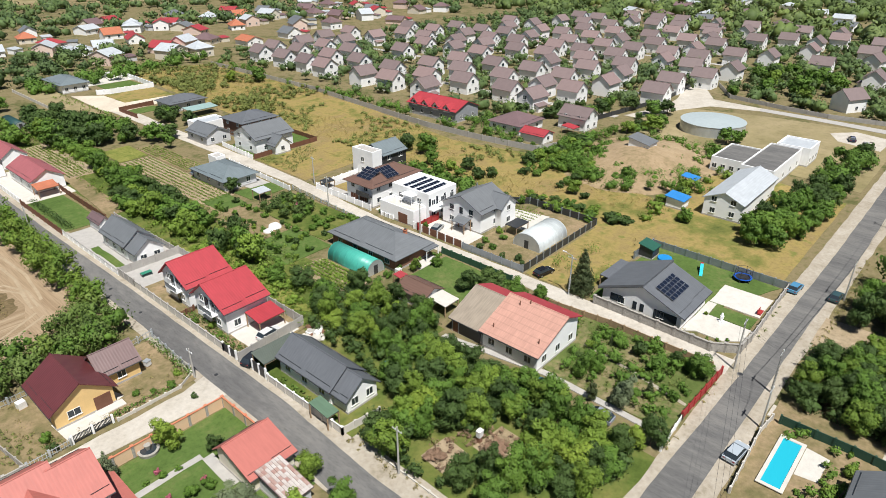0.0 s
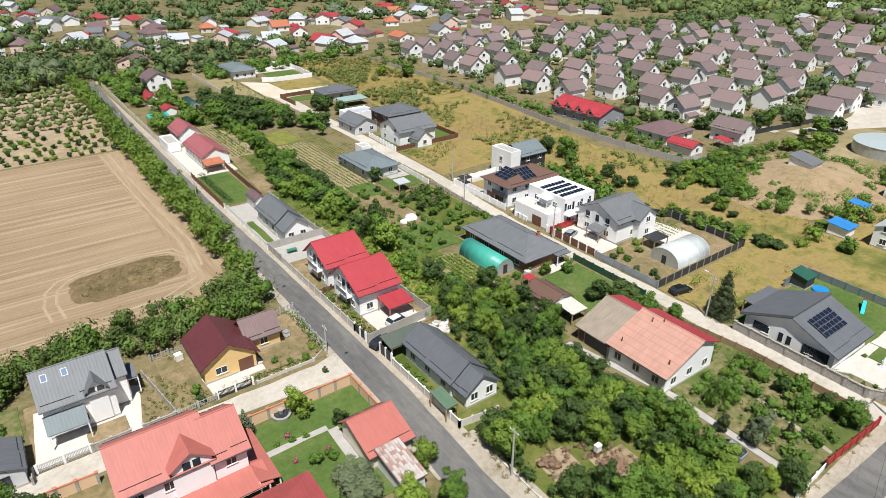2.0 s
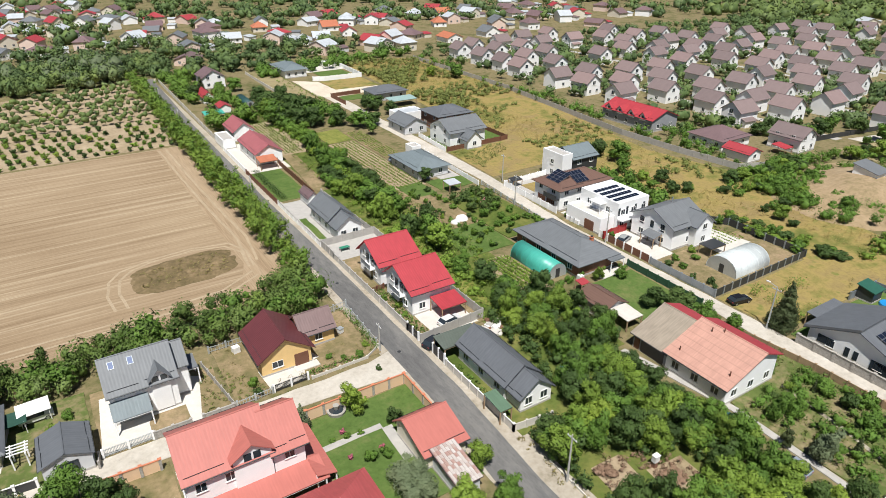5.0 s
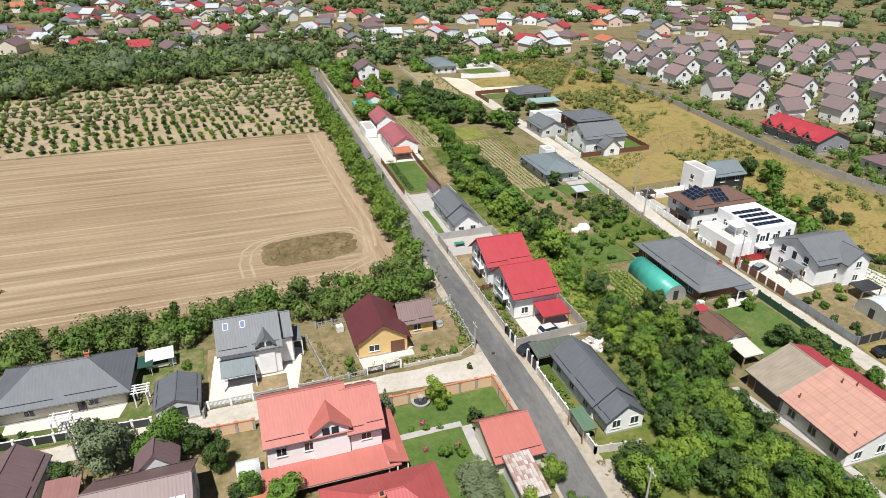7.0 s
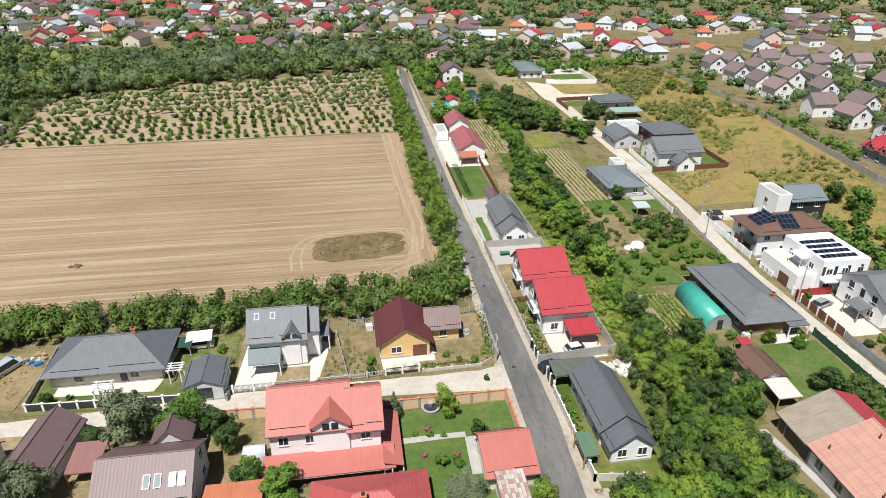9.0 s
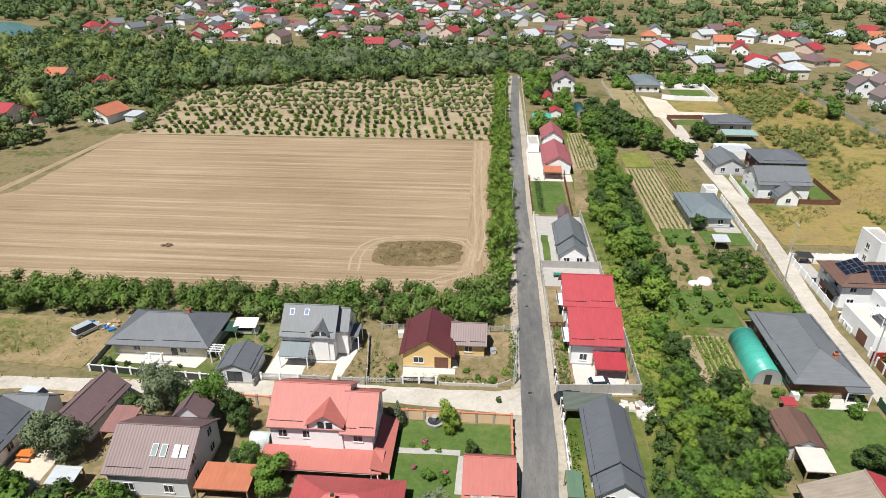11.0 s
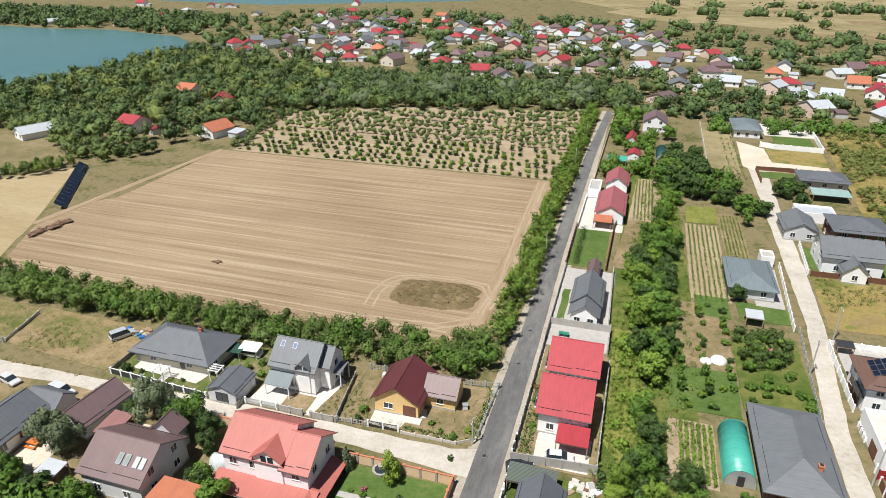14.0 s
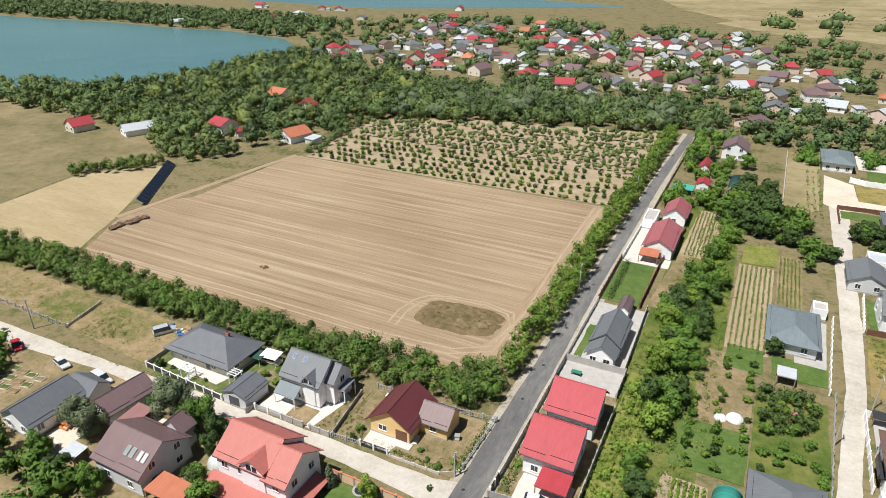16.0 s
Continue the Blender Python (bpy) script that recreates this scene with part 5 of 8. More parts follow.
house(42.8, 50.2, 173.0, 189.5, 3.5, 5.6, "y", R_ROSE, WHITE, "white house with a faded red roof", "s1.1 w3.1", over=0.5)
canopy(42.4, 47.4, 168.6, 172.6, 2.4, 3.0, R_ORANGE, "terrace under an orange awning", name="awning")
house(43.8, 50.2, 198.5, 209.5, 3.3, 5.6, "y", R_ROSE, WHITE, "white house with a red roof", "s1.1", over=0.5)
house(38.8, 42.4, 192.5, 202, 2.6, 2.9, "flat", CONCRETE, WHITE, "flat-roofed white garage beside the house", "", name="garage", category="garage")
house(53.4, 62.4, 277.0, 288.5, 4.6, 7.2, "y", R_MAUVE, WHITE, "tall white house with a brown roof", "s2.2", over=0.5)
canopy(42.0, 48.8, 227, 232, 2.2, 2.5, TEALPLASTIC, "low shelter with a pale green roof")
house(49, 53, 235, 241, 2.2, 3.2, "y", R_REDY, WHITE, "small hut with a red roof", "", over=0.3, name="shed", category="shed")
house(47.5, 51.5, 252, 262, 2.6, 4.4, "y", R_REDY, WHITE, "small house with a red roof", "", over=0.3, name="shed", category="shed")
# ---- houses along the gravel lane ----
H["brick_long"] = house(74.4, 83.8, 78.0, 96.6, 3.1, 5.4, "hip", R_GREYY, BRICKWALL, "long brick building with a blue-grey roof", "w4.1", over=0.8, chimney=[(2.2, -5.2, 5.2)])
house(67.8, 72.6, 64.4, 70.8, 2.4, 3.5, "y", R_BROWN, PALEGREY, "open shed with a brown metal roof", "", over=0.4, name="shed", category="shed", base=False)
canopy(68.6, 72.2, 60.2, 64.2, 2.2, 2.5, PALECONC, "lean-to with a pale sheet roof")
H["pink"] = house(66.4, 77.6, 40.2, 50.4, 3.2, 6.2, "y", R_PINK, WHITE, "white house with a faded pink tiled roof", "w3.1 s3.1", over=0.6, off=1.9, guards=False, eave2=4.7, roof2=R_REDY)
for px, py, pz in ((0.6, 2.6, 5.7), (1.5, 1.2, 6.0), (-4.6, 3.8, 3.6), (-4.0, -4.2, 3.9)):
    part("flue_pipe", Mesh().tube((px, py, pz - 0.4), (px, py, pz + 0.9), 0.09, n=8), BROWNWOOD, H["pink"])
H["barn"] = house(66.6, 77.0, 50.6, 57.0, 2.7, 5.6, "y", R_BEIGE, GREYWALL, "grey barn with a beige cement roof, red behind", "", over=0.5, name="barn", category="barn", off=1.4, eave2=4.2, roof2=R_REDY, guards=False)
# No real opening: a black plate on the wall stands for the shaded inside.
part("barn_opening", Mesh().box(-5.27, -5.2, -2.8, 1.6, 0.1, 2.3), BLACKPAINT, H["barn"], "flat black plate standing for the shaded open front of the barn")
part("barn_opening", Mesh().box(-5.27, -5.2, 1.9, 2.9, 0.1, 2.1), BROWNWOOD, H["barn"], "brown wooden door")
H["pv"] = house(91.2, 102.0, 28.8, 43.0, 2.9, 5.8, "x", R_DARK, WHITE, "modern white house with a graphite roof", "w2.1 s3.1", over=0.7)
canopy(95.4, 103.5, 43.0, 46.0, 2.4, 2.6, R_DARK, "dark flat carport roof", name="carport")
H["white_grey"] = house(98.2, 108.4, 76.2, 87.0, 5.0, 7.6, "x", R_GREY, WHITE, "white two-storey house with a grey roof", "s1.2 w2.2 e2.2", over=0.6)
house(103.4, 108.6, 74.6, 78.6, 5.0, 7.0, "y", R_GREYY, WHITE, "white gabled wing with a grey roof", "s1.2", over=0.5, name="house_wing", guards=False)
canopy(95.6, 98.0, 78.6, 82.2, 2.5, 3.1, R_GREY, "small grey porch roof", name="porch_roof", fall="x")
H["cube"] = house(95.6, 105.0, 88.9, 100.4, 6.2, 6.6, "flat", WHITE, WHITE, "white flat-roofed modern house", "s3.2 w2.2")
H["cube_garage"] = house(91.4, 95.5, 89.6, 100.2, 3.3, 3.4, "flat", PALECONC, WHITE, "white garage with a roof terrace", "", name="garage", category="garage")
H["brown_pv"] = house(92.6, 108.4, 104.0, 113.0, 5.4, 7.4, "hip", R_BROWN, WHITE, "white two-storey house with a brown hipped roof", "s4.2 w2.2", over=0.7)
house(110.0, 118.5, 118.5, 127.0, 5.4, 7.6, "x", R_BLUEGREY, DARKMETAL, "dark house with a blue-grey metal roof", "s2.2", over=0.4)
house(106.4, 109.8, 118.8, 126.6, 6.6, 6.8, "flat", CONCRETE, WHITE, "white tower wing with a flat roof", "w1.2", name="house_wing")
H["blue_hip"] = house(75.0, 84.2, 139.2, 154.0, 3.0, 4.7, "hip", R_BLUEGREY, PALEGREY, "low house with a blue-grey hipped roof", "s2.1 w3.1", over=0.7)
house(83.6, 86.6, 157.4, 161.4, 2.4, 2.7, "flat", CONCRETE, WHITE, "small flat-roofed white hut beside the lane", "", name="hut", category="hut")
house(97.0, 109.8, 158.0, 169.4, 4.6, 7.4, "x", R_GREY, WHITE, "white house with a grey roof and gabled front", "s2.1 w2.2", over=0.6)
house(100.6, 105.6, 153.8, 158.0, 3.0, 5.2, "y", R_GREYY, WHITE, "gabled porch of the white house", "s1.1", over=0.5, name="house_wing")
house(102.6, 115.0, 173.2, 184.6, 5.4, 7.2, "hip", R_DARK, BRICKWALL, "brown brick house with a dark hipped roof", "s3.2 w2.2", over=0.7)
house(91.8, 99.8, 176.4, 187.6, 3.0, 5.0, "y", R_GREYY, PALEGREY, "grey house with a grey roof", "s2.1 w2.1", over=0.5)
house(97, 107, 190, 197, 2.8, 3.0, "flat", R_WHITE, WHITE, "white annex with a pale roof", "")
house(103.6, 117.0, 220.8, 230.6, 3.2, 4.8, "hip", R_DARK, PALEGREY, "low house with a dark hipped roof", "s3.1", over=0.8)
canopy(104.6, 115.4, 209.2, 214.6, 2.4, 2.8, roofing("pale_teal_roof", (0.28, 0.40, 0.38), "x", 0.5), "long shelter with a pale blue-green roof")
house(89.0, 98.8, 279.2, 297.5, 3.6, 5.2, "hip", R_BLUEGREY, WHITE, "white villa with a pale blue-grey roof", "s3.1", over=0.8)
for u in (-2.6, 0.6):
    part("garage_door", Mesh().box(-7.96, -7.9, u, u + 2.6, 0.1, 2.3), BROWNWOOD, H["brown_pv"], "brown panelled garage door")
part("balcony", Mesh().box(-8.9, -7.9, -4.3, 0.2, 2.7, 2.95).box(-8.9, -8.82, -4.3, 0.2, 2.95, 3.9), DARKMETAL, H["brown_pv"], "dark glazed balcony")
part("front_door", Mesh().box(1.6, 2.7, -4.58, -4.5, 0.1, 2.2), BROWNWOOD, H["brown_pv"])
part("upper_roof", Mesh().slab([(-6.0, -0.2, 6.45), (6.0, -0.2, 6.45), (6.0, 7.85, 3.16), (-6.0, 7.85, 3.16)], 0.42), R_DARK, H["pv"], "raised graphite roof plane with a deep edge")
part("patio_glazing", Mesh().box(-5.46, -5.4, -6.4, -2.4, 0.15, 2.4), GLASS, H["pv"], "dark glazed patio front")
part("corner_window", Mesh().box(-5.46, -5.4, 3.2, 5.6, 1.2, 2.5), GLASS, H["pv"])
for u in (-0.6, 0.7):
    part("slit_window", Mesh().box(-5.46, -5.4, u, u + 0.7, 0.9, 2.4), GLASS, H["pv"])
for u in (-4.6, -2.2, 0.4, 3.0):
    part("slit_window", Mesh().box(u, u + 0.6, -5.8, -5.74, 3.7, 5.5), GLASS, H["cube"])
part("canopy_slab", Mesh().box(-4.7, 1.6, -7.2, -5.74, 2.9, 3.2), WHITE, H["cube"])
part("canopy_pillar", Mesh().box(1.1, 1.5, -7.1, -6.7, 0, 2.9), WHITE, H["cube"])
part("terrace_pergola", Mesh().box(-4.4, -4.3, -2.2, -2.1, 3.4, 5.6).box(-4.4, -4.3, 1.0, 1.1, 3.4, 5.6).box(-6.6, -6.5, -2.2, -2.1, 3.4, 5.6).box(-6.6, -6.5, 1.0, 1.1, 3.4, 5.6).box(-6.7, -4.2, -2.3, 1.2, 5.6, 5.72), WHITE, H["cube"], "white pergola on the roof terrace")
part("garage_door", Mesh().box(-2.11, -2.05, -3.4, -0.6, 0.1, 2.4), BROWNWOOD, H["cube_garage"], "brown panelled garage door")
part("chimney_pipe", Mesh().tube((2.0, 1.4, 5.0), (2.0, 1.4, 8.2), 0.14, n=10), GREYMETAL, H["white_grey"])
for u in (-3.2, -0.4, 2.4):
    part("tall_window", Mesh().box(-5.16, -5.1, u, u + 0.9, 3.4, 4.9), GLASS, H["white_grey"])
# ---- estate side ----
long_red = house(155.5, 177.5, 141.5, 153.5, 4.0, 6.4, "x", R_RED, GREYWALL, "long grey building with a crimson roof and gables", "s5.1 e2.1 w2.1", turn=-90, over=0.6)
for u in (-8, -3, 2, 7):
    dormer(long_red, u, -6.2, 2.6, 3.4, 3.2, 4.6, 5.9, R_RED, WHITE, 1)
TAKEN.append((159, 174, 135, 160))
house(160.0, 165.5, 101.2, 109.6, 2.7, 3.9, "y", R_REDY, WHITE, "small white house with a red roof", "s1.1", over=0.5)
house(163, 176, 112, 124, 3.2, 5.6, "hip", R_MAUVE, WHITE, "bungalow with a mauve hipped roof", "w3.1 s2.1", over=0.6)
canopy(174.6, 178.6, 99.5, 104, 2.2, 2.7, R_RED, "garden shelter with a red roof")
house(180, 188, 98.5, 108.5, 4.4, 7.0, "y", R_ESTATE, WHITE, "white house with a mauve roof and balcony", "w2.2 s2.2", over=0.6)
house(141.0, 164.4, 36.2, 44.8, 4.4, 6.3, "x", R_WHITE, WHITE, "long white hall with a pale zinc roof", "w2.2", over=0.4, guards=False)
house(172.0, 187.0, 46.0, 55.0, 3.6, 4.0, "flat", ASPHALT, WHITE, "white flat-roofed works building", "w4.1")
house(167.0, 191.5, 37.6, 45.8, 4.6, 5.0, "flat", ASPHALT, WHITE, "white works building with tall windows", "w3.1 s4.1")
house(191.8, 201.6, 35.6, 44.4, 4.8, 5.2, "flat", R_WHITE, WHITE, "white flat-roofed works annexe", "s3.1")
canopy(154.6, 158.0, 52.0, 56.0, 2.5, 3.0, R_BLUE, "shelter with a bright blue roof")
house(139.6, 143.4, 49.0, 53.0, 2.3, 2.8, "mono", R_BLUE, WHITE, "white kiosk with a bright blue roof", "", over=0.4, name="kiosk", category="kiosk")
bunker = house(166, 171.5, 70.5, 76.5, 4.9, 6.3, "mono", R_GREY, WHITE, "white pump house with a grey roof on the mound", "", over=0.35, base=False, name="pump_house")

# water tank
tank = thing("water_tank", 210.4, 69.0, 0, 0, "wide round steel water tank", "tank")
m = Mesh()
seg = 40
m.hexa([(10.0 * math.cos(2 * math.pi * i / seg), 10.0 * math.sin(2 * math.pi * i / seg), 0) for i in range(seg)], [(10.0 * math.cos(2 * math.pi * i / seg), 10.0 * math.sin(2 * math.pi * i / seg), 3.3) for i in range(seg)])
part("shell", m, GALV, tank)
m = Mesh()
m.v = [(0, 0, 4.0)] + [(10.15 * math.cos(2 * math.pi * i / seg), 10.15 * math.sin(2 * math.pi * i / seg), 3.35) for i in range(seg)]
m.f = [(0, 1 + i, 1 + (i + 1) % seg) for i in range(seg)]
part("lid", m, TANKLID, tank)
TAKEN.append((198, 221, 58, 81))

# estate of alike houses
first = house(180 - 3.7, 180 + 3.7, 229 - 4.4, 229 + 4.4, 5.1, 7.9, "y", R_ESTATE, WHITE, "white estate house with a mauve-brown gabled roof", "s2.1 w1.1", over=0.6, group="estate houses", guards=False, gutters=False, base=False)
window(first, "s", 0.0, 4.0, 1.6, 1.5, 3.7, 4.4)
part("porch_wall", Mesh().box(3.7, 5.6, -3.4, 1.6, 0, 2.2), WHITE, first)
part("porch_roof", Mesh().slab([(3.7, -3.8, 3.0), (3.7, 2.0, 3.0), (6.0, 2.0, 2.25), (6.0, -3.8, 2.25)][::-1], 0.12), R_ESTATE, first)
ESTATE = []
r = random.Random(5)
for i, (ex, lo, hi) in enumerate(((180, 168, 300), (214, 112, 300), (232, 100, 300), (252, 92, 300), (270, 95, 300), (290, 116, 290), (310, 112, 280), (332, 116, 280), (354, 140, 260), (378, 150, 250), (404, 142, 240), (196, 118, 300), (430, 130, 220))):
    y = lo + 9 * (i % 2)
    while y < hi:
        px, py = ex + r.uniform(-2, 2), y + r.uniform(-2.5, 2.5)
        if abs(py - 229) > 4 or ex != 180:
            if r.random() < 0.86 and free(px, py, 5):
                ESTATE.append((px, py))
                TAKEN.append((px - 5, px + 5, py - 6, py + 6))
                copy_thing(first, pose(px, py, 0, 0, 0, r.choice((0, 0, 0, 0, 90, -90)) + r.uniform(-4, 4)))
        y += r.uniform(17, 22)

for px, py, turn in ((327, 103, 0), (335, 90, 90), (366, 80, 90), (355, 50, 80), (268, 42, 60), (395, 98, 0), (394, 84, 90), (413, 77, 0), (408, 56, 0), (252, 108, 20), (287, 108, 10), (351, 121, 0), (368, 131, 90), (388, 137, 0), (410, 126, 90), (330, 66, 0), (312, 42, 90), (376, 56, 0), (380, 110, 0), (430, 100, 0), (436, 82, 90), (292, 92, 90)):
    if free(px, py, 5):
        TAKEN.append((px - 5, px + 5, py - 6, py + 6))
        copy_thing(first, pose(px, py, 0, 0, 0, turn))

# ---- village beyond the fields ----
VILLAGE = [(-510, 519, "w"), (-436, 529, "m"), (-562, 708, "r"), (-470, 720, "r"), (-446, 723, "r"), (-361, 648, "g"), (-457, 657, "w"), (-449, 600, "r"), (-198, 505, "r"), (-173, 464, "w"),
           (-140, 407, "r"), (-212, 189, "r"), (-184, 197, "w"), (-151, 216, "r"), (-169, 277, "o"), (-140, 262, "r"), (-115, 221, "o"), (-265, 686, "r"), (-216, 666, "m"), (-178, 612, "r"),
           (-149, 602, "o"), (-155, 669, "o"), (-124, 621, "g"), (-310, 798, "r"), (-78, 585, "r"), (-47, 615, "r"), (-99, 527, "r"), (-85, 517, "r"), (-66, 510, "r"), (-163, 486, "g"), (-132, 438, "b")]
VILLAGE += [(-106, 400, "m"), (-75, 407, "r"), (-74, 442, "m"), (-53, 435, "m"), (-44, 385, "r"), (-26, 366, "m"), (-21, 469, "m"), (2, 482, "w"), (1, 581, "r"), (23, 445, "m"), (33, 517, "g"),
            (48, 514, "g"), (60, 512, "w"), (76, 503, "r"), (53, 432, "r"), (69, 401, "g"), (94, 491, "r"), (106, 463, "w"), (29, 678, "w"), (174, 460, "m"), (184, 422, "w"), (201, 419, "r"),
            (208, 405, "g"), (162, 340, "r"), (174, 341, "w"), (156, 320, "w"), (169, 316, "w"), (143, 369, "w"), (130, 364, "w"), (117, 376, "w"), (191, 348, "m"), (206, 386, "r")]
VILLAGE += [(188, 466, "r"), (214, 430, "r"), (234, 385, "o"), (206, 328, "o"), (249, 393, "w"), (276, 410, "w"), (289, 395, "w"), (244, 435, "w"), (-190, 540, "m"), (-120, 560, "r"), (-60, 548, "g"),
            (-30, 530, "r"), (-10, 510, "w"), (-150, 520, "r"), (-130, 480, "m"), (-100, 468, "w"), (-45, 490, "r"), (-200, 580, "w"), (-230, 610, "r"), (-180, 560, "g"), (-250, 640, "m"), (-290, 660, "r")]
r = random.Random(21)
for i in range(240):
    vx, vy = r.uniform(-250, 130), r.uniform(395, 640)
    if vx > -300 + 0.0 * vy and free(vx, vy, 9) and all(abs(vx - a) + abs(vy - b) > 19 for a, b, _ in VILLAGE) and vx < 120 - (vy - 395) * 0.35:
        VILLAGE.append((vx, vy, r.choice("wwrmmgmgrg")))
for i in range(110):
    vx, vy = r.uniform(60, 400), r.uniform(325, 470)
    if free(vx, vy, 9) and all(abs(vx - a) + abs(vy - b) > 26 for a, b, _ in VILLAGE):
        VILLAGE.append((vx, vy, r.choice("wwrmmgo")))
VILLAGE += [(455, 168, "g"), (477, 231, "w"), (544, 212, "w"), (415, 232, "g"), (553, 121, "w"), (628, 118, "g"), (500, 182, "w"), (520, 158, "m"), (590, 152, "w"), (602, 204, "r"), (470, 122, "m"), (560, 250, "w"), (640, 160, "w"), (530, 100, "w"), (460, 200, "m"), (490, 90, "g"), (520, 210, "m"), (580, 180, "w")]
ROOFS = {"w": R_WHITE, "m": R_MAUVE, "r": R_REDY, "g": R_GREYY, "o": R_ORANGE, "b": TERRACOTTA}
NAMES = {"w": "pale zinc", "m": "mauve-brown", "r": "red metal", "g": "grey metal", "o": "orange tiled", "b": "terracotta"}
r = random.Random(8)
for vx, vy, key in VILLAGE:
    w, d, e = r.uniform(4, 5.6), r.uniform(4.5, 6.5), r.choice((2.8, 3.2, 4.6))
    house(vx - w, vx + w, vy - d, vy + d, e, e + r.uniform(2.0, 3.0), r.choice(("y", "y", "hip", "x")), ROOFS[key], r.choice((WHITE, WHITE, CREAM, PINKWALL)),
          "village house with a " + NAMES[key] + " roof", "s2.1" if vy < 450 and vx < 300 else "", turn=r.uniform(-35, 35), guards=False, gutters=False, base=False, simple=vy > 470)
    if r.random() < 0.6:
        house(vx + 8, vx + 13, vy - 3, vy + 2, 2.3, 2.9, "mono", ROOFS[r.choice("wwmrg")], r.choice((WHITE, CREAM, PALEGREY)), "low outbuilding beside a village house", "", turn=r.uniform(-30, 30), over=0.3, name="shed", category="shed", base=False)

# loose tiles of the old shed's roof
m, n, l, b = tree_of("patchy_clay_tile")
o = n.new("ShaderNodeObjectInfo")
l.new(mix(n, l, 0.4, ramp(n, l, o.outputs["Random"], [(0.0, (0.30, 0.11, 0.08)), (0.3, (0.36, 0.20, 0.16)), (0.5, (0.46, 0.40, 0.37)), (1.0, (0.60, 0.57, 0.55))]), ramp(n, l, noise_tex(n, l, 6.0, 4, coords(n, l)), [(0.3, (0.28, 0.2, 0.17)), (0.7, (0.55, 0.5, 0.47))])), b.inputs["Base Color"])
b.inputs["Roughness"].default_value = 0.9
tile = Mesh().hexa([(-0.2, -0.33, 0), (0.2, -0.33, 0), (0.2, 0.33, -0.02), (-0.2, 0.33, -0.02)], [(-0.2, -0.33, 0.05), (0.2, -0.33, 0.05), (0.2, 0.33, 0.025), (-0.2, 0.33, 0.025)]).data("tile", m)
rise = (2.9 - 2.2) / 6.4
for i in range(8):
    for j in range(10):
        q = new("tile", tile)
        q.parent = tiled
        ty = -2.9 + 0.64 * j
        q.matrix_basis = pose(-1.5 + 0.43 * i, ty, 2.38 + (ty + 3.2) * rise, math.degrees(math.atan(rise)), 0, 0)

# ---- walls, fences and gates ----
fence([(39.0, 20.5), (39.3, 45)], 0.3, PALECONC, "low kerb below the trees", 4.0, thick=0.2, name="kerb")
fence([(38.7, 51.8), (38.7, 68.4)], 1.3, PALECONC, "pale concrete garden wall with pillars", 2.2, cap=WHITEMETAL)
fence([(38.7, 51.8), (44.6, 51.0)], 1.3, PALECONC, "pale concrete garden wall", 2.2)
fence([(38.8, 69.0), (38.8, 72.4)], 1.9, BLACKPAINT, "black sheet metal gate", 1.7, name="gate", category="gate", post=WHITE)
fence([(38.5, 76.4), (38.5, 80.0)], 1.7, BLACKPAINT, "black slatted drive gate", 1.8, name="gate", category="gate", post=WHITE, solid=False)
fence([(38.5, 80.0), (38.4, 110.0)], 1.4, PALECONC, "pale block wall with pillars along the road", 2.5, cap=CONCRETE)
fence([(38.5, 75.6), (51.2, 76.6), (51.2, 104.0)], 1.8, CONCRETE, "grey concrete panel wall", 2.4)
fence([(41.4, 94.2), (38.6, 94.0)], 1.1, BROWNWOOD, "low brown wooden fence", 1.4, solid=False)
fence([(38.4, 110.0), (38.4, 116.3), (50.6, 116.4), (50.6, 108.0)], 1.7, CONCRETE, "grey concrete block wall", 2.4)
fence([(38.3, 116.6), (38.3, 142.8)], 1.2, WHITE, "white garden wall with pillars", 2.6, cap=CONCRETE)
fence([(50.2, 116.6), (49.6, 143.4)], 1.6, CONCRETE, "grey concrete wall behind the house", 2.6)
fence([(38.2, 143.8), (38.2, 168)], 1.5, BROWNWOOD, "brown slatted fence along the lawn", 2.4, solid=False)
fence([(47.8, 144.0), (48.2, 170), (51, 196)], 1.5, BROWNWOOD, "brown board fence behind the lawn", 2.6)
fence([(38.4, 168.4), (38.6, 192)], 1.4, WHITE, "white rendered garden wall beside a terrace", 2.6)
fence([(39.4, 203), (40.4, 300)], 1.4, PALECONC, "pale concrete roadside wall", 6.0)
fence([(33.0, 92.4), (28.0, 91.6), (9.0, 91.0)], 1.2, GALV, "wire mesh fence on thin posts", 2.6, solid=False, slats=0.5)
fence([(32.8, 92.0), (32.4, 79.5)], 1.0, GALV, "wire mesh fence around a garden", 2.5, solid=False, slats=0.4)
fence([(32.2, 78.4), (29.4, 76.6), (20.4, 76.4)], 0.5, PALECONC, "low concrete garden kerb wall", 2.5)
fence([(19.8, 76.6), (14.6, 76.4)], 1.3, DARKMETAL, "dark bar gate between white posts", 2.6, name="gate", category="gate", solid=False, post=WHITE)
fence([(14.4, 76.4), (9.2, 76.0)], 1.1, GALV, "thin wire mesh garden fence", 2.6, solid=False, slats=0.4)
fence([(9.0, 75.8), (7.2, 88.0)], 1.0, STONE, "grey stone wall between plots", 2.4)
fence([(8.6, 75.6), (4.6, 75.6)], 1.2, STONE, "grey stone front garden wall", 2.0, cap=CONCRETE)
fence([(3.0, 75.6), (-1.6, 75.6)], 1.2, STONE, "grey stone front garden wall", 2.2, cap=CONCRETE)
fence([(-1.8, 75.7), (-7.8, 75.6)], 1.3, GALV, "pale metal bar drive gate", 3.0, name="gate", category="gate", solid=False, post=WHITE)
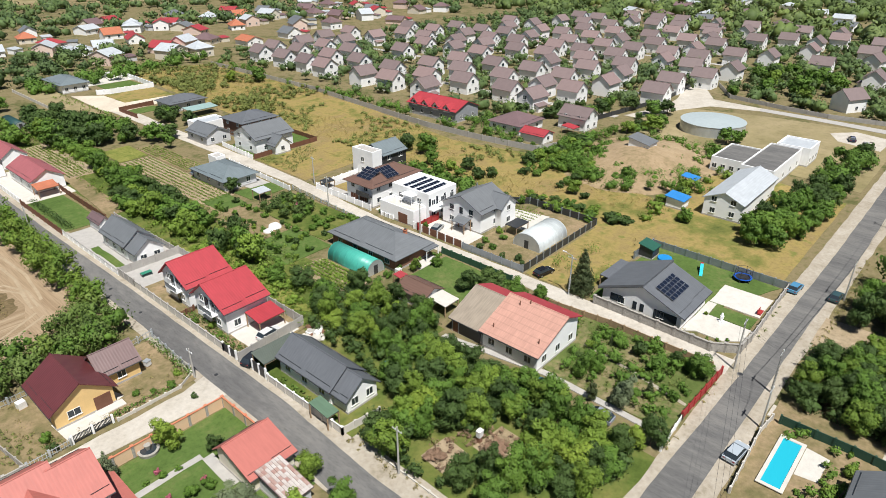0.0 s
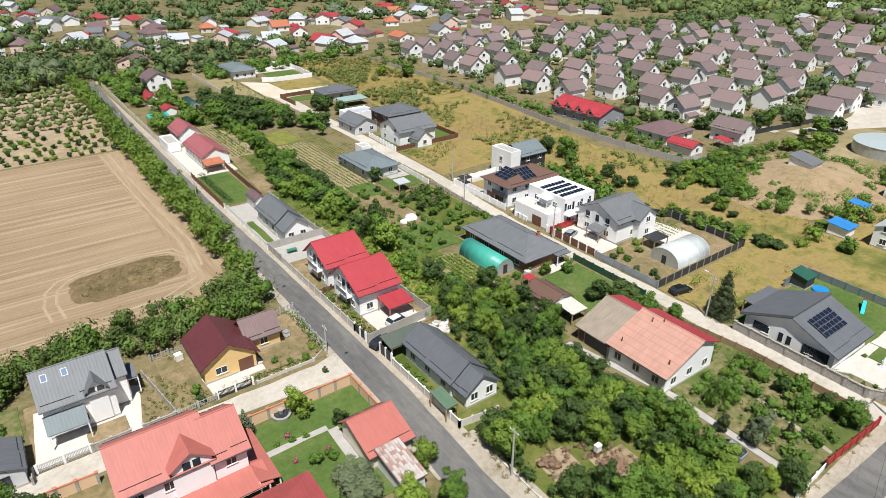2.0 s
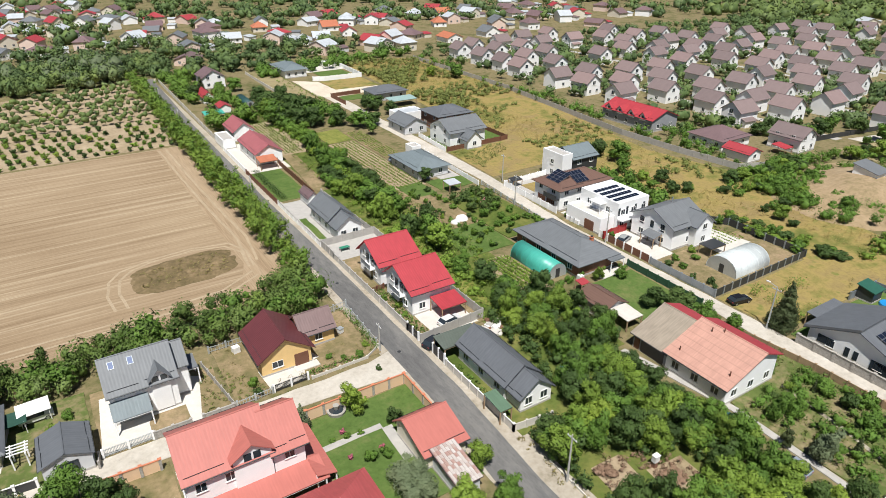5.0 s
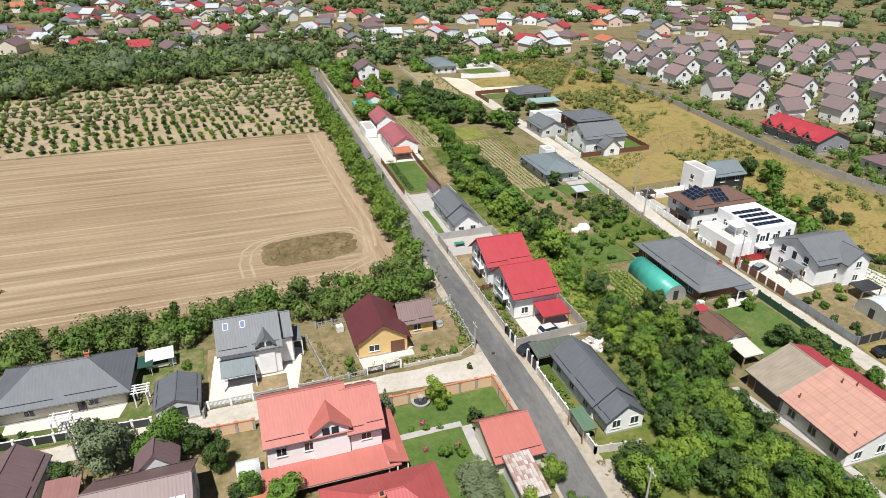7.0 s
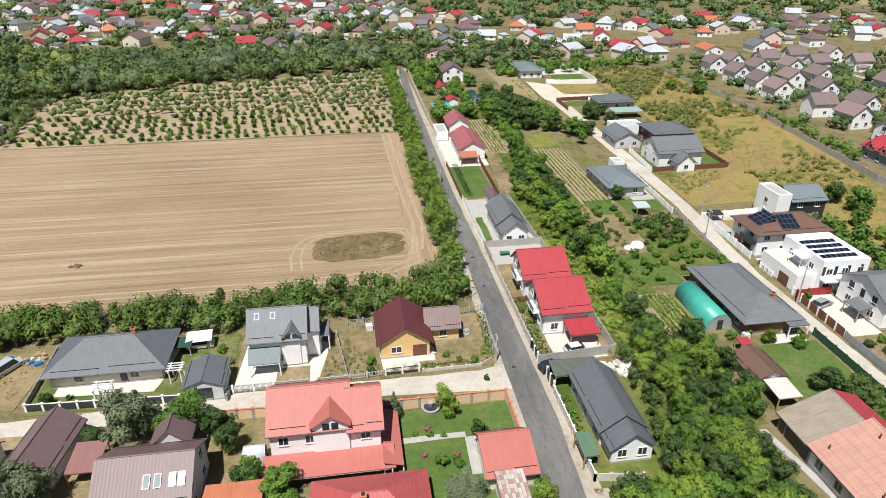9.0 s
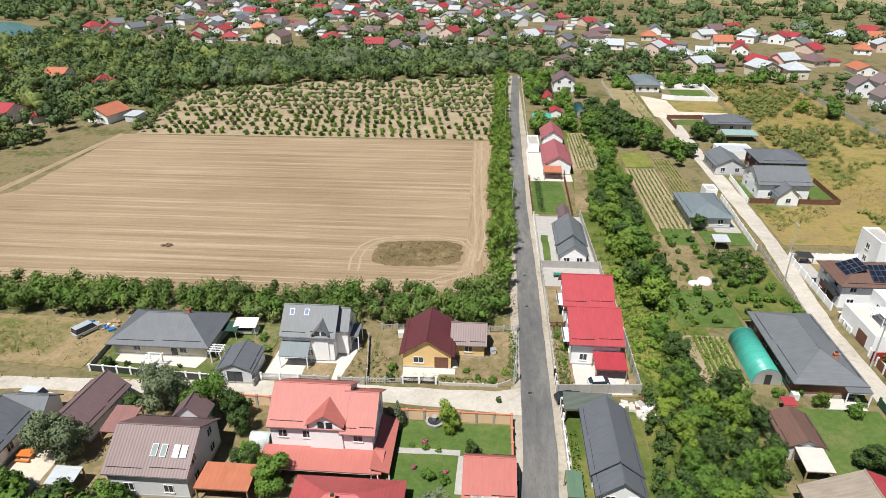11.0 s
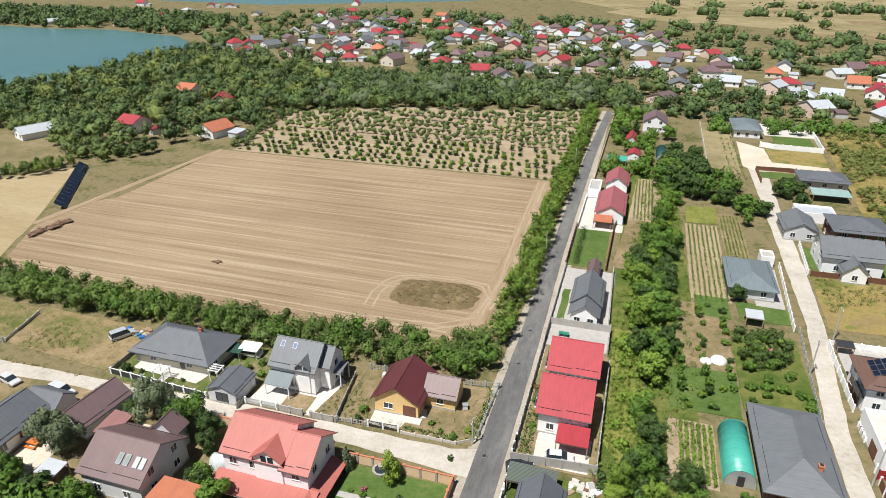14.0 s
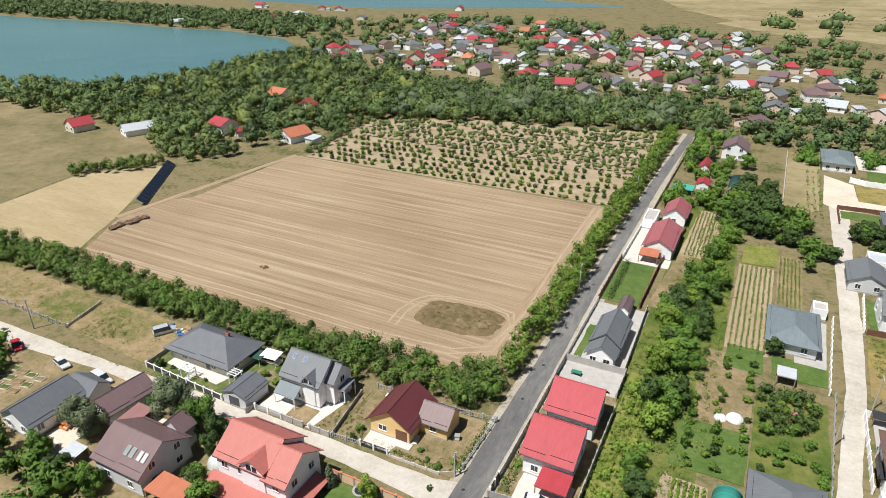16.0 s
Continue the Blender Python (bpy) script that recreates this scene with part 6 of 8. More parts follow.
fence([(-8.2, 75.6), (-8.4, 73.9)], 1.2, STONE, "short grey rubble stone wall", 1.5)
fence([(-15.0, 74.6), (-36.0, 75.6)], 1.3, DARKMETAL, "dark panel fence between white pillars", 2.4, post=WHITE, cap=WHITEMETAL)
fence([(-36.4, 75.8), (-37.0, 90)], 1.0, STONE, "rough boundary wall of rubble", 3.0)
fence([(-64.0, 78.2), (-66.5, 88.2)], 0.7, PALECONC, "low concrete boundary wall", 3.0)
fence([(-64.0, 77.6), (-110.0, 78.5)], 1.3, GALV, "wire mesh fence on thin posts", 3.0, solid=False, slats=0.6)
# garden wall with arched panels
gw = fence([(31.4, 60), (31.4, 68.4), (13.8, 68.4)], 1.7, PEACH, "cream garden wall with orange coping", 2.6, cap=TERRACOTTA, post=STONE, thick=0.2)
fence([(-2.0, 69.6), (-8.6, 69.8)], 1.7, PEACH, "cream garden wall with orange coping", 2.6, cap=TERRACOTTA, post=STONE, thick=0.2)
fence([(71.0, 19.8), (84.4, 19.4)], 1.4, REDPAINT, "dark red metal sheet fence", 2.0)
fence([(63.6, 19.4), (71.0, 19.8)], 0.9, WHITE, "low white rendered garden wall", 2.4)
fence([(84.8, 21.0), (85.0, 38.0), (83.0, 57.0)], 1.2, PALEWOOD, "weathered board fence along the lane", 2.4)
WALLTOP = 1.6
fence([(89.6, 43.6), (89.0, 23.0), (91.6, 19.2), (95.8, 19.0)], WALLTOP, STONE, "grey-brown stone garden wall along the lane", 2.8, thick=0.3, cap=STONE)
fence([(96.2, 19.0), (117.2, 19.4)], 1.4, CONCRETE, "plain concrete wall facing the road", 2.8, thick=0.2)
fence([(117.2, 19.4), (117.8, 46.0), (110.0, 46.2)], 1.6, GREYMETAL, "grey metal panel fence", 2.4)
fence([(90.4, 59.6), (119.2, 60.0)], 1.6, DARKMETAL, "dark slatted fence on a pale plinth", 2.4, post=GREYMETAL)
fence([(119.2, 60.0), (119.6, 78), (112, 88)], 1.6, DARKMETAL, "dark green panel fence", 2.4, post=GREYMETAL)
fence([(90.4, 59.8), (90.5, 74.6)], 1.5, GREYMETAL, "grey boarded fence along the lane", 2.4)
fence([(90.7, 75.0), (90.9, 86.6)], 1.6, BROWNWOOD, "dark brown boarded gate and fence", 2.4, post=WHITE)
fence([(90.9, 87.9), (98.0, 88.3)], 1.7, REDPAINT, "dark red boarded fence", 2.2)
fence([(91.0, 88.2), (91.0, 89.2)], 1.6, WHITE, "white gate pillar with lattice", 1.0)
fence([(91.4, 103.6), (91.8, 124), (106, 124.6)], 1.5, WHITE, "white wall with dark panels", 2.8, post=WHITE)
fence([(86.0, 59), (86.2, 76.5)], 1.4, plain("green_mesh", (0.03, 0.09, 0.05), 0.8), "green mesh fence along the lane", 2.6)
fence([(85.6, 98), (87.4, 128)], 1.0, GALV, "wire fence along the lane", 3.0, solid=False, slats=0.5)
fence([(86.4, 128), (88.0, 158)], 1.3, WHITE, "white garden wall along the lane", 2.8)
fence([(94.6, 155.6), (117.0, 156.0), (117.4, 172)], 1.4, BROWNWOOD, "brown board fence around the garden", 2.4)
fence([(94.0, 156), (95.0, 173)], 1.4, WHITE, "white pillared fence beside the lane", 2.0)
fence([(97.6, 268.4), (102.3, 266.2), (119, 265.4), (120.6, 300), (105, 302)], 1.9, WHITE, "high white compound wall", 3.0, thick=0.3)
fence([(92.2, 223), (92.2, 236.4), (105, 237.2)], 1.6, BROWNWOOD, "dark brown board fence", 2.6)
fence([(76.2, 221), (77.0, 298)], 1.2, PALECONC, "pale boundary wall of a plot", 3.4)
fence([(160, 290), (159, 211), (154.6, 172), (151.0, 140), (151.6, 118), (153.5, 99.4), (165, 95)], 1.8, CONCRETE, "long grey concrete panel wall along the meadow", 5.0)
fence([(78.9, 9.6), (78.9, 1), (78.4, -6)], 1.5, plain("green_sheet", (0.02, 0.07, 0.045), 0.7), "dark green sheeted fence", 2.4)
fence([(62.5, 10.4), (75, 11.0), (78.9, 10.6)], 1.1, PALECONC, "pale concrete wall beside the road", 2.4)
fence([(196, 103), (236, 97), (266, 99)], 1.6, DARKMETAL, "dark fence along the estate road", 8.0)
fence([(276, 91), (258, 80), (253, 58), (251, 44), (255, 16)], 1.5, CONCRETE, "grey concrete wall along the estate road", 8.0)

def pergola(x0, x1, y0, y1):
    p = thing("pergola", x0, y0, 0, 0, "white slatted wooden garden pergola", "pergola")
    w, d = x1 - x0, y1 - y0
    for a in (0.1, w - 0.1):
        for b in (0.1, d - 0.1):
            part("post", Mesh().box(a - 0.08, a + 0.08, b - 0.08, b + 0.08, 0, 2.2), WHITE, p)
        part("beam", Mesh().box(a - 0.06, a + 0.06, -0.3, d + 0.3, 2.2, 2.38), WHITE, p)
    n = int(d / 0.45)
    for i in range(n):
        b = 0.1 + (d - 0.2) * i / (n - 1)
        part("slat", Mesh().box(-0.3, w + 0.3, b - 0.05, b + 0.05, 2.38, 2.52), WHITE, p)


# ---- roofs' equipment ----
solar(95.8, 32.7, 4.95, 6, 4, tilt=22.2, w=1.0, d=0.84, gap=0.08)
for i in range(4):
    solar(100.2, 91.2 + i * 2.0, 6.42, 7, 1, tilt=8, w=1.0, d=1.15)
solar(95.6, 108.4, 6.9, 4, 3, lean=22, w=0.95, d=1.5)
solar(99.9, 106.2, 6.72, 4, 3, tilt=23, w=0.95, d=1.3)
for x in (-4.4, -2.0):
    sk = thing("skylight", x, 83.9, 7.62, 0, "bright roof window in a grey roof", "skylight")
    sk.rotation_euler = (radians(38), 0, 0)
    part("frame", Mesh().box(-0.38, 0.38, -0.55, 0.55, 0, 0.08), GREYMETAL, sk)
    part("pane", Mesh().box(-0.3, 0.3, -0.47, 0.47, 0.08, 0.09), plain("sky_pane", (0.13, 0.17, 0.30), 0.6, bumpy=0), sk)
for x in (-13.4, -12.2, -10.6, -9.6):
    sk = thing("skylight", x, 54.0, 5.78, 0, "roof window in a mauve roof", "skylight")
    sk.rotation_euler = (radians(31.5), 0, 0)
    part("frame", Mesh().box(-0.4, 0.4, -0.8, 0.8, 0, 0.08), GREYMETAL, sk)
    part("pane", Mesh().box(-0.32, 0.32, -0.72, 0.72, 0.08, 0.09), plain("blind_pane", (0.22, 0.26, 0.25) if x < -11 else (0.50, 0.50, 0.48), 0.6, bumpy=0), sk)
dormer(H["white2"], 2.2, -4.1, 2.3, 3.2, 0.4, 5.7, 7.0, R_GREYY, WHITE, 2)
canopy(-5.8, -1.0, 78.6, 81.0, 2.5, 3.9, R_BLUEGREY, "lean-to porch with a grey metal roof", name="porch_roof", wall=WHITE)
house(2.85, 4.7, 83.0, 88.4, 5.0, 7.4, "x", R_GREY, WHITE, "white side bay under a grey roof", "e1.2", over=0.3, name="house_wing", guards=False)
canopy(4.8, 6.2, 84.0, 87.6, 3.2, 3.4, R_GREYY, "white pillared balcony with a flat roof", name="balcony", wall=WHITE)
pergola(-27.0, -24.8, 76.0, 78.0)
pergola(-17.4, -15.6, 79.0, 81.0)
greenhouse(69.2, 73.6, 80.4, 92.0, 2.9, "y", TEALPLASTIC, "tunnel greenhouse covered in green film")
greenhouse(99.2, 109.6, 61.6, 68.2, 3.3, "x", WHITEFILM, "tunnel greenhouse covered in white film")
greenhouse(59.0, 62.8, 238, 251, 2.4, "y", roofing("dark_green_film", (0.02, 0.07, 0.07), "y", 0.9), "tunnel greenhouse covered in dark green film")
greenhouse(-4.4, -1.7, 60.6, 63.0, 2.0, "x", WHITEFILM, "small greenhouse with pale panes")
canopy(81.0, 84.6, 76.0, 79.6, 2.6, 2.8, R_GREYY, "porch roof on white posts", name="porch_roof", wall=WHITE)
canopy(102.2, 106.8, 69.6, 72.6, 2.2, 2.3, DARKMETAL, "dark garden pavilion roof", name="pavilion")
canopy(77.0, 80.4, 127.0, 130.2, 2.3, 2.6, R_WHITE, "small shelter with a pale roof")
canopy(92.6, 95.6, 121.4, 123.6, 2.0, 2.2, DARKMETAL, "low dark shelter for bins")
canopy(71.0, 73.0, 73.4, 75.2, 1.8, 2.0, R_REDY, "small garden shelter with a red roof")
for i in range(3):
    fence([(91.3, 96.0 + i * 1.3), (91.3, 97.2 + i * 1.3)], 1.0, WHITE, "white balustrade of the roof terrace", 1.2, name="balustrade", category="balustrade")

# ---- cars ----
car(227.4, 31.9, 20, (0.02, 0.03, 0.07), "dark blue car parked beside the works")
car(223.4, 27.4, 15, (0.6, 0.6, 0.62), "silver car parked beside the works")
car(40.2, 74.2, 15, (0.03, 0.035, 0.045), "dark blue car parked at a gate")
car(45.6, 78.0, 8, (0.75, 0.75, 0.75), "white car parked in a walled yard")
car(63.8, 38.1, 98, (0.03, 0.10, 0.14), "teal car parked beside trees", 4.1)
car(63.8, 28.4, 92, (0.30, 0.34, 0.40), "grey-blue car parked on a drive", 4.2)
car(92.6, 56.2, -10, (0.015, 0.015, 0.018), "black car on dry grass")
car(69.2, 12.0, -6, (0.50, 0.56, 0.62), "silver-blue car on the verge", 4.3)
car(118.0, 18.4, -4, (0.10, 0.30, 0.50), "blue car parked by a wall", 4.1)
car(119.4, 12.0, -4, (0.05, 0.10, 0.11), "dark green car under trees", 4.1)
car(93.6, 84.6, 20, (0.32, 0.34, 0.34), "grey car in a paved forecourt")
car(-42.8, 86.2, 60, (0.50, 0.54, 0.58), "old silver van on the lot", 4.8, 1.9, 1.9, True)
car(-51.6, 68.2, -12, (0.72, 0.72, 0.72), "white car parked on the street")
car(-66.0, 68.0, -24, (0.55, 0.03, 0.04), "red car parked on the street", 4.0)
car(-40.0, 68.4, -6, (0.70, 0.72, 0.74), "white van parked beside the house", 4.7, 1.9, 1.9, True)
car(-14.6, 88.2, 4, (0.75, 0.75, 0.74), "white car behind the garden", 4.2)
car(188, 26, 10, (0.7, 0.7, 0.7), "white car on bare ground")
car(214, 27, 30, (0.03, 0.03, 0.04), "dark car on bare ground")
car(31.2, 55.4, 88, (0.02, 0.02, 0.025), "black car in the shade of a hedge", 4.0)
car(77.6, 156.4, 10, (0.25, 0.30, 0.35), "grey car beside the house")

# ---- poles and cables ----
POLES = [(38.9, 41.6, 7.5, 0), (86.9, 18.4, 9, 0), (84.9, 12.5, 7.5, 0), (76.4, 11.2, 7.0, 0), (89.2, 48.6, 8, 1), (89.9, 86.2, 8, 0), (32.0, 77.3, 5.2, 0), (33.0, 145, 8, 0), (32.0, 218, 8, 0), (32.4, 252, 8, 0), (86.6, 113, 7.5, 0), (93.4, 127, 7.5, 0), (120, 10.8, 8, 0), (160, 10.4, 8, 0), (-23.0, 69.8, 7.0, 0), (-70, 74.2, 7.5, 0)]
for px, py, ph, lamp in POLES:
    pole(px, py, ph, "steel street lamp on a pole" if lamp else "concrete utility pole with a crossarm", bool(lamp), 180 if py < 20 else 90, bool(lamp))
for a, b in ((2, 1), (3, 2), (2, 12), (12, 13)):
    for u in (-0.6, 0.0, 0.6):
        (ax, ay, ah, _), (bx, by, bh, _) = POLES[a], POLES[b]
        wire((ax + u, ay, ah - 0.35), (bx + u, by, bh - 0.35))
for u in (-0.6, 0.0, 0.6):
    wire((86.9, 18.4 + u, 8.4), (40, 6 + u, 8.4), 1.0)

# ---- yard things ----
pool = thing("swimming_pool", 71.4, 7.2, 0, 0, "turquoise swimming pool with a pale stone rim", "pool")
part("basin", Mesh().box(-5.0, 5.0, -1.35, 1.35, 0.0, 0.32), PALECONC, pool)
part("water", Mesh().box(-4.7, 4.7, -1.1, 1.1, 0.32, 0.33), WATER, pool, "clear turquoise water")
for x0, x1, y0, y1 in ((-5.2, 5.2, -1.55, -1.1), (-5.2, 5.2, 1.1, 1.55), (-5.2, -4.7, -1.1, 1.1), (4.7, 5.2, -1.1, 1.1)):
    part("rim", Mesh().box(x0, x1, y0, y1, 0.321, 0.42), PALECONC, pool)
patch("pool_terrace", [(71, 3.0), (76, 2.8), (76.4, 5.6), (70.6, 5.6)], PALECONC, 0.07, "pale stone terrace beside the pool")
house(62.5, 72.0, -7.0, -0.6, 3.4, 5.4, "x", R_GREY, PALEGREY, "house with a grey tiled roof beside the pool", "", over=0.6)
TAKEN.append((64, 80, 1, 11))
tr = thing("trampoline", 115.4, 26.9, 0, 0, "round trampoline with blue padding and a net", "trampoline")
m, p2 = Mesh(), Mesh()
for i in range(20):
    a, b = 2 * math.pi * i / 20, 2 * math.pi * (i + 1) / 20
    m.hexa([(1.3 * math.cos(a), 1.3 * math.sin(a), 0.75), (1.65 * math.cos(a), 1.65 * math.sin(a), 0.75), (1.65 * math.cos(b), 1.65 * math.sin(b), 0.75), (1.3 * math.cos(b), 1.3 * math.sin(b), 0.75)],
           [(1.3 * math.cos(a), 1.3 * math.sin(a), 0.83), (1.65 * math.cos(a), 1.65 * math.sin(a), 0.83), (1.65 * math.cos(b), 1.65 * math.sin(b), 0.83), (1.3 * math.cos(b), 1.3 * math.sin(b), 0.83)])
part("padding", m, plain("blue_padding", (0.01, 0.09, 0.45), 0.5), tr)
p2.hexa([(1.3 * math.cos(2 * math.pi * i / 20), 1.3 * math.sin(2 * math.pi * i / 20), 0.76) for i in range(20)], [(1.3 * math.cos(2 * math.pi * i / 20), 1.3 * math.sin(2 * math.pi * i / 20), 0.79) for i in range(20)])
part("mat", p2, BLACKPAINT, tr)
for i in range(6):
    a = math.pi * i / 3
    part("net_post", Mesh().tube((1.6 * math.cos(a), 1.6 * math.sin(a), 0), (1.5 * math.cos(a), 1.5 * math.sin(a), 2.5), 0.04, n=6), BLACKPAINT, tr)
n2 = Mesh()
for k in range(3):
    for i in range(18):
        a, b = 2 * math.pi * i / 18, 2 * math.pi * (i + 1) / 18
        n2.tube((1.5 * math.cos(a), 1.5 * math.sin(a), 1.1 + 0.65 * k), (1.5 * math.cos(b), 1.5 * math.sin(b), 1.1 + 0.65 * k), 0.03, n=3)
part("net", n2, BLACKPAINT, tr)
sl = thing("slide", 114.0, 34.2, 0, 200, "turquoise plastic garden slide with a red ladder", "slide")
part("chute", Mesh().hexa([(0, -0.25, 1.4), (2.6, -0.25, 0.05), (2.6, 0.25, 0.05), (0, 0.25, 1.4)], [(0, -0.3, 1.55), (2.6, -0.3, 0.22), (2.6, 0.3, 0.22), (0, 0.3, 1.55)]), plain("turquoise_plastic", (0.02, 0.50, 0.60), 0.4), sl)
part("ladder", Mesh().box(-0.8, -0.05, -0.3, 0.3, 0, 1.45), REDPAINT, sl)
pp = thing("paddling_pool", 113.6, 41.4, 0, 0, "bright blue tarpaulin paddling pool", "paddling pool")
part("ring", Mesh().tube((0, 0, 0), (0, 0, 0.55), 1.5, 1.4, 16), plain("blue_plastic", (0.02, 0.25, 0.60), 0.4), pp)
house(111.5, 114.6, 43.2, 46.0, 2.2, 2.9, "mono", plain("dark_green_sheet", (0.02, 0.10, 0.07), 0.6), DARKMETAL, "dark green garden cabin", "", over=0.25, name="shed", category="shed")
st = thing("garden_statue", 98.4, 24.6, 0, 0, "white stone garden figure on a pedestal", "statue")
part("statue", Mesh().box(-0.35, 0.35, -0.35, 0.35, 0, 0.4).tube((0, 0, 0.4), (0, 0, 1.3), 0.24, 0.34, 8).tube((0, 0, 1.3), (0, 0, 1.85), 0.3, 0.12, 8), WHITE, st)
tb = thing("garden_bench", 105.4, 20.5, 0, 0, "small red garden seat", "bench")
part("seat", Mesh().box(-0.8, 0.8, -0.35, 0.35, 0.4, 0.5), REDPAINT, tb)
part("backrest", Mesh().box(-0.8, 0.8, 0.28, 0.36, 0.5, 1.0), REDPAINT, tb)
for s in (-0.7, 0.7):
    part("leg", Mesh().box(s - 0.06, s + 0.06, -0.3, 0.3, 0, 0.4), REDPAINT, tb)
for x, y, q in ((70.9, 112.4, 1.5), (68.6, 111.6, 1.1)):
    bm = bmesh.new()
    bmesh.ops.create_icosphere(bm, subdivisions=3, radius=q)
    for v in bm.verts:
        v.co.z = max(-0.02, v.co.z * 0.75 + noise.noise(v.co * 1.5) * 0.2)
    me = bpy.data.meshes.new("covered_mound")
    bm.to_mesh(me)
    bm.free()
    me.materials.append(WHITEMETAL)
    o = tagged(new("covered_mound", me), "rounded heap under a white sheet", "heap")
    o.location = (x, y, 0.02)
tt = thing("play_tent", 80.6, 117.2, 0, 20, "small faded pink garden tent", "tent")
part("canvas", Mesh().hexa([(-0.9, -0.9, 0), (0.9, -0.9, 0), (0.9, 0.9, 0), (-0.9, 0.9, 0)], [(-0.1, -0.1, 1.7), (0.1, -0.1, 1.7), (0.1, 0.1, 1.7), (-0.1, 0.1, 1.7)]), plain("pink_canvas", (0.70, 0.25, 0.32), 0.7), tt)
gt = thing("garden_table", -34.0, 57.0, 0, 0, "orange garden table with benches", "table")
part("tabletop", Mesh().box(-1.1, 1.1, -0.6, 0.6, 0.72, 0.8), plain("orange_wood", (0.62, 0.17, 0.03), 0.6), gt)
for s in (-1, 1):
    part("bench_board", Mesh().box(-1.1, 1.1, s * 1.0 - 0.18, s * 1.0 + 0.18, 0.42, 0.48), plain("orange_wood", (0.62, 0.17, 0.03), 0.6), gt)
    part("trestle", Mesh().box(s * 0.8 - 0.06, s * 0.8 + 0.06, -1.0, 1.0, 0.0, 0.42).box(s * 0.8 - 0.05, s * 0.8 + 0.05, -0.1, 0.1, 0.42, 0.72), PALEWOOD, gt)
bl = thing("water_cistern", 52.2, 57.2, 0, 0, "blue plastic water cistern", "cistern")
part("drum", Mesh().tube((0, 0, 0), (0, 0, 1.5), 0.7, 0.65, 14), TARP, bl)
ib = thing("white_tank", 74.3, 77.2, 0, 0, "white plastic tank in a frame", "tank")
part("tank_body", Mesh().box(-0.5, 0.5, -0.5, 0.5, 0.12, 1.1), WHITEMETAL, ib)
part("pallet", Mesh().box(-0.55, 0.55, -0.55, 0.55, 0, 0.12), PALEWOOD, ib)
sc = tagged(new("scatter_base"), "green table on the concrete forecourt", "table")
sc.location = (41.8, 112.4, 0.06)
part("tabletop", Mesh().box(-1.0, 1.0, -0.5, 0.5, 0.7, 0.78), plain("green_table", (0.03, 0.22, 0.14), 0.5), sc)
for a, b in ((-0.9, -0.4), (0.9, -0.4), (-0.9, 0.4), (0.9, 0.4)):
    part("leg", Mesh().box(a - 0.04, a + 0.04, b - 0.04, b + 0.04, 0, 0.7), DARKMETAL, sc)
sc.name = "garden_table"
hv = thing("beehive", 28.7, 85.1, 0, 20, "white wooden beehive standing in a dry yard", "beehive")
part("hive_body", Mesh().box(-0.4, 0.4, -0.4, 0.4, 0.25, 1.0), WHITEMETAL, hv)
part("lid", Mesh().box(-0.46, 0.46, -0.46, 0.46, 1.0, 1.1), GALV, hv)
part("stand", Mesh().box(-0.35, 0.35, -0.35, 0.35, 0.0, 0.25), PALEWOOD, hv)
wt = thing("white_tank", 12.7, 89.0, 0, 8, "white plastic tank in a metal cage beside the house", "tank")
part("tank_body", Mesh().box(-0.55, 0.55, -0.5, 0.5, 0.15, 1.15), WHITEMETAL, wt)
part("pallet", Mesh().box(-0.6, 0.6, -0.55, 0.55, 0, 0.15), PALEWOOD, wt)
fo = thing("garden_fountain", 20.4, 67.8, 0, 0, "round stone garden fountain before a wall", "fountain")
part("basin", Mesh().tube((0, 0, 0), (0, 0, 0.55), 1.25, 1.35, 18), STONE, fo)
part("water", Mesh().tube((0, 0, 0.55), (0, 0, 0.56), 1.0, 1.0, 18), GLASS, fo)
part("pedestal", Mesh().tube((0, 0, 0.56), (0, 0, 1.3), 0.25, 0.45, 10), STONE, fo)
for x, y, turn in ((-14.6, 88.2, 4), (-17.4, 87.0, 0)):
    sh = thing("car_shelter" if x > -16 else "tarp_shelter", x, y, 0, turn, "white tube-framed shelter over a car" if x > -16 else "low shelter under a dark green tarpaulin", "shelter")
    for a in (-1, 1):
        for b in (-1, 1):
            part("post", Mesh().tube((a * 1.7, b * 1.2, 0), (a * 1.7, b * 1.2, 2.0), 0.05, n=6), WHITEMETAL, sh)
    if x > -16:
        part("roof", Mesh().slab([(-2.0, -1.4, 2.0), (2.0, -1.4, 2.0), (2.0, 1.4, 2.3), (-2.0, 1.4, 2.3)], 0.06), WHITEMETAL, sh)
    else:
        part("roof", Mesh().slab([(-2.0, -1.4, 1.9), (2.0, -1.4, 2.0), (2.0, 1.4, 2.1), (-2.0, 1.4, 2.2)], 0.06), DARKGREEN, sh)
r = random.Random(31)
for i in range(4):
    for j in range(3):
        bd = thing("raised_bed", -60.0 + 2.6 * i + 0.5 * j, 58.6 + 2.3 * j, 0, 14, "pale-edged raised bed with low plants", "raised bed", "raised beds")
        part("frame", Mesh().box(-1.0, 1.0, -0.7, 0.7, 0, 0.3), PALECONC if (i + j) % 3 else PALEWOOD, bd)
        part("soil", Mesh().box(-0.88, 0.88, -0.58, 0.58, 0.3, 0.33), DRYYARD if (i + j) % 2 else SCRUB, bd)
# rubble beside the wall
r = random.Random(12)
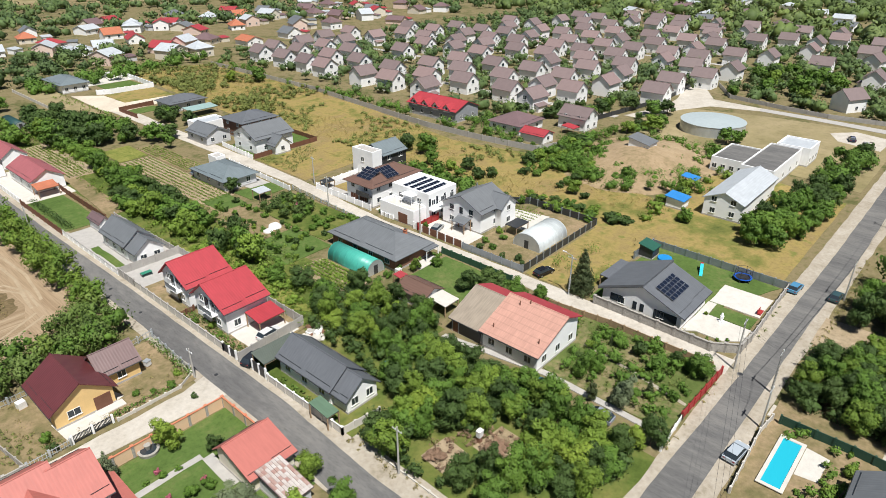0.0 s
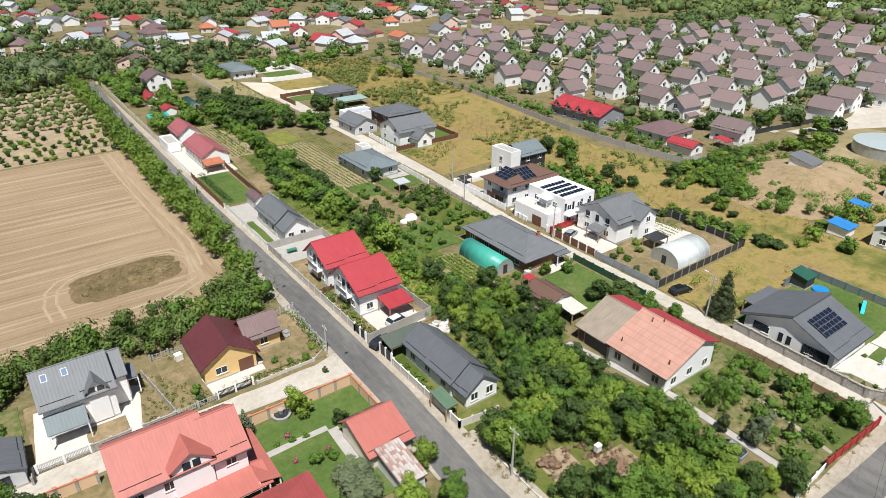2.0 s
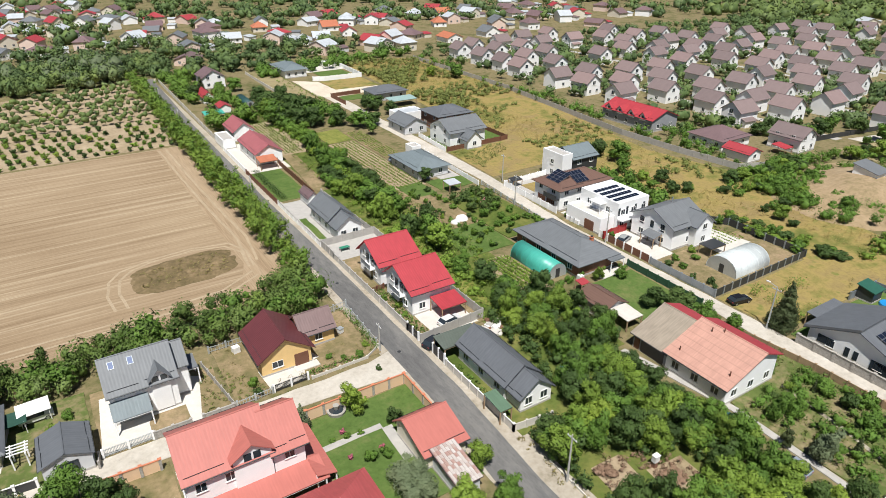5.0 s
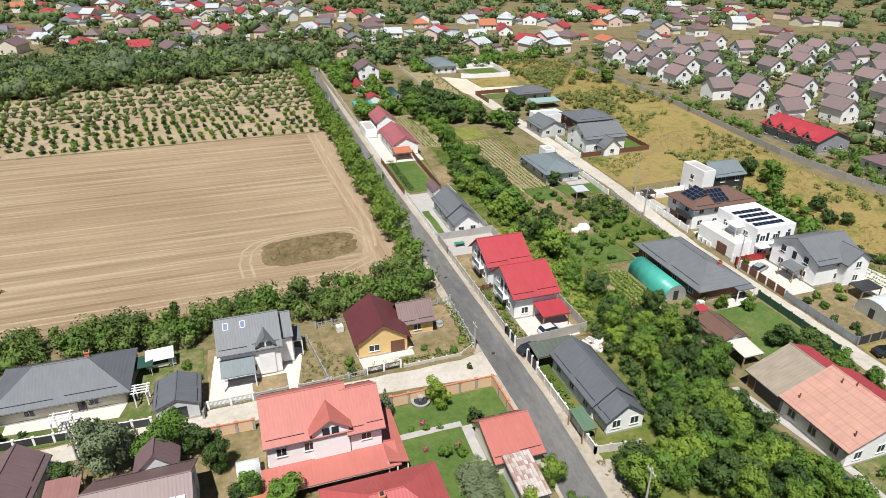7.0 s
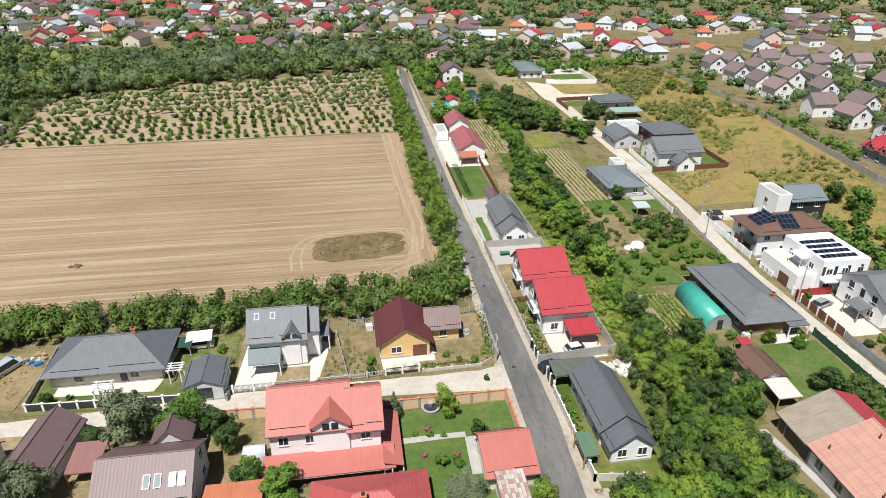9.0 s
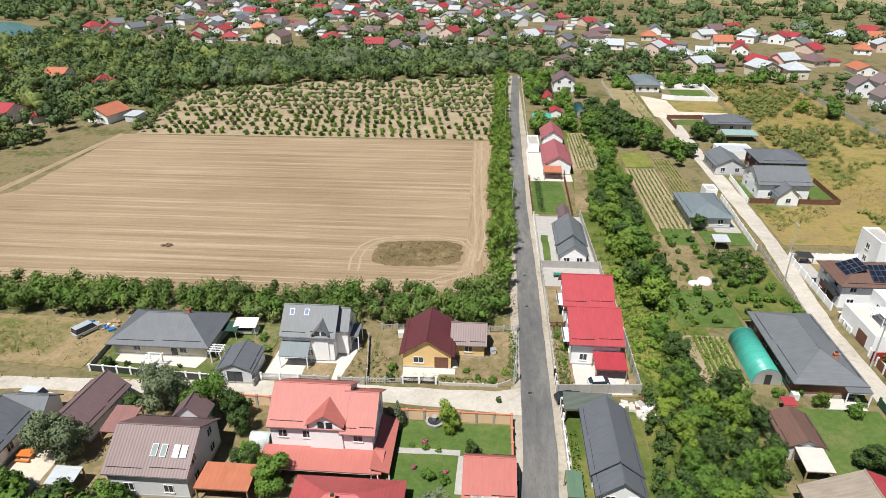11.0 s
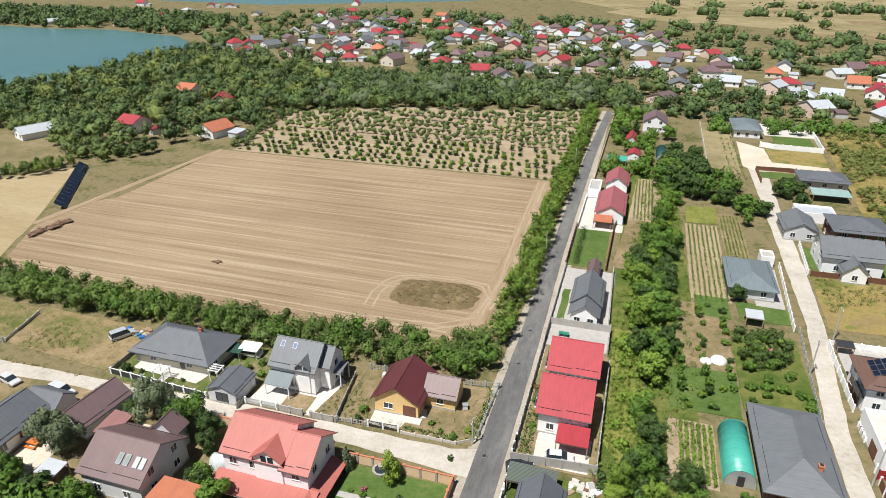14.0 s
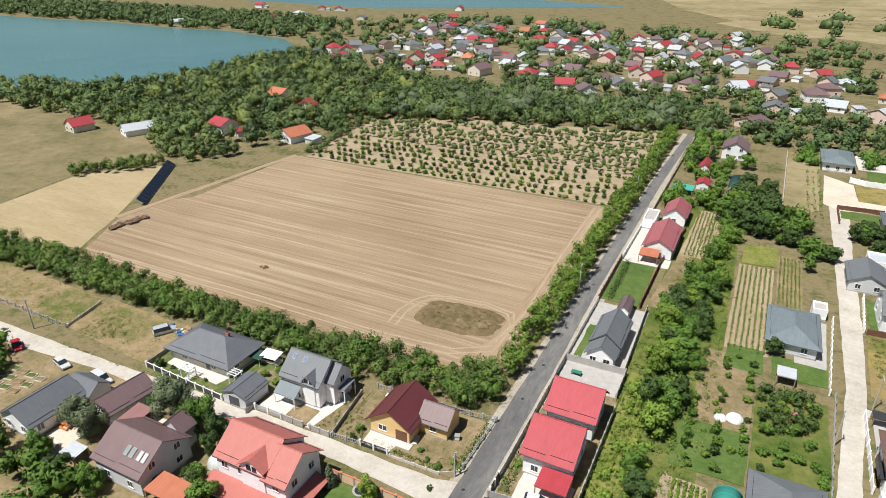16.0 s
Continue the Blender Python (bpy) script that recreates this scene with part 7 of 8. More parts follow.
for i in range(40):
    x, y = 50.4 + r.uniform(-2.6, 2.8), 73.0 + r.uniform(-2.0, 2.2)
    s = r.uniform(0.25, 0.8)
    o = tagged(part("building_rubble", Mesh().box(-s, s, -s * 0.6, s * 0.6, 0, s * 0.5), r.choice((PALECONC, WHITEMETAL, CONCRETE, PALECONC, PALEWOOD, BRICKWALL))), "loose building board or bag on the ground", "rubble", "rubble heap")
    o.matrix_basis = pose(x, y, 0.034, r.uniform(-6, 6), r.uniform(-6, 6), r.uniform(0, 180))
# junk at the edge of the vacant lot
for i in range(22):
    x, y = -40.0 + r.uniform(-4, 4.5), 88.6 + r.uniform(-2.0, 1.5)
    s = r.uniform(0.25, 0.7)
    o = tagged(part("junk", Mesh().box(-s, s, -s * 0.7, s * 0.7, 0, s * 0.8), r.choice((TARP, WHITEMETAL, CONCRETE, PALEWOOD, TARP))), "discarded item on the vacant lot", "junk", "junk pile")
    o.matrix_basis = pose(x, y, 0.036, 0, 0, r.uniform(0, 180))
# solar row by the far field
sp = tagged(new("ground_solar_row"), "long ground-mounted row of solar panels", "solar panels")
for i in range(14):
    f = i / 13
    m = Mesh()
    x, y = -110.5 + (-133 + 110.5) * f, 137.5 + (169.5 - 137.5) * f
    d = Vector((-22.5, 32, 0)).normalized()
    n3 = Vector((d.y, -d.x, 0))
    a = Vector((x, y, 0))
    q = [a - d * 1.4 + n3 * 1.3, a + d * 1.4 + n3 * 1.3, a + d * 1.4 - n3 * 1.3, a - d * 1.4 - n3 * 1.3]
    m.hexa([(v.x, v.y, 0.5 if k < 2 else 2.4) for k, v in enumerate(q)], [(v.x, v.y, 0.58 if k < 2 else 2.48) for k, v in enumerate(q)])
    pn = part("solar_panel", m, PANEL, sp)
    part("stand", Mesh().tube(a - n3 * 1.1, a - n3 * 1.1 + Vector((0, 0, 2.2)), 0.08, n=6).tube(a + n3 * 1.1, a + n3 * 1.1 + Vector((0, 0, 0.6)), 0.08, n=6), GALV, pn)
# dry brush heap by the solar row, and in the grove
for x, y, w in ((-102.2, 119.4, 2.6), (-101.6, 122.0, 2.6), (-101.0, 124.6, 3.0), (-100.6, 127.4, 2.6), (-100.0, 129.8, 2.2), (-44.3, 120.6, 1.3), (-45.6, 120.2, 1.0), (43.8, 40.2, 2.0), (49.6, 34.6, 2.6)):
    tree(x, y, 1.3 if w > 1.5 else 0.5, w * 1.6, "bush", DRYTWIG, 1, "heap of dry brown brushwood", "brush_heap")
TAKEN += [(42.0, 47, 37, 42), (48, 53, 32, 37)]
wb = tagged(part("white_box", Mesh().box(-0.4, 0.4, -0.3, 0.3, 0, 0.9).box(-0.45, 0.45, -0.35, 0.35, 0.9, 1.0), WHITEMETAL), "white metal box on bare ground", "box")
wb.location = (49.6, 37.6, 1.0)
tub = tagged(part("garden_tub", Mesh().tube((0, 0, 0), (0, 0, 0.35), 1.25, 1.3, 20), WHITEMETAL), "round white tub standing beside the drive", "tub")
tub.location = (64.7, 35.0, 0.03)
part("pedestal", Mesh().box(-0.3, 0.3, -0.25, 0.25, -1.0, 0), BRICKWALL, wb)

# ---- crops ----
crops("crop_rows", 67.3, 75.2, 136.5, 179.5, 7, LEAF2, 0.55, "rows of vines on dry soil", 1, gap=0.32, size=0.26)
crops("crop_rows", 76.4, 81.8, 160.5, 189, 6, LEAF2, 0.5, "rows of vegetables", 2, gap=0.4, size=0.26)
crops("crop_rows", 52.6, 58.6, 179, 214, 6, LEAF2, 0.5, "rows of beans on dry soil", 3, gap=0.36, size=0.26)
crops("crop_rows", 63.0, 68.5, 79, 92.6, 6, LEAF2, 0.6, "vegetable beds in rows", 4, gap=0.2, size=0.36)
crops("crop_rows", 109, 117, 72, 86, 6, LEAF2, 0.4, "vegetable beds behind the terrace", 5)
crops("crop_rows", 40.0, 40.8, 145, 167, 2, LEAFDARK, 1.6, "clipped dark hedge along the fence", 6, gap=0.35)
crops("crop_rows", 39.2, 40.6, 55, 67, 2, LEAF, 0.7, "flower bed along the wall", 7)
crops("crop_rows", 31.4, 32.4, 78.5, 91, 2, LEAF, 1.0, "low hedge along the garden fence", 8)
crops("crop_rows", 20.5, 29, 77, 78, 2, LEAF, 0.7, "low hedge behind the kerb", 9, "x")
crops("crop_rows", 39.2, 41, 78, 94, 3, LEAF, 0.8, "shrubs in the front garden", 10)
crops("crop_rows", 83, 88.5, 225, 278, 3, LEAF2, 1.2, "young trees in rows on dry grass", 11, gap=3.0, size=0.5)

crops("clipped_hedge", 166.0, 168.0, 111, 134, 3, LEAFDARK, 2.2, "tall clipped dark hedge beside a lawn", 12, gap=0.7, size=0.5)
# ---- covers in the road ----
for x, y in ((34.4, 75.4), (34.9, 100.5), (35.0, 112.4), (35.2, 150.6), (33.2, 50.4), (86.2, 17.2), (35.1, 128.0)):
    mc = tagged(part("manhole_cover", Mesh().tube((0, 0, 0), (0, 0, 0.012), 0.5, n=18), ASPHALT), "round manhole cover set in the asphalt", "manhole cover", "manhole covers")
    mc.location = (x, y, 0.105)
    part("lid", Mesh().tube((0, 0, 0.012), (0, 0, 0.02), 0.32, n=14), DARKMETAL, mc)

# ---- trees ----
TAKEN += [(31.2, 38.9, 0, 312), (0, 300, 10.0, 20.5), (84.6, 93.8, 18, 245), (-140, 33, 70.6, 76.2), (63.6, 67.4, 18, 58)]
ALL = [LEAF, LEAF, LEAF2, LEAFDARK]
far_wood("field_hedge", [(-135, 90.2), (-38, 91.0), (9, 91.6), (28.5, 92.8), (30.8, 94), (30.8, 108), (26, 106), (16, 101), (-20, 99.6), (-95, 100.5), (-135, 101)], 2.5, (3.2, 5.6), HEDGELEAF, 11, "dense mixed hedge of trees along the field", 120, 0.42, lumps=4, fat=1.0, category="hedge")
far_wood("field_hedge", [(-135, 91), (-60, 92), (9, 92.4), (28.5, 94), (30.0, 98), (28, 104), (16, 99.6), (-20, 98), (-95, 99.5)], 6.0, (3.6, 5.6), LEAF, 31, "lighter trees within the field hedge", 150, 0.5, lumps=5, fat=0.62, category="hedge")
far_wood("roadside_hedge", [(27.6, 104), (32.6, 104), (32.8, 200), (34.0, 306), (29.0, 306), (27.2, 200)], 2.3, (4.2, 6.8), LEAF2, 12, "yellow-green row of slender roadside trees", 90, 0.40, avoid=False, lumps=4, fat=0.95, category="hedge")
far_wood("roadside_hedge", [(28.0, 104), (32.2, 104), (32.6, 200), (33.6, 306), (29.4, 306), (27.8, 200)], 3.6, (5.4, 8.2), LEAF, 32, "taller green trees in the roadside row", 90, 0.42, avoid=False, lumps=4, fat=0.5, category="hedge")
GROVE = "trees of the grove"
grow([(40.4, 38), (42.6, 30), (50, 21.4), (62.6, 20.8), (62.8, 30), (62.0, 40), (62.6, 57), (50, 57), (48.0, 50.2), (40.4, 49.8)], 2.9, (3.4, 5.8), (4.2, 6.0), ("round",), [LEAF, LEAF2, LEAF, LEAF2, LEAFDARK], 0, 13, group=GROVE)
grow([(51.5, 57), (66, 57), (66.5, 76), (60.4, 80), (59.6, 96), (57, 96), (56, 76), (52, 70)], 3.6, (3.4, 5.8), (3.6, 5.6), ("round",), ALL, 0, 14, group=GROVE)
grow([(57, 97), (59.6, 97), (62, 112), (63, 150), (65, 190), (66, 235), (60.6, 240), (61.2, 180), (55.4, 160), (53.6, 145), (54.4, 112)], 4.0, (3.6, 7.2), (4.6, 7.4), ("round", "round", "bush"), ALL, 1, 15, group="trees of the scrub strip")
# Dark leaf colour here deepens the shade below the grove's crowns.
far_wood("grove_undergrowth", [(39.8, 38), (43, 31), (52, 20.8), (61.8, 20.6), (62.0, 40), (63, 57), (66.4, 58), (66.4, 79), (59.4, 80), (51.6, 76), (49, 57), (48, 51), (40, 50.2)], 1.9, (1.2, 2.6), LEAFDARK, 61, "dense undergrowth of the grove, coloured dark for the shade under the trees", 36, 0.36, lumps=3, fat=0.95, category="undergrowth")
far_wood("strip_undergrowth", [(53, 80), (59.6, 80), (60, 97), (62, 112), (63, 150), (65, 190), (66, 235), (60.4, 240), (58.8, 165), (53.4, 145)], 2.6, (0.6, 1.9), LEAF2, 62, "green undergrowth of the scrub strip", 26, 0.4, lumps=3, fat=0.7, category="undergrowth")
far_wood("garden_trees", rect(74.8, 85.4, 111.4, 124), 2.0, (1.6, 3.2), LEAFDARK, 63, "dense fruit trees of a garden", 80, 0.38, fat=0.8)
far_wood("garden_shrubs", [(68.2, 21), (84.2, 21), (84.4, 50), (80, 52), (79.5, 39), (68.4, 38.4)], 2.5, (0.6, 2.2), LEAF, 64, "garden shrubs and flowers", 40, 0.30, fat=0.65, category="shrubs")
far_wood("pool_shrubs", [(64.5, 0.2), (75, -2), (78.4, -2), (78.4, 9), (77, 9), (76.6, 3.0), (64.5, 4.4)], 1.7, (0.5, 1.7), LEAF, 65, "shrubs around the pool garden", 34, 0.32, fat=0.6, category="shrubs", avoid=False)
# LEAFDARK puts the shade under these trees into the undergrowth's colour.
far_wood("verge_undergrowth", [(83.6, 8), (86, 11), (95, 11.2), (102, 9.4), (103.6, 2), (99, -9), (83.6, -9)], 2.2, (1.0, 2.4), LEAFDARK, 66, "undergrowth across the road, coloured dark for the shade below the trees", 40, 0.36, fat=0.9, category="undergrowth", avoid=False)
far_wood("estate_edge_trees", [(152, 98), (163, 98), (176, 126), (176, 160), (162, 166), (162, 205), (160, 212), (166, 290), (162, 290)], 4.2, (1.6, 3.6), LEAF, 67, "shrubs and trees along the grey wall", 100, 0.38, fat=0.6)
far_wood("mound_scrub", [(136, 92), (150, 62), (160, 50), (176, 52), (190, 60), (192, 92), (176, 94), (160, 92)], 5.4, (1.4, 3.4), LEAF, 68, "bushes scattered over the mound", 120, 0.34, fat=0.42, category="shrubs")
ORCHARD = "orchard trees"
r = random.Random(3)
far_rows = Foliage()
y, row = 206.4, 0
while y < 303:
    x = -91.0 + (y - 209) * -0.16
    while x < 29:
        k = (y - 205) / 95
        if r.random() < 0.9 and y < 265 + (x + 104) * 0.28:
            px, py = x + r.uniform(-0.5, 0.5), y + r.uniform(-0.6, 0.6)
            if row < 6:
                tree(px, py, r.uniform(1.3, 2.2) + 1.2 * k, r.uniform(1.7, 2.9) + 1.2 * k, r.choice(("bush", "round")), r.choice((LEAF, LEAFDARK, LEAF2, LEAF)), 2, "small orchard fruit tree on bare soil", "fruit_tree", ORCHARD)
            else:
                h, w = r.choice((1.8, 2.2, 2.6, 3.4)) + 0.8 * k, r.uniform(0.9, 1.5) + 0.4 * k
                cs = [(px, py, h * 0.55, w * 0.8)] + [(px + r.uniform(-0.7, 0.7) * w, py + r.uniform(-0.6, 0.6) * w, h * r.uniform(0.35, 0.8), w * r.uniform(0.4, 0.7)) for _ in range(3)]
                far_rows.cloud(r, cs, 40, 0.45, 0.9, 0.85)
        x += 3.0 if row < 6 else 2.9
    y += 5.2 + 0.22 * row
    row += 1
tagged(new("orchard_rows", far_rows.data("orchard_rows", FARLEAF)), "further rows of orchard fruit trees", "trees", kind="stuff")
# rows of young trees in the long gardens
for y in range(98, 134, 3):
    for x in (63.8, 68.4, 72.8):
        if rng.random() < 0.75:
            w = rng.uniform(1.5, 2.6)
            tree(x + rng.uniform(-0.4, 0.4), y + rng.uniform(-0.6, 0.6), w * rng.uniform(0.8, 1.2), w, "bush", rng.choice((LEAF, LEAFDARK)), 2, "young fruit tree in a garden row", "fruit_tree", "garden fruit trees")
for x, y in ((75.6, 104.8), (78.2, 105.4), (81.0, 105.8), (83.6, 105.0), (84.8, 102)):
    tree(x, y, 2.0, 2.6, "bush", LEAF, 1)
# single trees
for x, y, h, w, kind, mat, label in (
        (22.4, 66.5, 4.8, 4.6, "round", LEAF2, "round weeping willow on a lawn"), (15.2, 66.9, 4.6, 3.4, "cone", LEAFGREY, "small grey-green spruce on a lawn"),
        (26.2, 61.4, 3.0, 2.8, "round", LEAFDARK, ""), (-19.8, 67.6, 8.4, 8.6, "round", LEAFGREY, "large grey-green willow tree"), (-12.6, 66.6, 7.4, 7.6, "round", LEAF, "large weeping tree beside a house"),
        (-8.4, 66.6, 5.4, 5.8, "round", LEAFDARK, ""), (-28.9, 57.2, 8.2, 8.4, "round", LEAFGREY, "large grey-green tree between houses"), (-6.4, 63.4, 4.6, 4.0, "round", LEAFDARK, ""),
        (-2.6, 57.4, 4.4, 4.4, "round", LEAF, ""), (-17.0, 49.0, 5.0, 6.0, "round", LEAF, ""), (-24.0, 48.0, 5.0, 6.4, "round", LEAFDARK, ""), (-31, 50, 5, 6, "round", LEAF, ""), (-24.4, 67.2, 3.0, 3.6, "round", LEAFDARK, ""),
        (91.6, 47.4, 8.8, 7.0, "cone", SPRUCE, "tall dark spruce beside the lane"), (83.4, 50.6, 3.6, 3.4, "round", LEAF, ""), (82.0, 60.4, 3.8, 6.0, "round", LEAFDARK, ""), (79.0, 63.4, 3.8, 5.4, "round", LEAFDARK, ""),
        (81.6, 55.4, 3.8, 5.6, "round", LEAF, ""), (77.4, 75.4, 3.0, 3.0, "round", LEAF2, ""), (81.4, 73.8, 2.8, 3.0, "round", LEAF, ""), (66.4, 30.8, 2.8, 2.0, "round", SPRUCE, "clipped dark cypress in a garden"),
        (72.4, 25.2, 3.4, 2.0, "cone", SPRUCE, "small dark cypress in a garden"), (80.0, 35.2, 2.4, 1.2, "cone", SPRUCE, "slim dark cypress in a garden"), (68.2, 27.0, 5.0, 4.6, "round", LEAFGREY, ""), (70.2, 34.6, 4.4, 3.6, "round", LEAF, ""),
        (81.4, 21.8, 4.0, 4.8, "round", LEAF, ""), (82.4, 25.4, 2.6, 3.4, "round", LEAFDARK, ""), (63.6, 20.8, 4.6, 4.2, "round", LEAFDARK, ""), (72.6, 33.6, 3.6, 3.2, "round", LEAF, ""),
        (131, 122, 6.4, 7.0, "round", LEAF, ""), (128.6, 128, 5.6, 6.0, "round", LEAFDARK, ""), (125, 115, 4.6, 5.0, "round", LEAF, ""), (153, 241, 6.6, 8.0, "round", LEAF, ""), (146, 249, 5.0, 6.0, "round", LEAF2, ""),
        (76.6, 138.0, 4.2, 4.2, "round", LEAFDARK, ""), (88.6, 192, 5, 6, "round", LEAFDARK, ""), (84.2, 192, 6, 8, "round", LEAF, ""), (79, 199, 6, 7, "round", LEAFDARK, ""),
        (50.6, 268, 7.4, 6.0, "cone", SPRUCE, "tall dark conifer among gardens"), (46, 262, 6, 6, "round", LEAFDARK, ""), (63.5, 268, 6, 7, "round", LEAF, ""),
        (26.0, 44.5, 4.4, 5.6, "round", LEAF2, ""), (22.4, 50.2, 4.8, 7.2, "round", LEAFGREY, "large pale green tree beside a garden house"), (31.2, 49.2, 4.0, 3.8, "round", LEAF2, ""), (31.0, 43.0, 4.2, 4.2, "round", LEAF, ""), (20.6, 41.4, 4.6, 5.2, "round", LEAF, ""), (0.4, 54.8, 4.8, 6.4, "round", LEAF, ""), (-3.4, 56.6, 4.2, 4.6, "round", LEAFDARK, "")):
    tree(x, y, h, w, kind, mat, 0 if y < 100 else 1, label)
for x, y, w in ((17.6, 62.8, 1.1), (19.6, 62.6, 1.4), (21.4, 62.2, 1.1), (20.6, 57.4, 2.2), (22.6, 57.0, 2.0), (12.4, 79.4, 2.0), (12.6, 77.2, 1.6), (28.8, 77.6, 1.8), (30.6, 79.6, 1.6), (29.6, 73.0, 1.2), (24.4, 79.6, 1.4), (26.4, 78.6, 1.2),
                (40.6, 87, 1.6), (40.2, 84, 1.4), (39.8, 90.6, 1.4), (83, 29, 3.0), (80.6, 31.0, 3.4), (80.8, 33.8, 3.2), (81.4, 36.6, 3.0), (79, 26.6, 3.8), (82.6, 23.6, 3.2), (74.6, 35.6, 2.6), (76.8, 32.6, 2.6), (71.6, 26.6, 2.2), (74, 22.4, 2.4), (77.6, 37.4, 2.4), (76.8, 28.6, 1.6), (73.6, 37.4, 1.6), (71.2, 29.2, 1.8), (78.6, 41, 2), (79.8, 44, 2.4), (81, 47, 2.4),
                (68, 129, 1.8), (68, 120, 1.8), (67.4, 115, 1.6), (72.6, 125, 1.6), (70, 133, 1.5), (80, 122, 3), (77, 121, 3.2), (80, 113, 3.4), (83, 116, 3), (76, 111, 3), (78, 118, 3.4), (83.6, 121, 3), (75.8, 116, 2.6), (82.6, 110, 2.6), (79, 108, 2.6),
                (65, 96.8, 1.6), (67, 100, 1.8), (69, 105, 1.8), (71, 103, 1.6), (72.6, 107, 1.8), (69.4, 97.6, 1.6), (64, 104, 1.8), (78, 103.4, 2), (81, 106, 2), (75.6, 101, 1.8), (84.6, 101, 1.8), (85.2, 104, 2), (75, 78, 1.8), (72, 77.6, 2.0), (66, 79.6, 2.0),
                (92.6, 72, 2.0), (94.4, 70, 2.4), (96, 73, 2.0), (92.4, 66, 1.8), (94, 63, 2.0), (99.6, 71, 2.2), (101.4, 73.4, 2), (93, 61.4, 1.4), (94.2, 102, 2.4), (92.2, 101, 1.6), (93, 87.6, 1.8), (92.6, 23.0, 0.8), (91.8, 24.4, 0.8), (93.4, 21.8, 0.8), (99, 27.4, 1.0),
                (-34, 77, 2.6), (-31, 77.6, 1.2), (-22, 77.6, 1.0), (-13, 84, 2.2), (-11, 86, 2.0), (-9.6, 83, 2.0), (70, 1.6, 2.4), (74.6, 0.6, 2.4), (66, 4.6, 1.2), (67.6, 4.4, 1.2), (58, 8, 3.4), (60.6, 5.6, 3.0)):
    tree(x, y, w * rng.uniform(0.75, 1.1), w, "bush", rng.choice(ALL), 1)
for x, y in ((18.4, 58.8), (22.6, 58.4), (19.4, 63.6)):
    tree(x, y, 0.9, 1.1, "bush", LEAFPINK, 2, "rose bush with pink blossom")
for outline, seed in (([(37.9, 22), (39.0, 22), (39.2, 51), (38.2, 51)], 101), ([(30.0, 77.0), (32.6, 79), (33.0, 91.6), (32.2, 91.6)], 102), ([(63, 19.4), (84, 19.0), (84, 18.6), (63, 18.8)], 103), ([(96, 18.6), (117, 18.9), (117, 18.4), (96, 18.2)], 104),
                      ([(-60, 73.4), (-15, 74.4), (-15, 74.0), (-60, 72.8)], 105), ([(9, 76.4), (14, 76.8), (14, 79), (8, 88)], 106), ([(103, 11.2), (140, 11.4), (140, 10.0), (104, 9.6)], 107), ([(4.6, 76.2), (8.4, 76.4), (7.4, 88), (6.6, 88)], 108), ([(91.6, 24), (92.4, 43), (91.0, 43), (90.2, 24)], 109)):
    far_wood("verge_weeds", outline, 1.1, (0.12, 0.5), WEEDS if seed % 2 else SCRUBLEAF, seed, "weeds and dry grass beside a wall", 14, 0.2, avoid=False, lumps=2, fat=0.5, category="weeds", core=0)
far_wood("yard_grass", [(9.6, 77), (31.6, 77.4), (32, 91), (9.6, 91)], 1.5, (0.1, 0.3), WEEDS, 110, "tufts of dry grass in the yards", 10, 0.18, lumps=2, fat=0.5, category="weeds", core=0)
far_wood("yard_grass", [(68, 21), (84, 21), (84.4, 50), (80, 52), (79, 39), (68.4, 38.4)], 1.3, (0.15, 0.5), SCRUBLEAF, 111, "tufts of grass in the cottage garden", 12, 0.2, lumps=2, fat=0.5, category="weeds", core=0)
far_wood("strip_grass", [(51.6, 84), (55, 78), (57.6, 92), (56.4, 98), (57.6, 112), (54.4, 118), (51.6, 118)], 1.2, (0.3, 0.9), LEAF2, 112, "tall grass and low bushes behind the yards", 16, 0.24, lumps=2, fat=0.6, category="weeds", core=0)
far_wood("bare_brush", [(42.4, 37.4), (47.2, 37.4), (53.6, 31.8), (54, 37), (48, 41.4), (42.8, 41.6)], 1.3, (0.2, 0.8), DRYTWIG, 113, "dry brown brushwood in the grove", 22, 0.26, avoid=False, lumps=2, fat=0.6, category="brushwood", core=0)
# meadow bushes
r = random.Random(9)
for x, y in ((142, 90), (135, 78), (130, 72), (122, 61), (117, 81), (116, 87), (136, 89), (161, 87), (154, 80), (157, 73), (149, 68), (140, 56), (150, 55), (153, 52), (198, 90), (206, 92), (133, 48), (162, 82), (149, 89), (124, 110), (125, 105), (127, 99), (130, 97)):
    for k in range(2):
        w = r.uniform(2.4, 4.6)
        tree(x + r.uniform(-2.5, 2.5), y + r.uniform(-2.5, 2.5), w * r.uniform(0.6, 1.0), w, r.choice(("bush", "round")), r.choice((LEAF, LEAF2, LEAFDARK)), 1, "shrub on the dry meadow", "shrub", "meadow shrubs")
far_wood("meadow_weeds", [(112, 62), (140, 50), (150, 95), (146, 125), (150, 155), (158, 205), (163, 290), (125, 305), (118, 205), (118, 156), (122, 128), (122, 102)], 1.9, (0.3, 0.9), WEEDS, 41, "tall yellow-green weeds on the meadow", 8, 0.26, lumps=3, fat=0.8, category="weeds", core=0, thin=-0.12)
far_wood("meadow_scrub", [(119, 188), (136, 196), (143, 300), (124, 304), (120, 250)], 3.0, (0.9, 2.8), SCRUBLEAF, 90, "green scrub spreading over the meadow", 40, 0.36, fat=0.75, category="weeds", thin=-0.12)
far_wood("meadow_scrub", [(118, 205), (158, 205), (163, 295), (125, 305), (121, 260)], 3.6, (0.8, 2.6), SCRUBLEAF, 42, "green scrub spreading over the meadow", 36, 0.36, lumps=3, fat=0.6, category="weeds", thin=0.0)
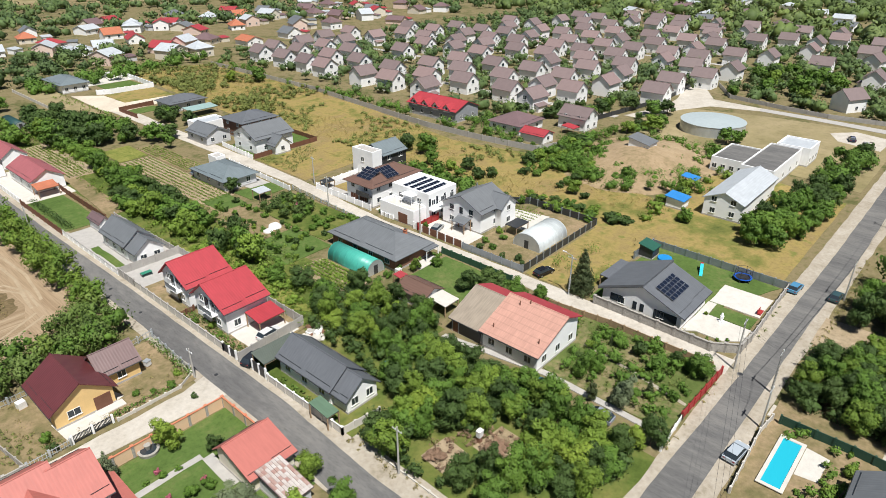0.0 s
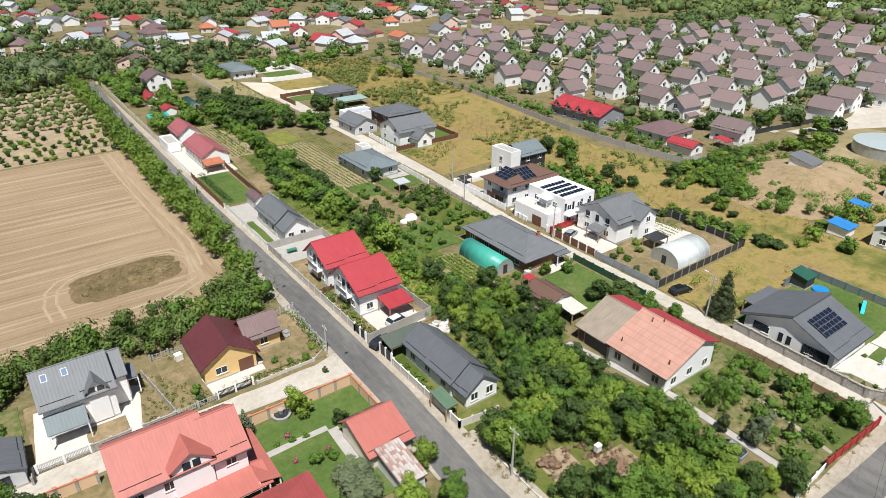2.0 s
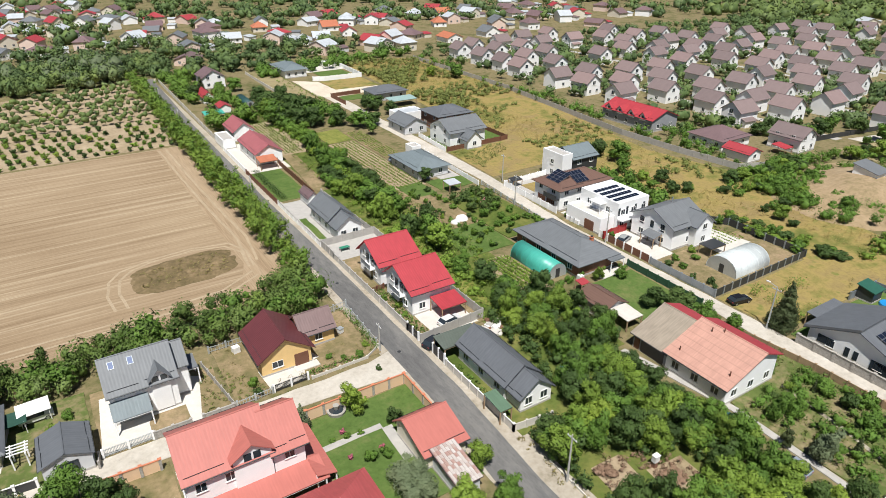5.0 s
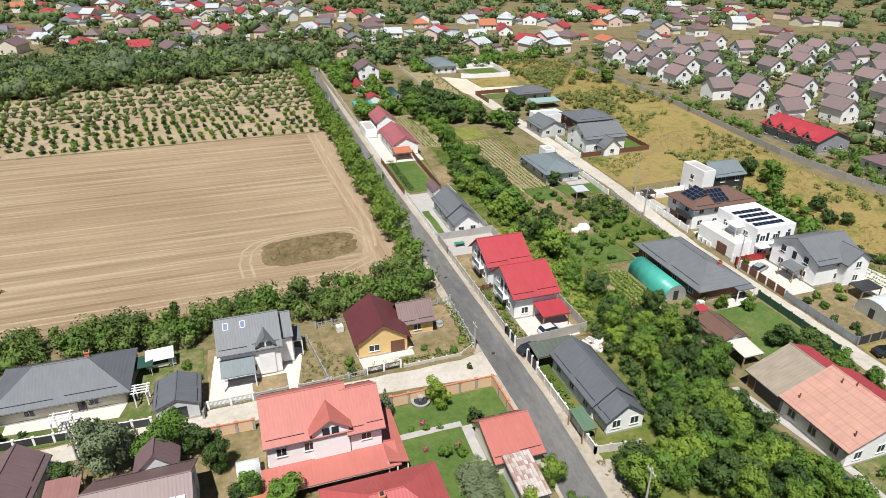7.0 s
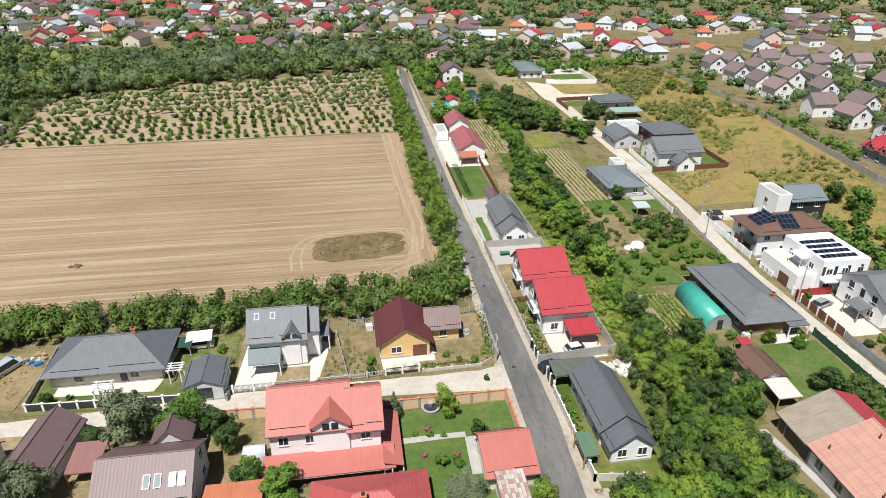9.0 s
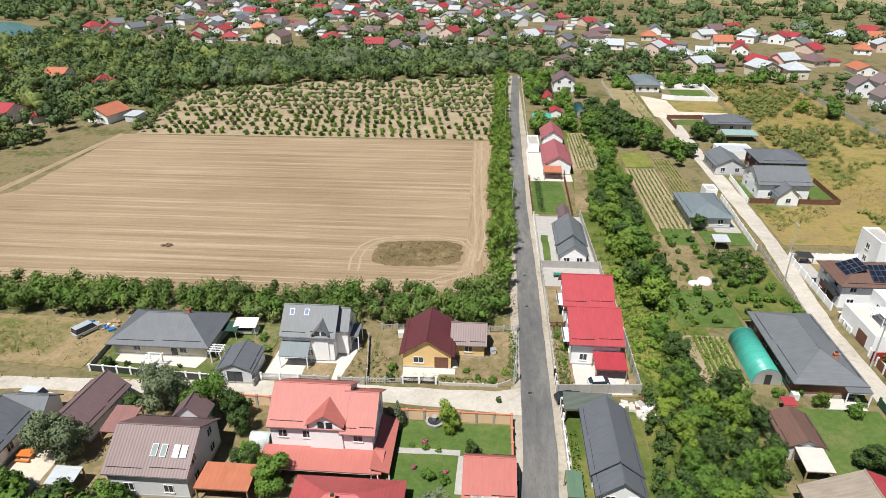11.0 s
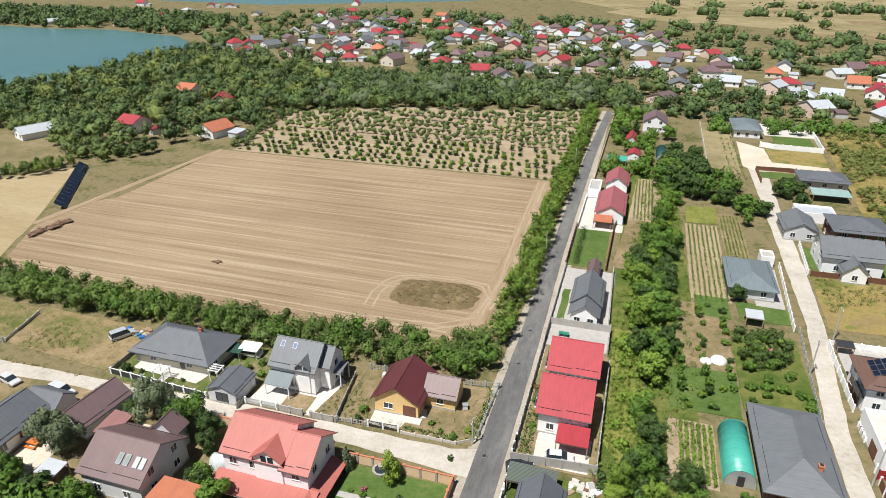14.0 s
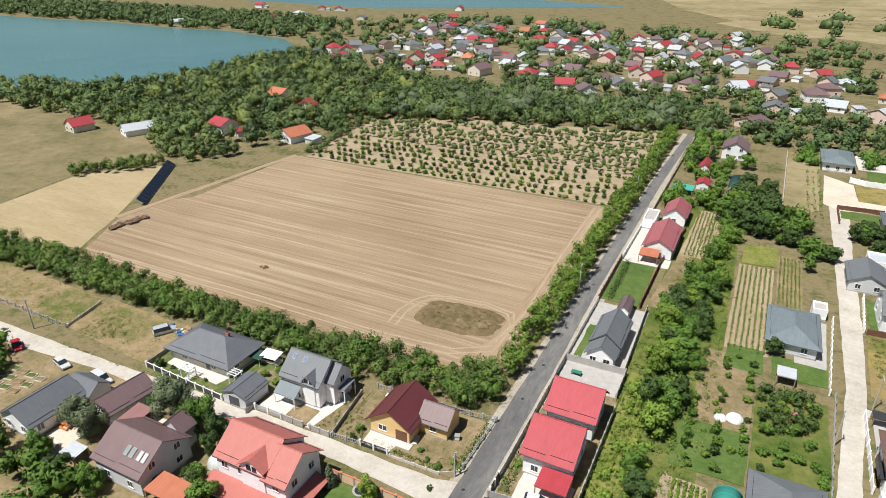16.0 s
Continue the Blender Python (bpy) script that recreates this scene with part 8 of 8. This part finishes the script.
far_wood("meadow_scrub", [(120, 100), (148, 100), (150, 190), (126, 195), (120, 160)], 3.2, (0.4, 1.5), SCRUBLEAF, 43, "patches of green scrub on the meadow", 30, 0.30, lumps=3, thin=0.02, fat=0.5, category="weeds")
far_wood("plot_weeds", [(94, 132), (112, 132), (112, 155), (95, 155)], 1.7, (0.3, 1.0), SCRUBLEAF, 44, "green weeds on an empty plot", 15, 0.26, lumps=3, fat=0.7, category="weeds", core=0, thin=-0.05)
far_wood("scrub_weeds", [(51, 60), (66, 60), (67, 130), (66, 190), (58, 235), (51, 130)], 2.4, (0.4, 1.2), LEAF2, 45, "weeds between the scrub trees", 18, 0.3, lumps=3, fat=0.7, category="weeds", core=0)
far_wood("lot_weeds", [(-110, 79), (-40, 78), (-38, 89), (-110, 91)], 3.2, (0.3, 0.8), WEEDS, 46, "dry weeds on the vacant lots", 8, 0.3, lumps=2, fat=0.8, category="weeds", core=0)
far_wood("heap_weeds", [(4, 116.4), (19.6, 117), (20.4, 125), (14, 126), (4.4, 123.6)], 1.2, (0.3, 0.8), WEEDS, 47, "dry weeds on the heap", 12, 0.22, avoid=False, lumps=2, fat=0.7, category="weeds", core=0)
grow([(120.4, 80), (125, 84), (127.5, 71), (125, 55), (119.8, 57), (120.6, 68)], 3.6, (1.6, 3.2), (3.4, 5.0), ("bush",), [LEAF, LEAF2, LEAFDARK], 1, 71, "green shrub at the edge of the meadow", group="meadow shrubs")
grow([(142, 95), (150, 98), (177, 96), (172, 90), (153, 84), (147, 71), (140, 74)], 4.6, (2.2, 4.2), (4.0, 6.0), ("bush", "round"), [LEAF, LEAF2, LEAFDARK], 1, 74, "dense green shrub beside the mound", group="meadow shrubs")
grow([(176, 128), (198, 136), (206, 112), (226, 108), (214, 98), (196, 100), (190, 112)], 8.0, (4, 6.5), (5.5, 8), ("round",), [LEAF, LEAFDARK], 1, 75, "leafy garden tree between estate houses", group="estate trees")
far_wood("meadow_shrubs", [(140, 78), (152, 92), (150, 98), (176, 96), (186, 88), (176, 90), (158, 90), (146, 74), (150, 58), (158, 50), (150, 50), (140, 62)], 4.2, (1.6, 3.8), LEAF, 72, "dense shrubs around the mound", 120, 0.36, fat=0.7, category="shrubs")
far_wood("meadow_shrubs", [(130, 46), (170, 46), (166, 52), (140, 56), (126, 54)], 5.0, (1.0, 2.4), LEAF2, 73, "shrubs along the fence of the kiosks", 60, 0.4, fat=0.6, category="shrubs")
far_wood("plot_weeds", [(90.6, 47), (117.4, 47), (119, 59), (91, 58.6)], 1.7, (0.3, 0.9), WEEDS, 91, "tall dry weeds on a vacant plot", 9, 0.22, lumps=2, fat=0.7, category="weeds", core=0, thin=-0.05)
far_wood("plot_weeds", [(92, 47), (104, 47), (112, 58.6), (94, 58.6)], 4.4, (0.5, 1.4), LEAF2, 92, "green weeds on a vacant plot", 60, 0.26, fat=0.5, category="weeds", core=0)
# tall trees in the estate gardens and beside the tank
for x, y, h, w, mat in ((270, 71, 7.5, 8.5, LEAF), (279, 61, 8.5, 9.5, LEAF), (286, 73, 8.0, 9.0, LEAF2), (294, 60, 9.0, 10.0, LEAF), (268, 57, 5.5, 7.0, LEAF2), (288, 49, 8.5, 9.0, LEAF), (262, 81, 4.5, 6.0, LEAF),
                        (305, 78, 7.5, 8.0, LEAF), (197, 83, 5.5, 8.5, LEAF2), (203, 82.5, 4.5, 5.0, LEAF), (189, 88, 4.0, 6.5, LEAF2)):
    tree(x, y, h, w, "round", mat, 1, "tall leafy tree in an estate garden" if x > 240 else "leafy tree beside the water tank", "tree", "estate trees")
far_wood("lot_weeds", [(-63, 81), (-58.5, 85.4), (-51, 83.4), (-49, 80), (-54, 77.2), (-60, 78.2)], 1.3, (0.15, 0.45), SCRUBLEAF, 96, "low green weeds on the vacant lot", 14, 0.24, lumps=2, fat=0.9, category="weeds", core=0, thin=-0.2)
# trees across the second road
grow([(83.4, 6), (86, 10.4), (95, 10.8), (101.5, 9), (103, 2), (99, -9), (84, -9), (82.4, -1)], 3.2, (3.8, 5.4), (4.2, 6.0), ("round",), [LEAF, LEAF, LEAF2, LEAFDARK], 0, 51, group="trees across the road")
grow([(110.6, 9.4), (121, 10.4), (122, -9), (112, -9), (110, 2)], 3.8, (5.0, 7.6), (5.0, 7.0), ("round",), [LEAF, LEAFDARK, LEAFDARK], 0, 78, group="trees across the road")
far_wood("roadside_wood", [(118, -4), (300, -20), (300, 7), (124, 8.6)], 6.5, (5, 8), LEAF, 52, "dense trees across the road", 150, 0.6, fat=0.72)
grow([(136, 21.5), (176, 21), (178, 30), (140, 34), (128, 30)], 4.2, (4.5, 7.0), (4.6, 6.6), ("round",), [LEAF, LEAFDARK, LEAF], 1, 53, group="trees beside the hall")
far_wood("hall_trees", [(176, 21), (206, 21), (206, 31), (178, 31)], 5.5, (4, 6.5), LEAF, 54, "trees beside the works building", 150, 0.6, fat=0.72)
far_wood("garden_trees", [(108, 90), (121, 90), (121, 117), (109, 117)], 4.6, (2.5, 4.6), LEAF, 55, "trees behind the white houses", 150, 0.6, fat=0.72)
far_wood("garden_trees", [(76, 195), (83, 192), (83.5, 168), (89, 168), (89.5, 232), (76, 222)], 4.6, (3.5, 6.2), LEAF, 56, "garden trees beside the lane", 150, 0.6, fat=0.72)
grow([(92.4, 200), (101.6, 202), (102, 219), (92.6, 219)], 4.4, (4.0, 6.0), (4.6, 6.6), ("round",), [LEAF, LEAFDARK, LEAFDARK], 1, 76, "dense dark garden tree beside the lane", group="lane trees")
grow([(60.5, 201), (74.6, 201), (74.4, 240), (62, 243)], 5.2, (6.0, 8.6), (7.0, 9.5), ("round",), [LEAFDARK, LEAFDARK, LEAF], 1, 77, "tall dark tree at the end of the gardens", group="dark trees")
far_wood("garden_trees", [(40.5, 211), (58, 211), (58, 300), (42, 305)], 5.5, (2.5, 5.5), LEAF, 57, "garden trees behind the road", 150, 0.6, fat=0.72)
far_wood("garden_trees", [(80, 282), (165, 298), (165, 306), (84, 300)], 5.5, (3, 5.5), LEAF, 58, "trees behind the white compound", 150, 0.6, fat=0.72)
far_wood("garden_trees", [(-100, 46), (-46, 44), (-30, 40), (-6, 40), (-2, 47), (-22, 50), (-46, 52), (-60, 66), (-100, 64)], 5.0, (3.5, 6), LEAF, 59, "trees behind the southern gardens", 150, 0.6, fat=0.72)
for x, y, h, w in ((137, 33, 5, 5.4), (214, 92, 6, 8), (219, 88, 5.5, 7), (206, 69.5, 0, 0), (198.5, 60, 5, 6.4), (201, 57, 4.6, 5), (184, 58, 4, 5), (160.7, 82, 4, 5.5), (147, 83.5, 4.4, 5), (198, 27, 6, 6), (205, 25, 6.5, 6), (295, 82, 7, 9), (302, 78, 7.5, 9), (311, 73, 7, 10), (299, 54, 7.5, 10), (292, 60, 6, 8), (318, 62, 6, 8), (284, 72, 5, 7)):
    if h:
        tree(x, y, h, w, "round", rng.choice((LEAF, LEAFDARK)), 1)
# woods
far_wood("pasture_hedge", [(-162, 146), (-155, 144), (-135, 167), (-137, 173), (-144, 172)], 2.7, (2.6, 5.0), HEDGELEAF, 95, "scrubby hedge between field and pasture", 110, 0.42, fat=0.9, category="hedge")
far_wood("far_wood", [(-112, 264), (-60, 281), (31, 308), (50, 320), (40, 350), (-110, 350)], 7.0, (4, 7.5), FARLEAF, 21, "dense woodland beyond the orchard", 100, 0.7, fat=0.72)
far_wood("far_wood", [(-112, 266), (-60, 284), (31, 310), (50, 320), (40, 350), (-110, 350)], 7.4, (4, 8.5), FARDARK, 81, "darker trees of the woodland", 90, 0.75, fat=0.7)
far_wood("far_wood", [(-112, 270), (-60, 290), (31, 314), (40, 350), (-110, 350)], 19, (5, 8), LEAFGREY, 82, "grey-green trees of the woodland", 90, 0.85, fat=0.5)
far_wood("orchard_hedge", [(-99, 204), (-93, 204), (-103, 266), (-113, 268)], 3.2, (1.8, 4.0), FARLEAF, 83, "scrubby hedge beside the orchard", 60, 0.45, fat=0.8, category="hedge")
far_wood("far_wood", [(-112, 205), (-105, 270), (-110, 350), (-268, 420), (-270, 378), (-264, 295), (-280, 245), (-300, 222), (-160, 200)], 7.2, (3.5, 9.5), FARDARK, 22, "dense dark woodland by the lake", 84, 0.8, fat=0.72)
far_wood("far_wood", [(-110, 230), (-105, 270), (-110, 350), (-256, 400), (-256, 300), (-250, 240), (-160, 205)], 15.0, (6, 11), FARLEAF2, 33, "lighter trees in the woodland by the lake", 110, 0.85, fat=0.5)
far_wood("far_wood", [(-330, 205), (-160, 196), (-150, 210), (-268, 255), (-420, 228)], 7, (4, 7), FARLEAF, 34, "trees along the lake shore", 80, 0.8, fat=0.7)
far_wood("far_wood", [(-150, 178), (-134, 173), (-118, 194), (-150, 200), (-166, 190)], 5, (3.5, 6), FARLEAF, 23, "hedge at the edge of the fields", 80, 0.65, fat=0.75)
far_wood("far_wood", [(42, 296), (90, 304), (165, 306), (165, 330), (90, 420), (-60, 420), (-110, 352), (40, 352)], 9.0, (3, 7.5), FARDARK, 24, "trees between far gardens", 60, 0.9, fat=0.6, thin=-0.12)
far_wood("far_wood", [(-268, 400), (-110, 352), (-60, 420), (120, 430), (420, 330), (700, 420), (300, 640), (-160, 720), (-320, 700), (-330, 490), (-276, 432)], 15.5, (3, 7.5), FARDARK, 25, "trees scattered through the far village", 34, 1.3, fat=0.5, thin=-0.05)
far_wood("far_wood", [(168, 118), (262, 92), (256, 20), (440, 20), (470, 300), (168, 305)], 8.2, (2.2, 5.4), FARDARK, 26, "garden trees between the estate houses", 44, 0.7, fat=0.55)
far_wood("far_wood", [(420, 60), (900, -100), (900, 420), (420, 330)], 20.0, (4, 7), FARLEAF, 27, "far trees behind the estate", 36, 1.7, fat=0.55)
far_wood("far_wood", [(-1000, 560), (-760, 490), (-660, 492), (-580, 500), (-480, 494), (-420, 505), (-335, 482), (-330, 600), (-500, 640), (-1000, 640)], 11.0, (4, 8), FARDARK, 28, "trees on the far shore of the lake", 34, 1.7, fat=0.6)
far_wood("far_wood", [(40, 760), (260, 580), (480, 500), (900, 420), (1300, 900), (400, 900), (0, 1000)], 34.0, (4, 8), FARDARK, 29, "far lines of trees on the dry land", 40, 2.2, fat=0.4, thin=0.18)
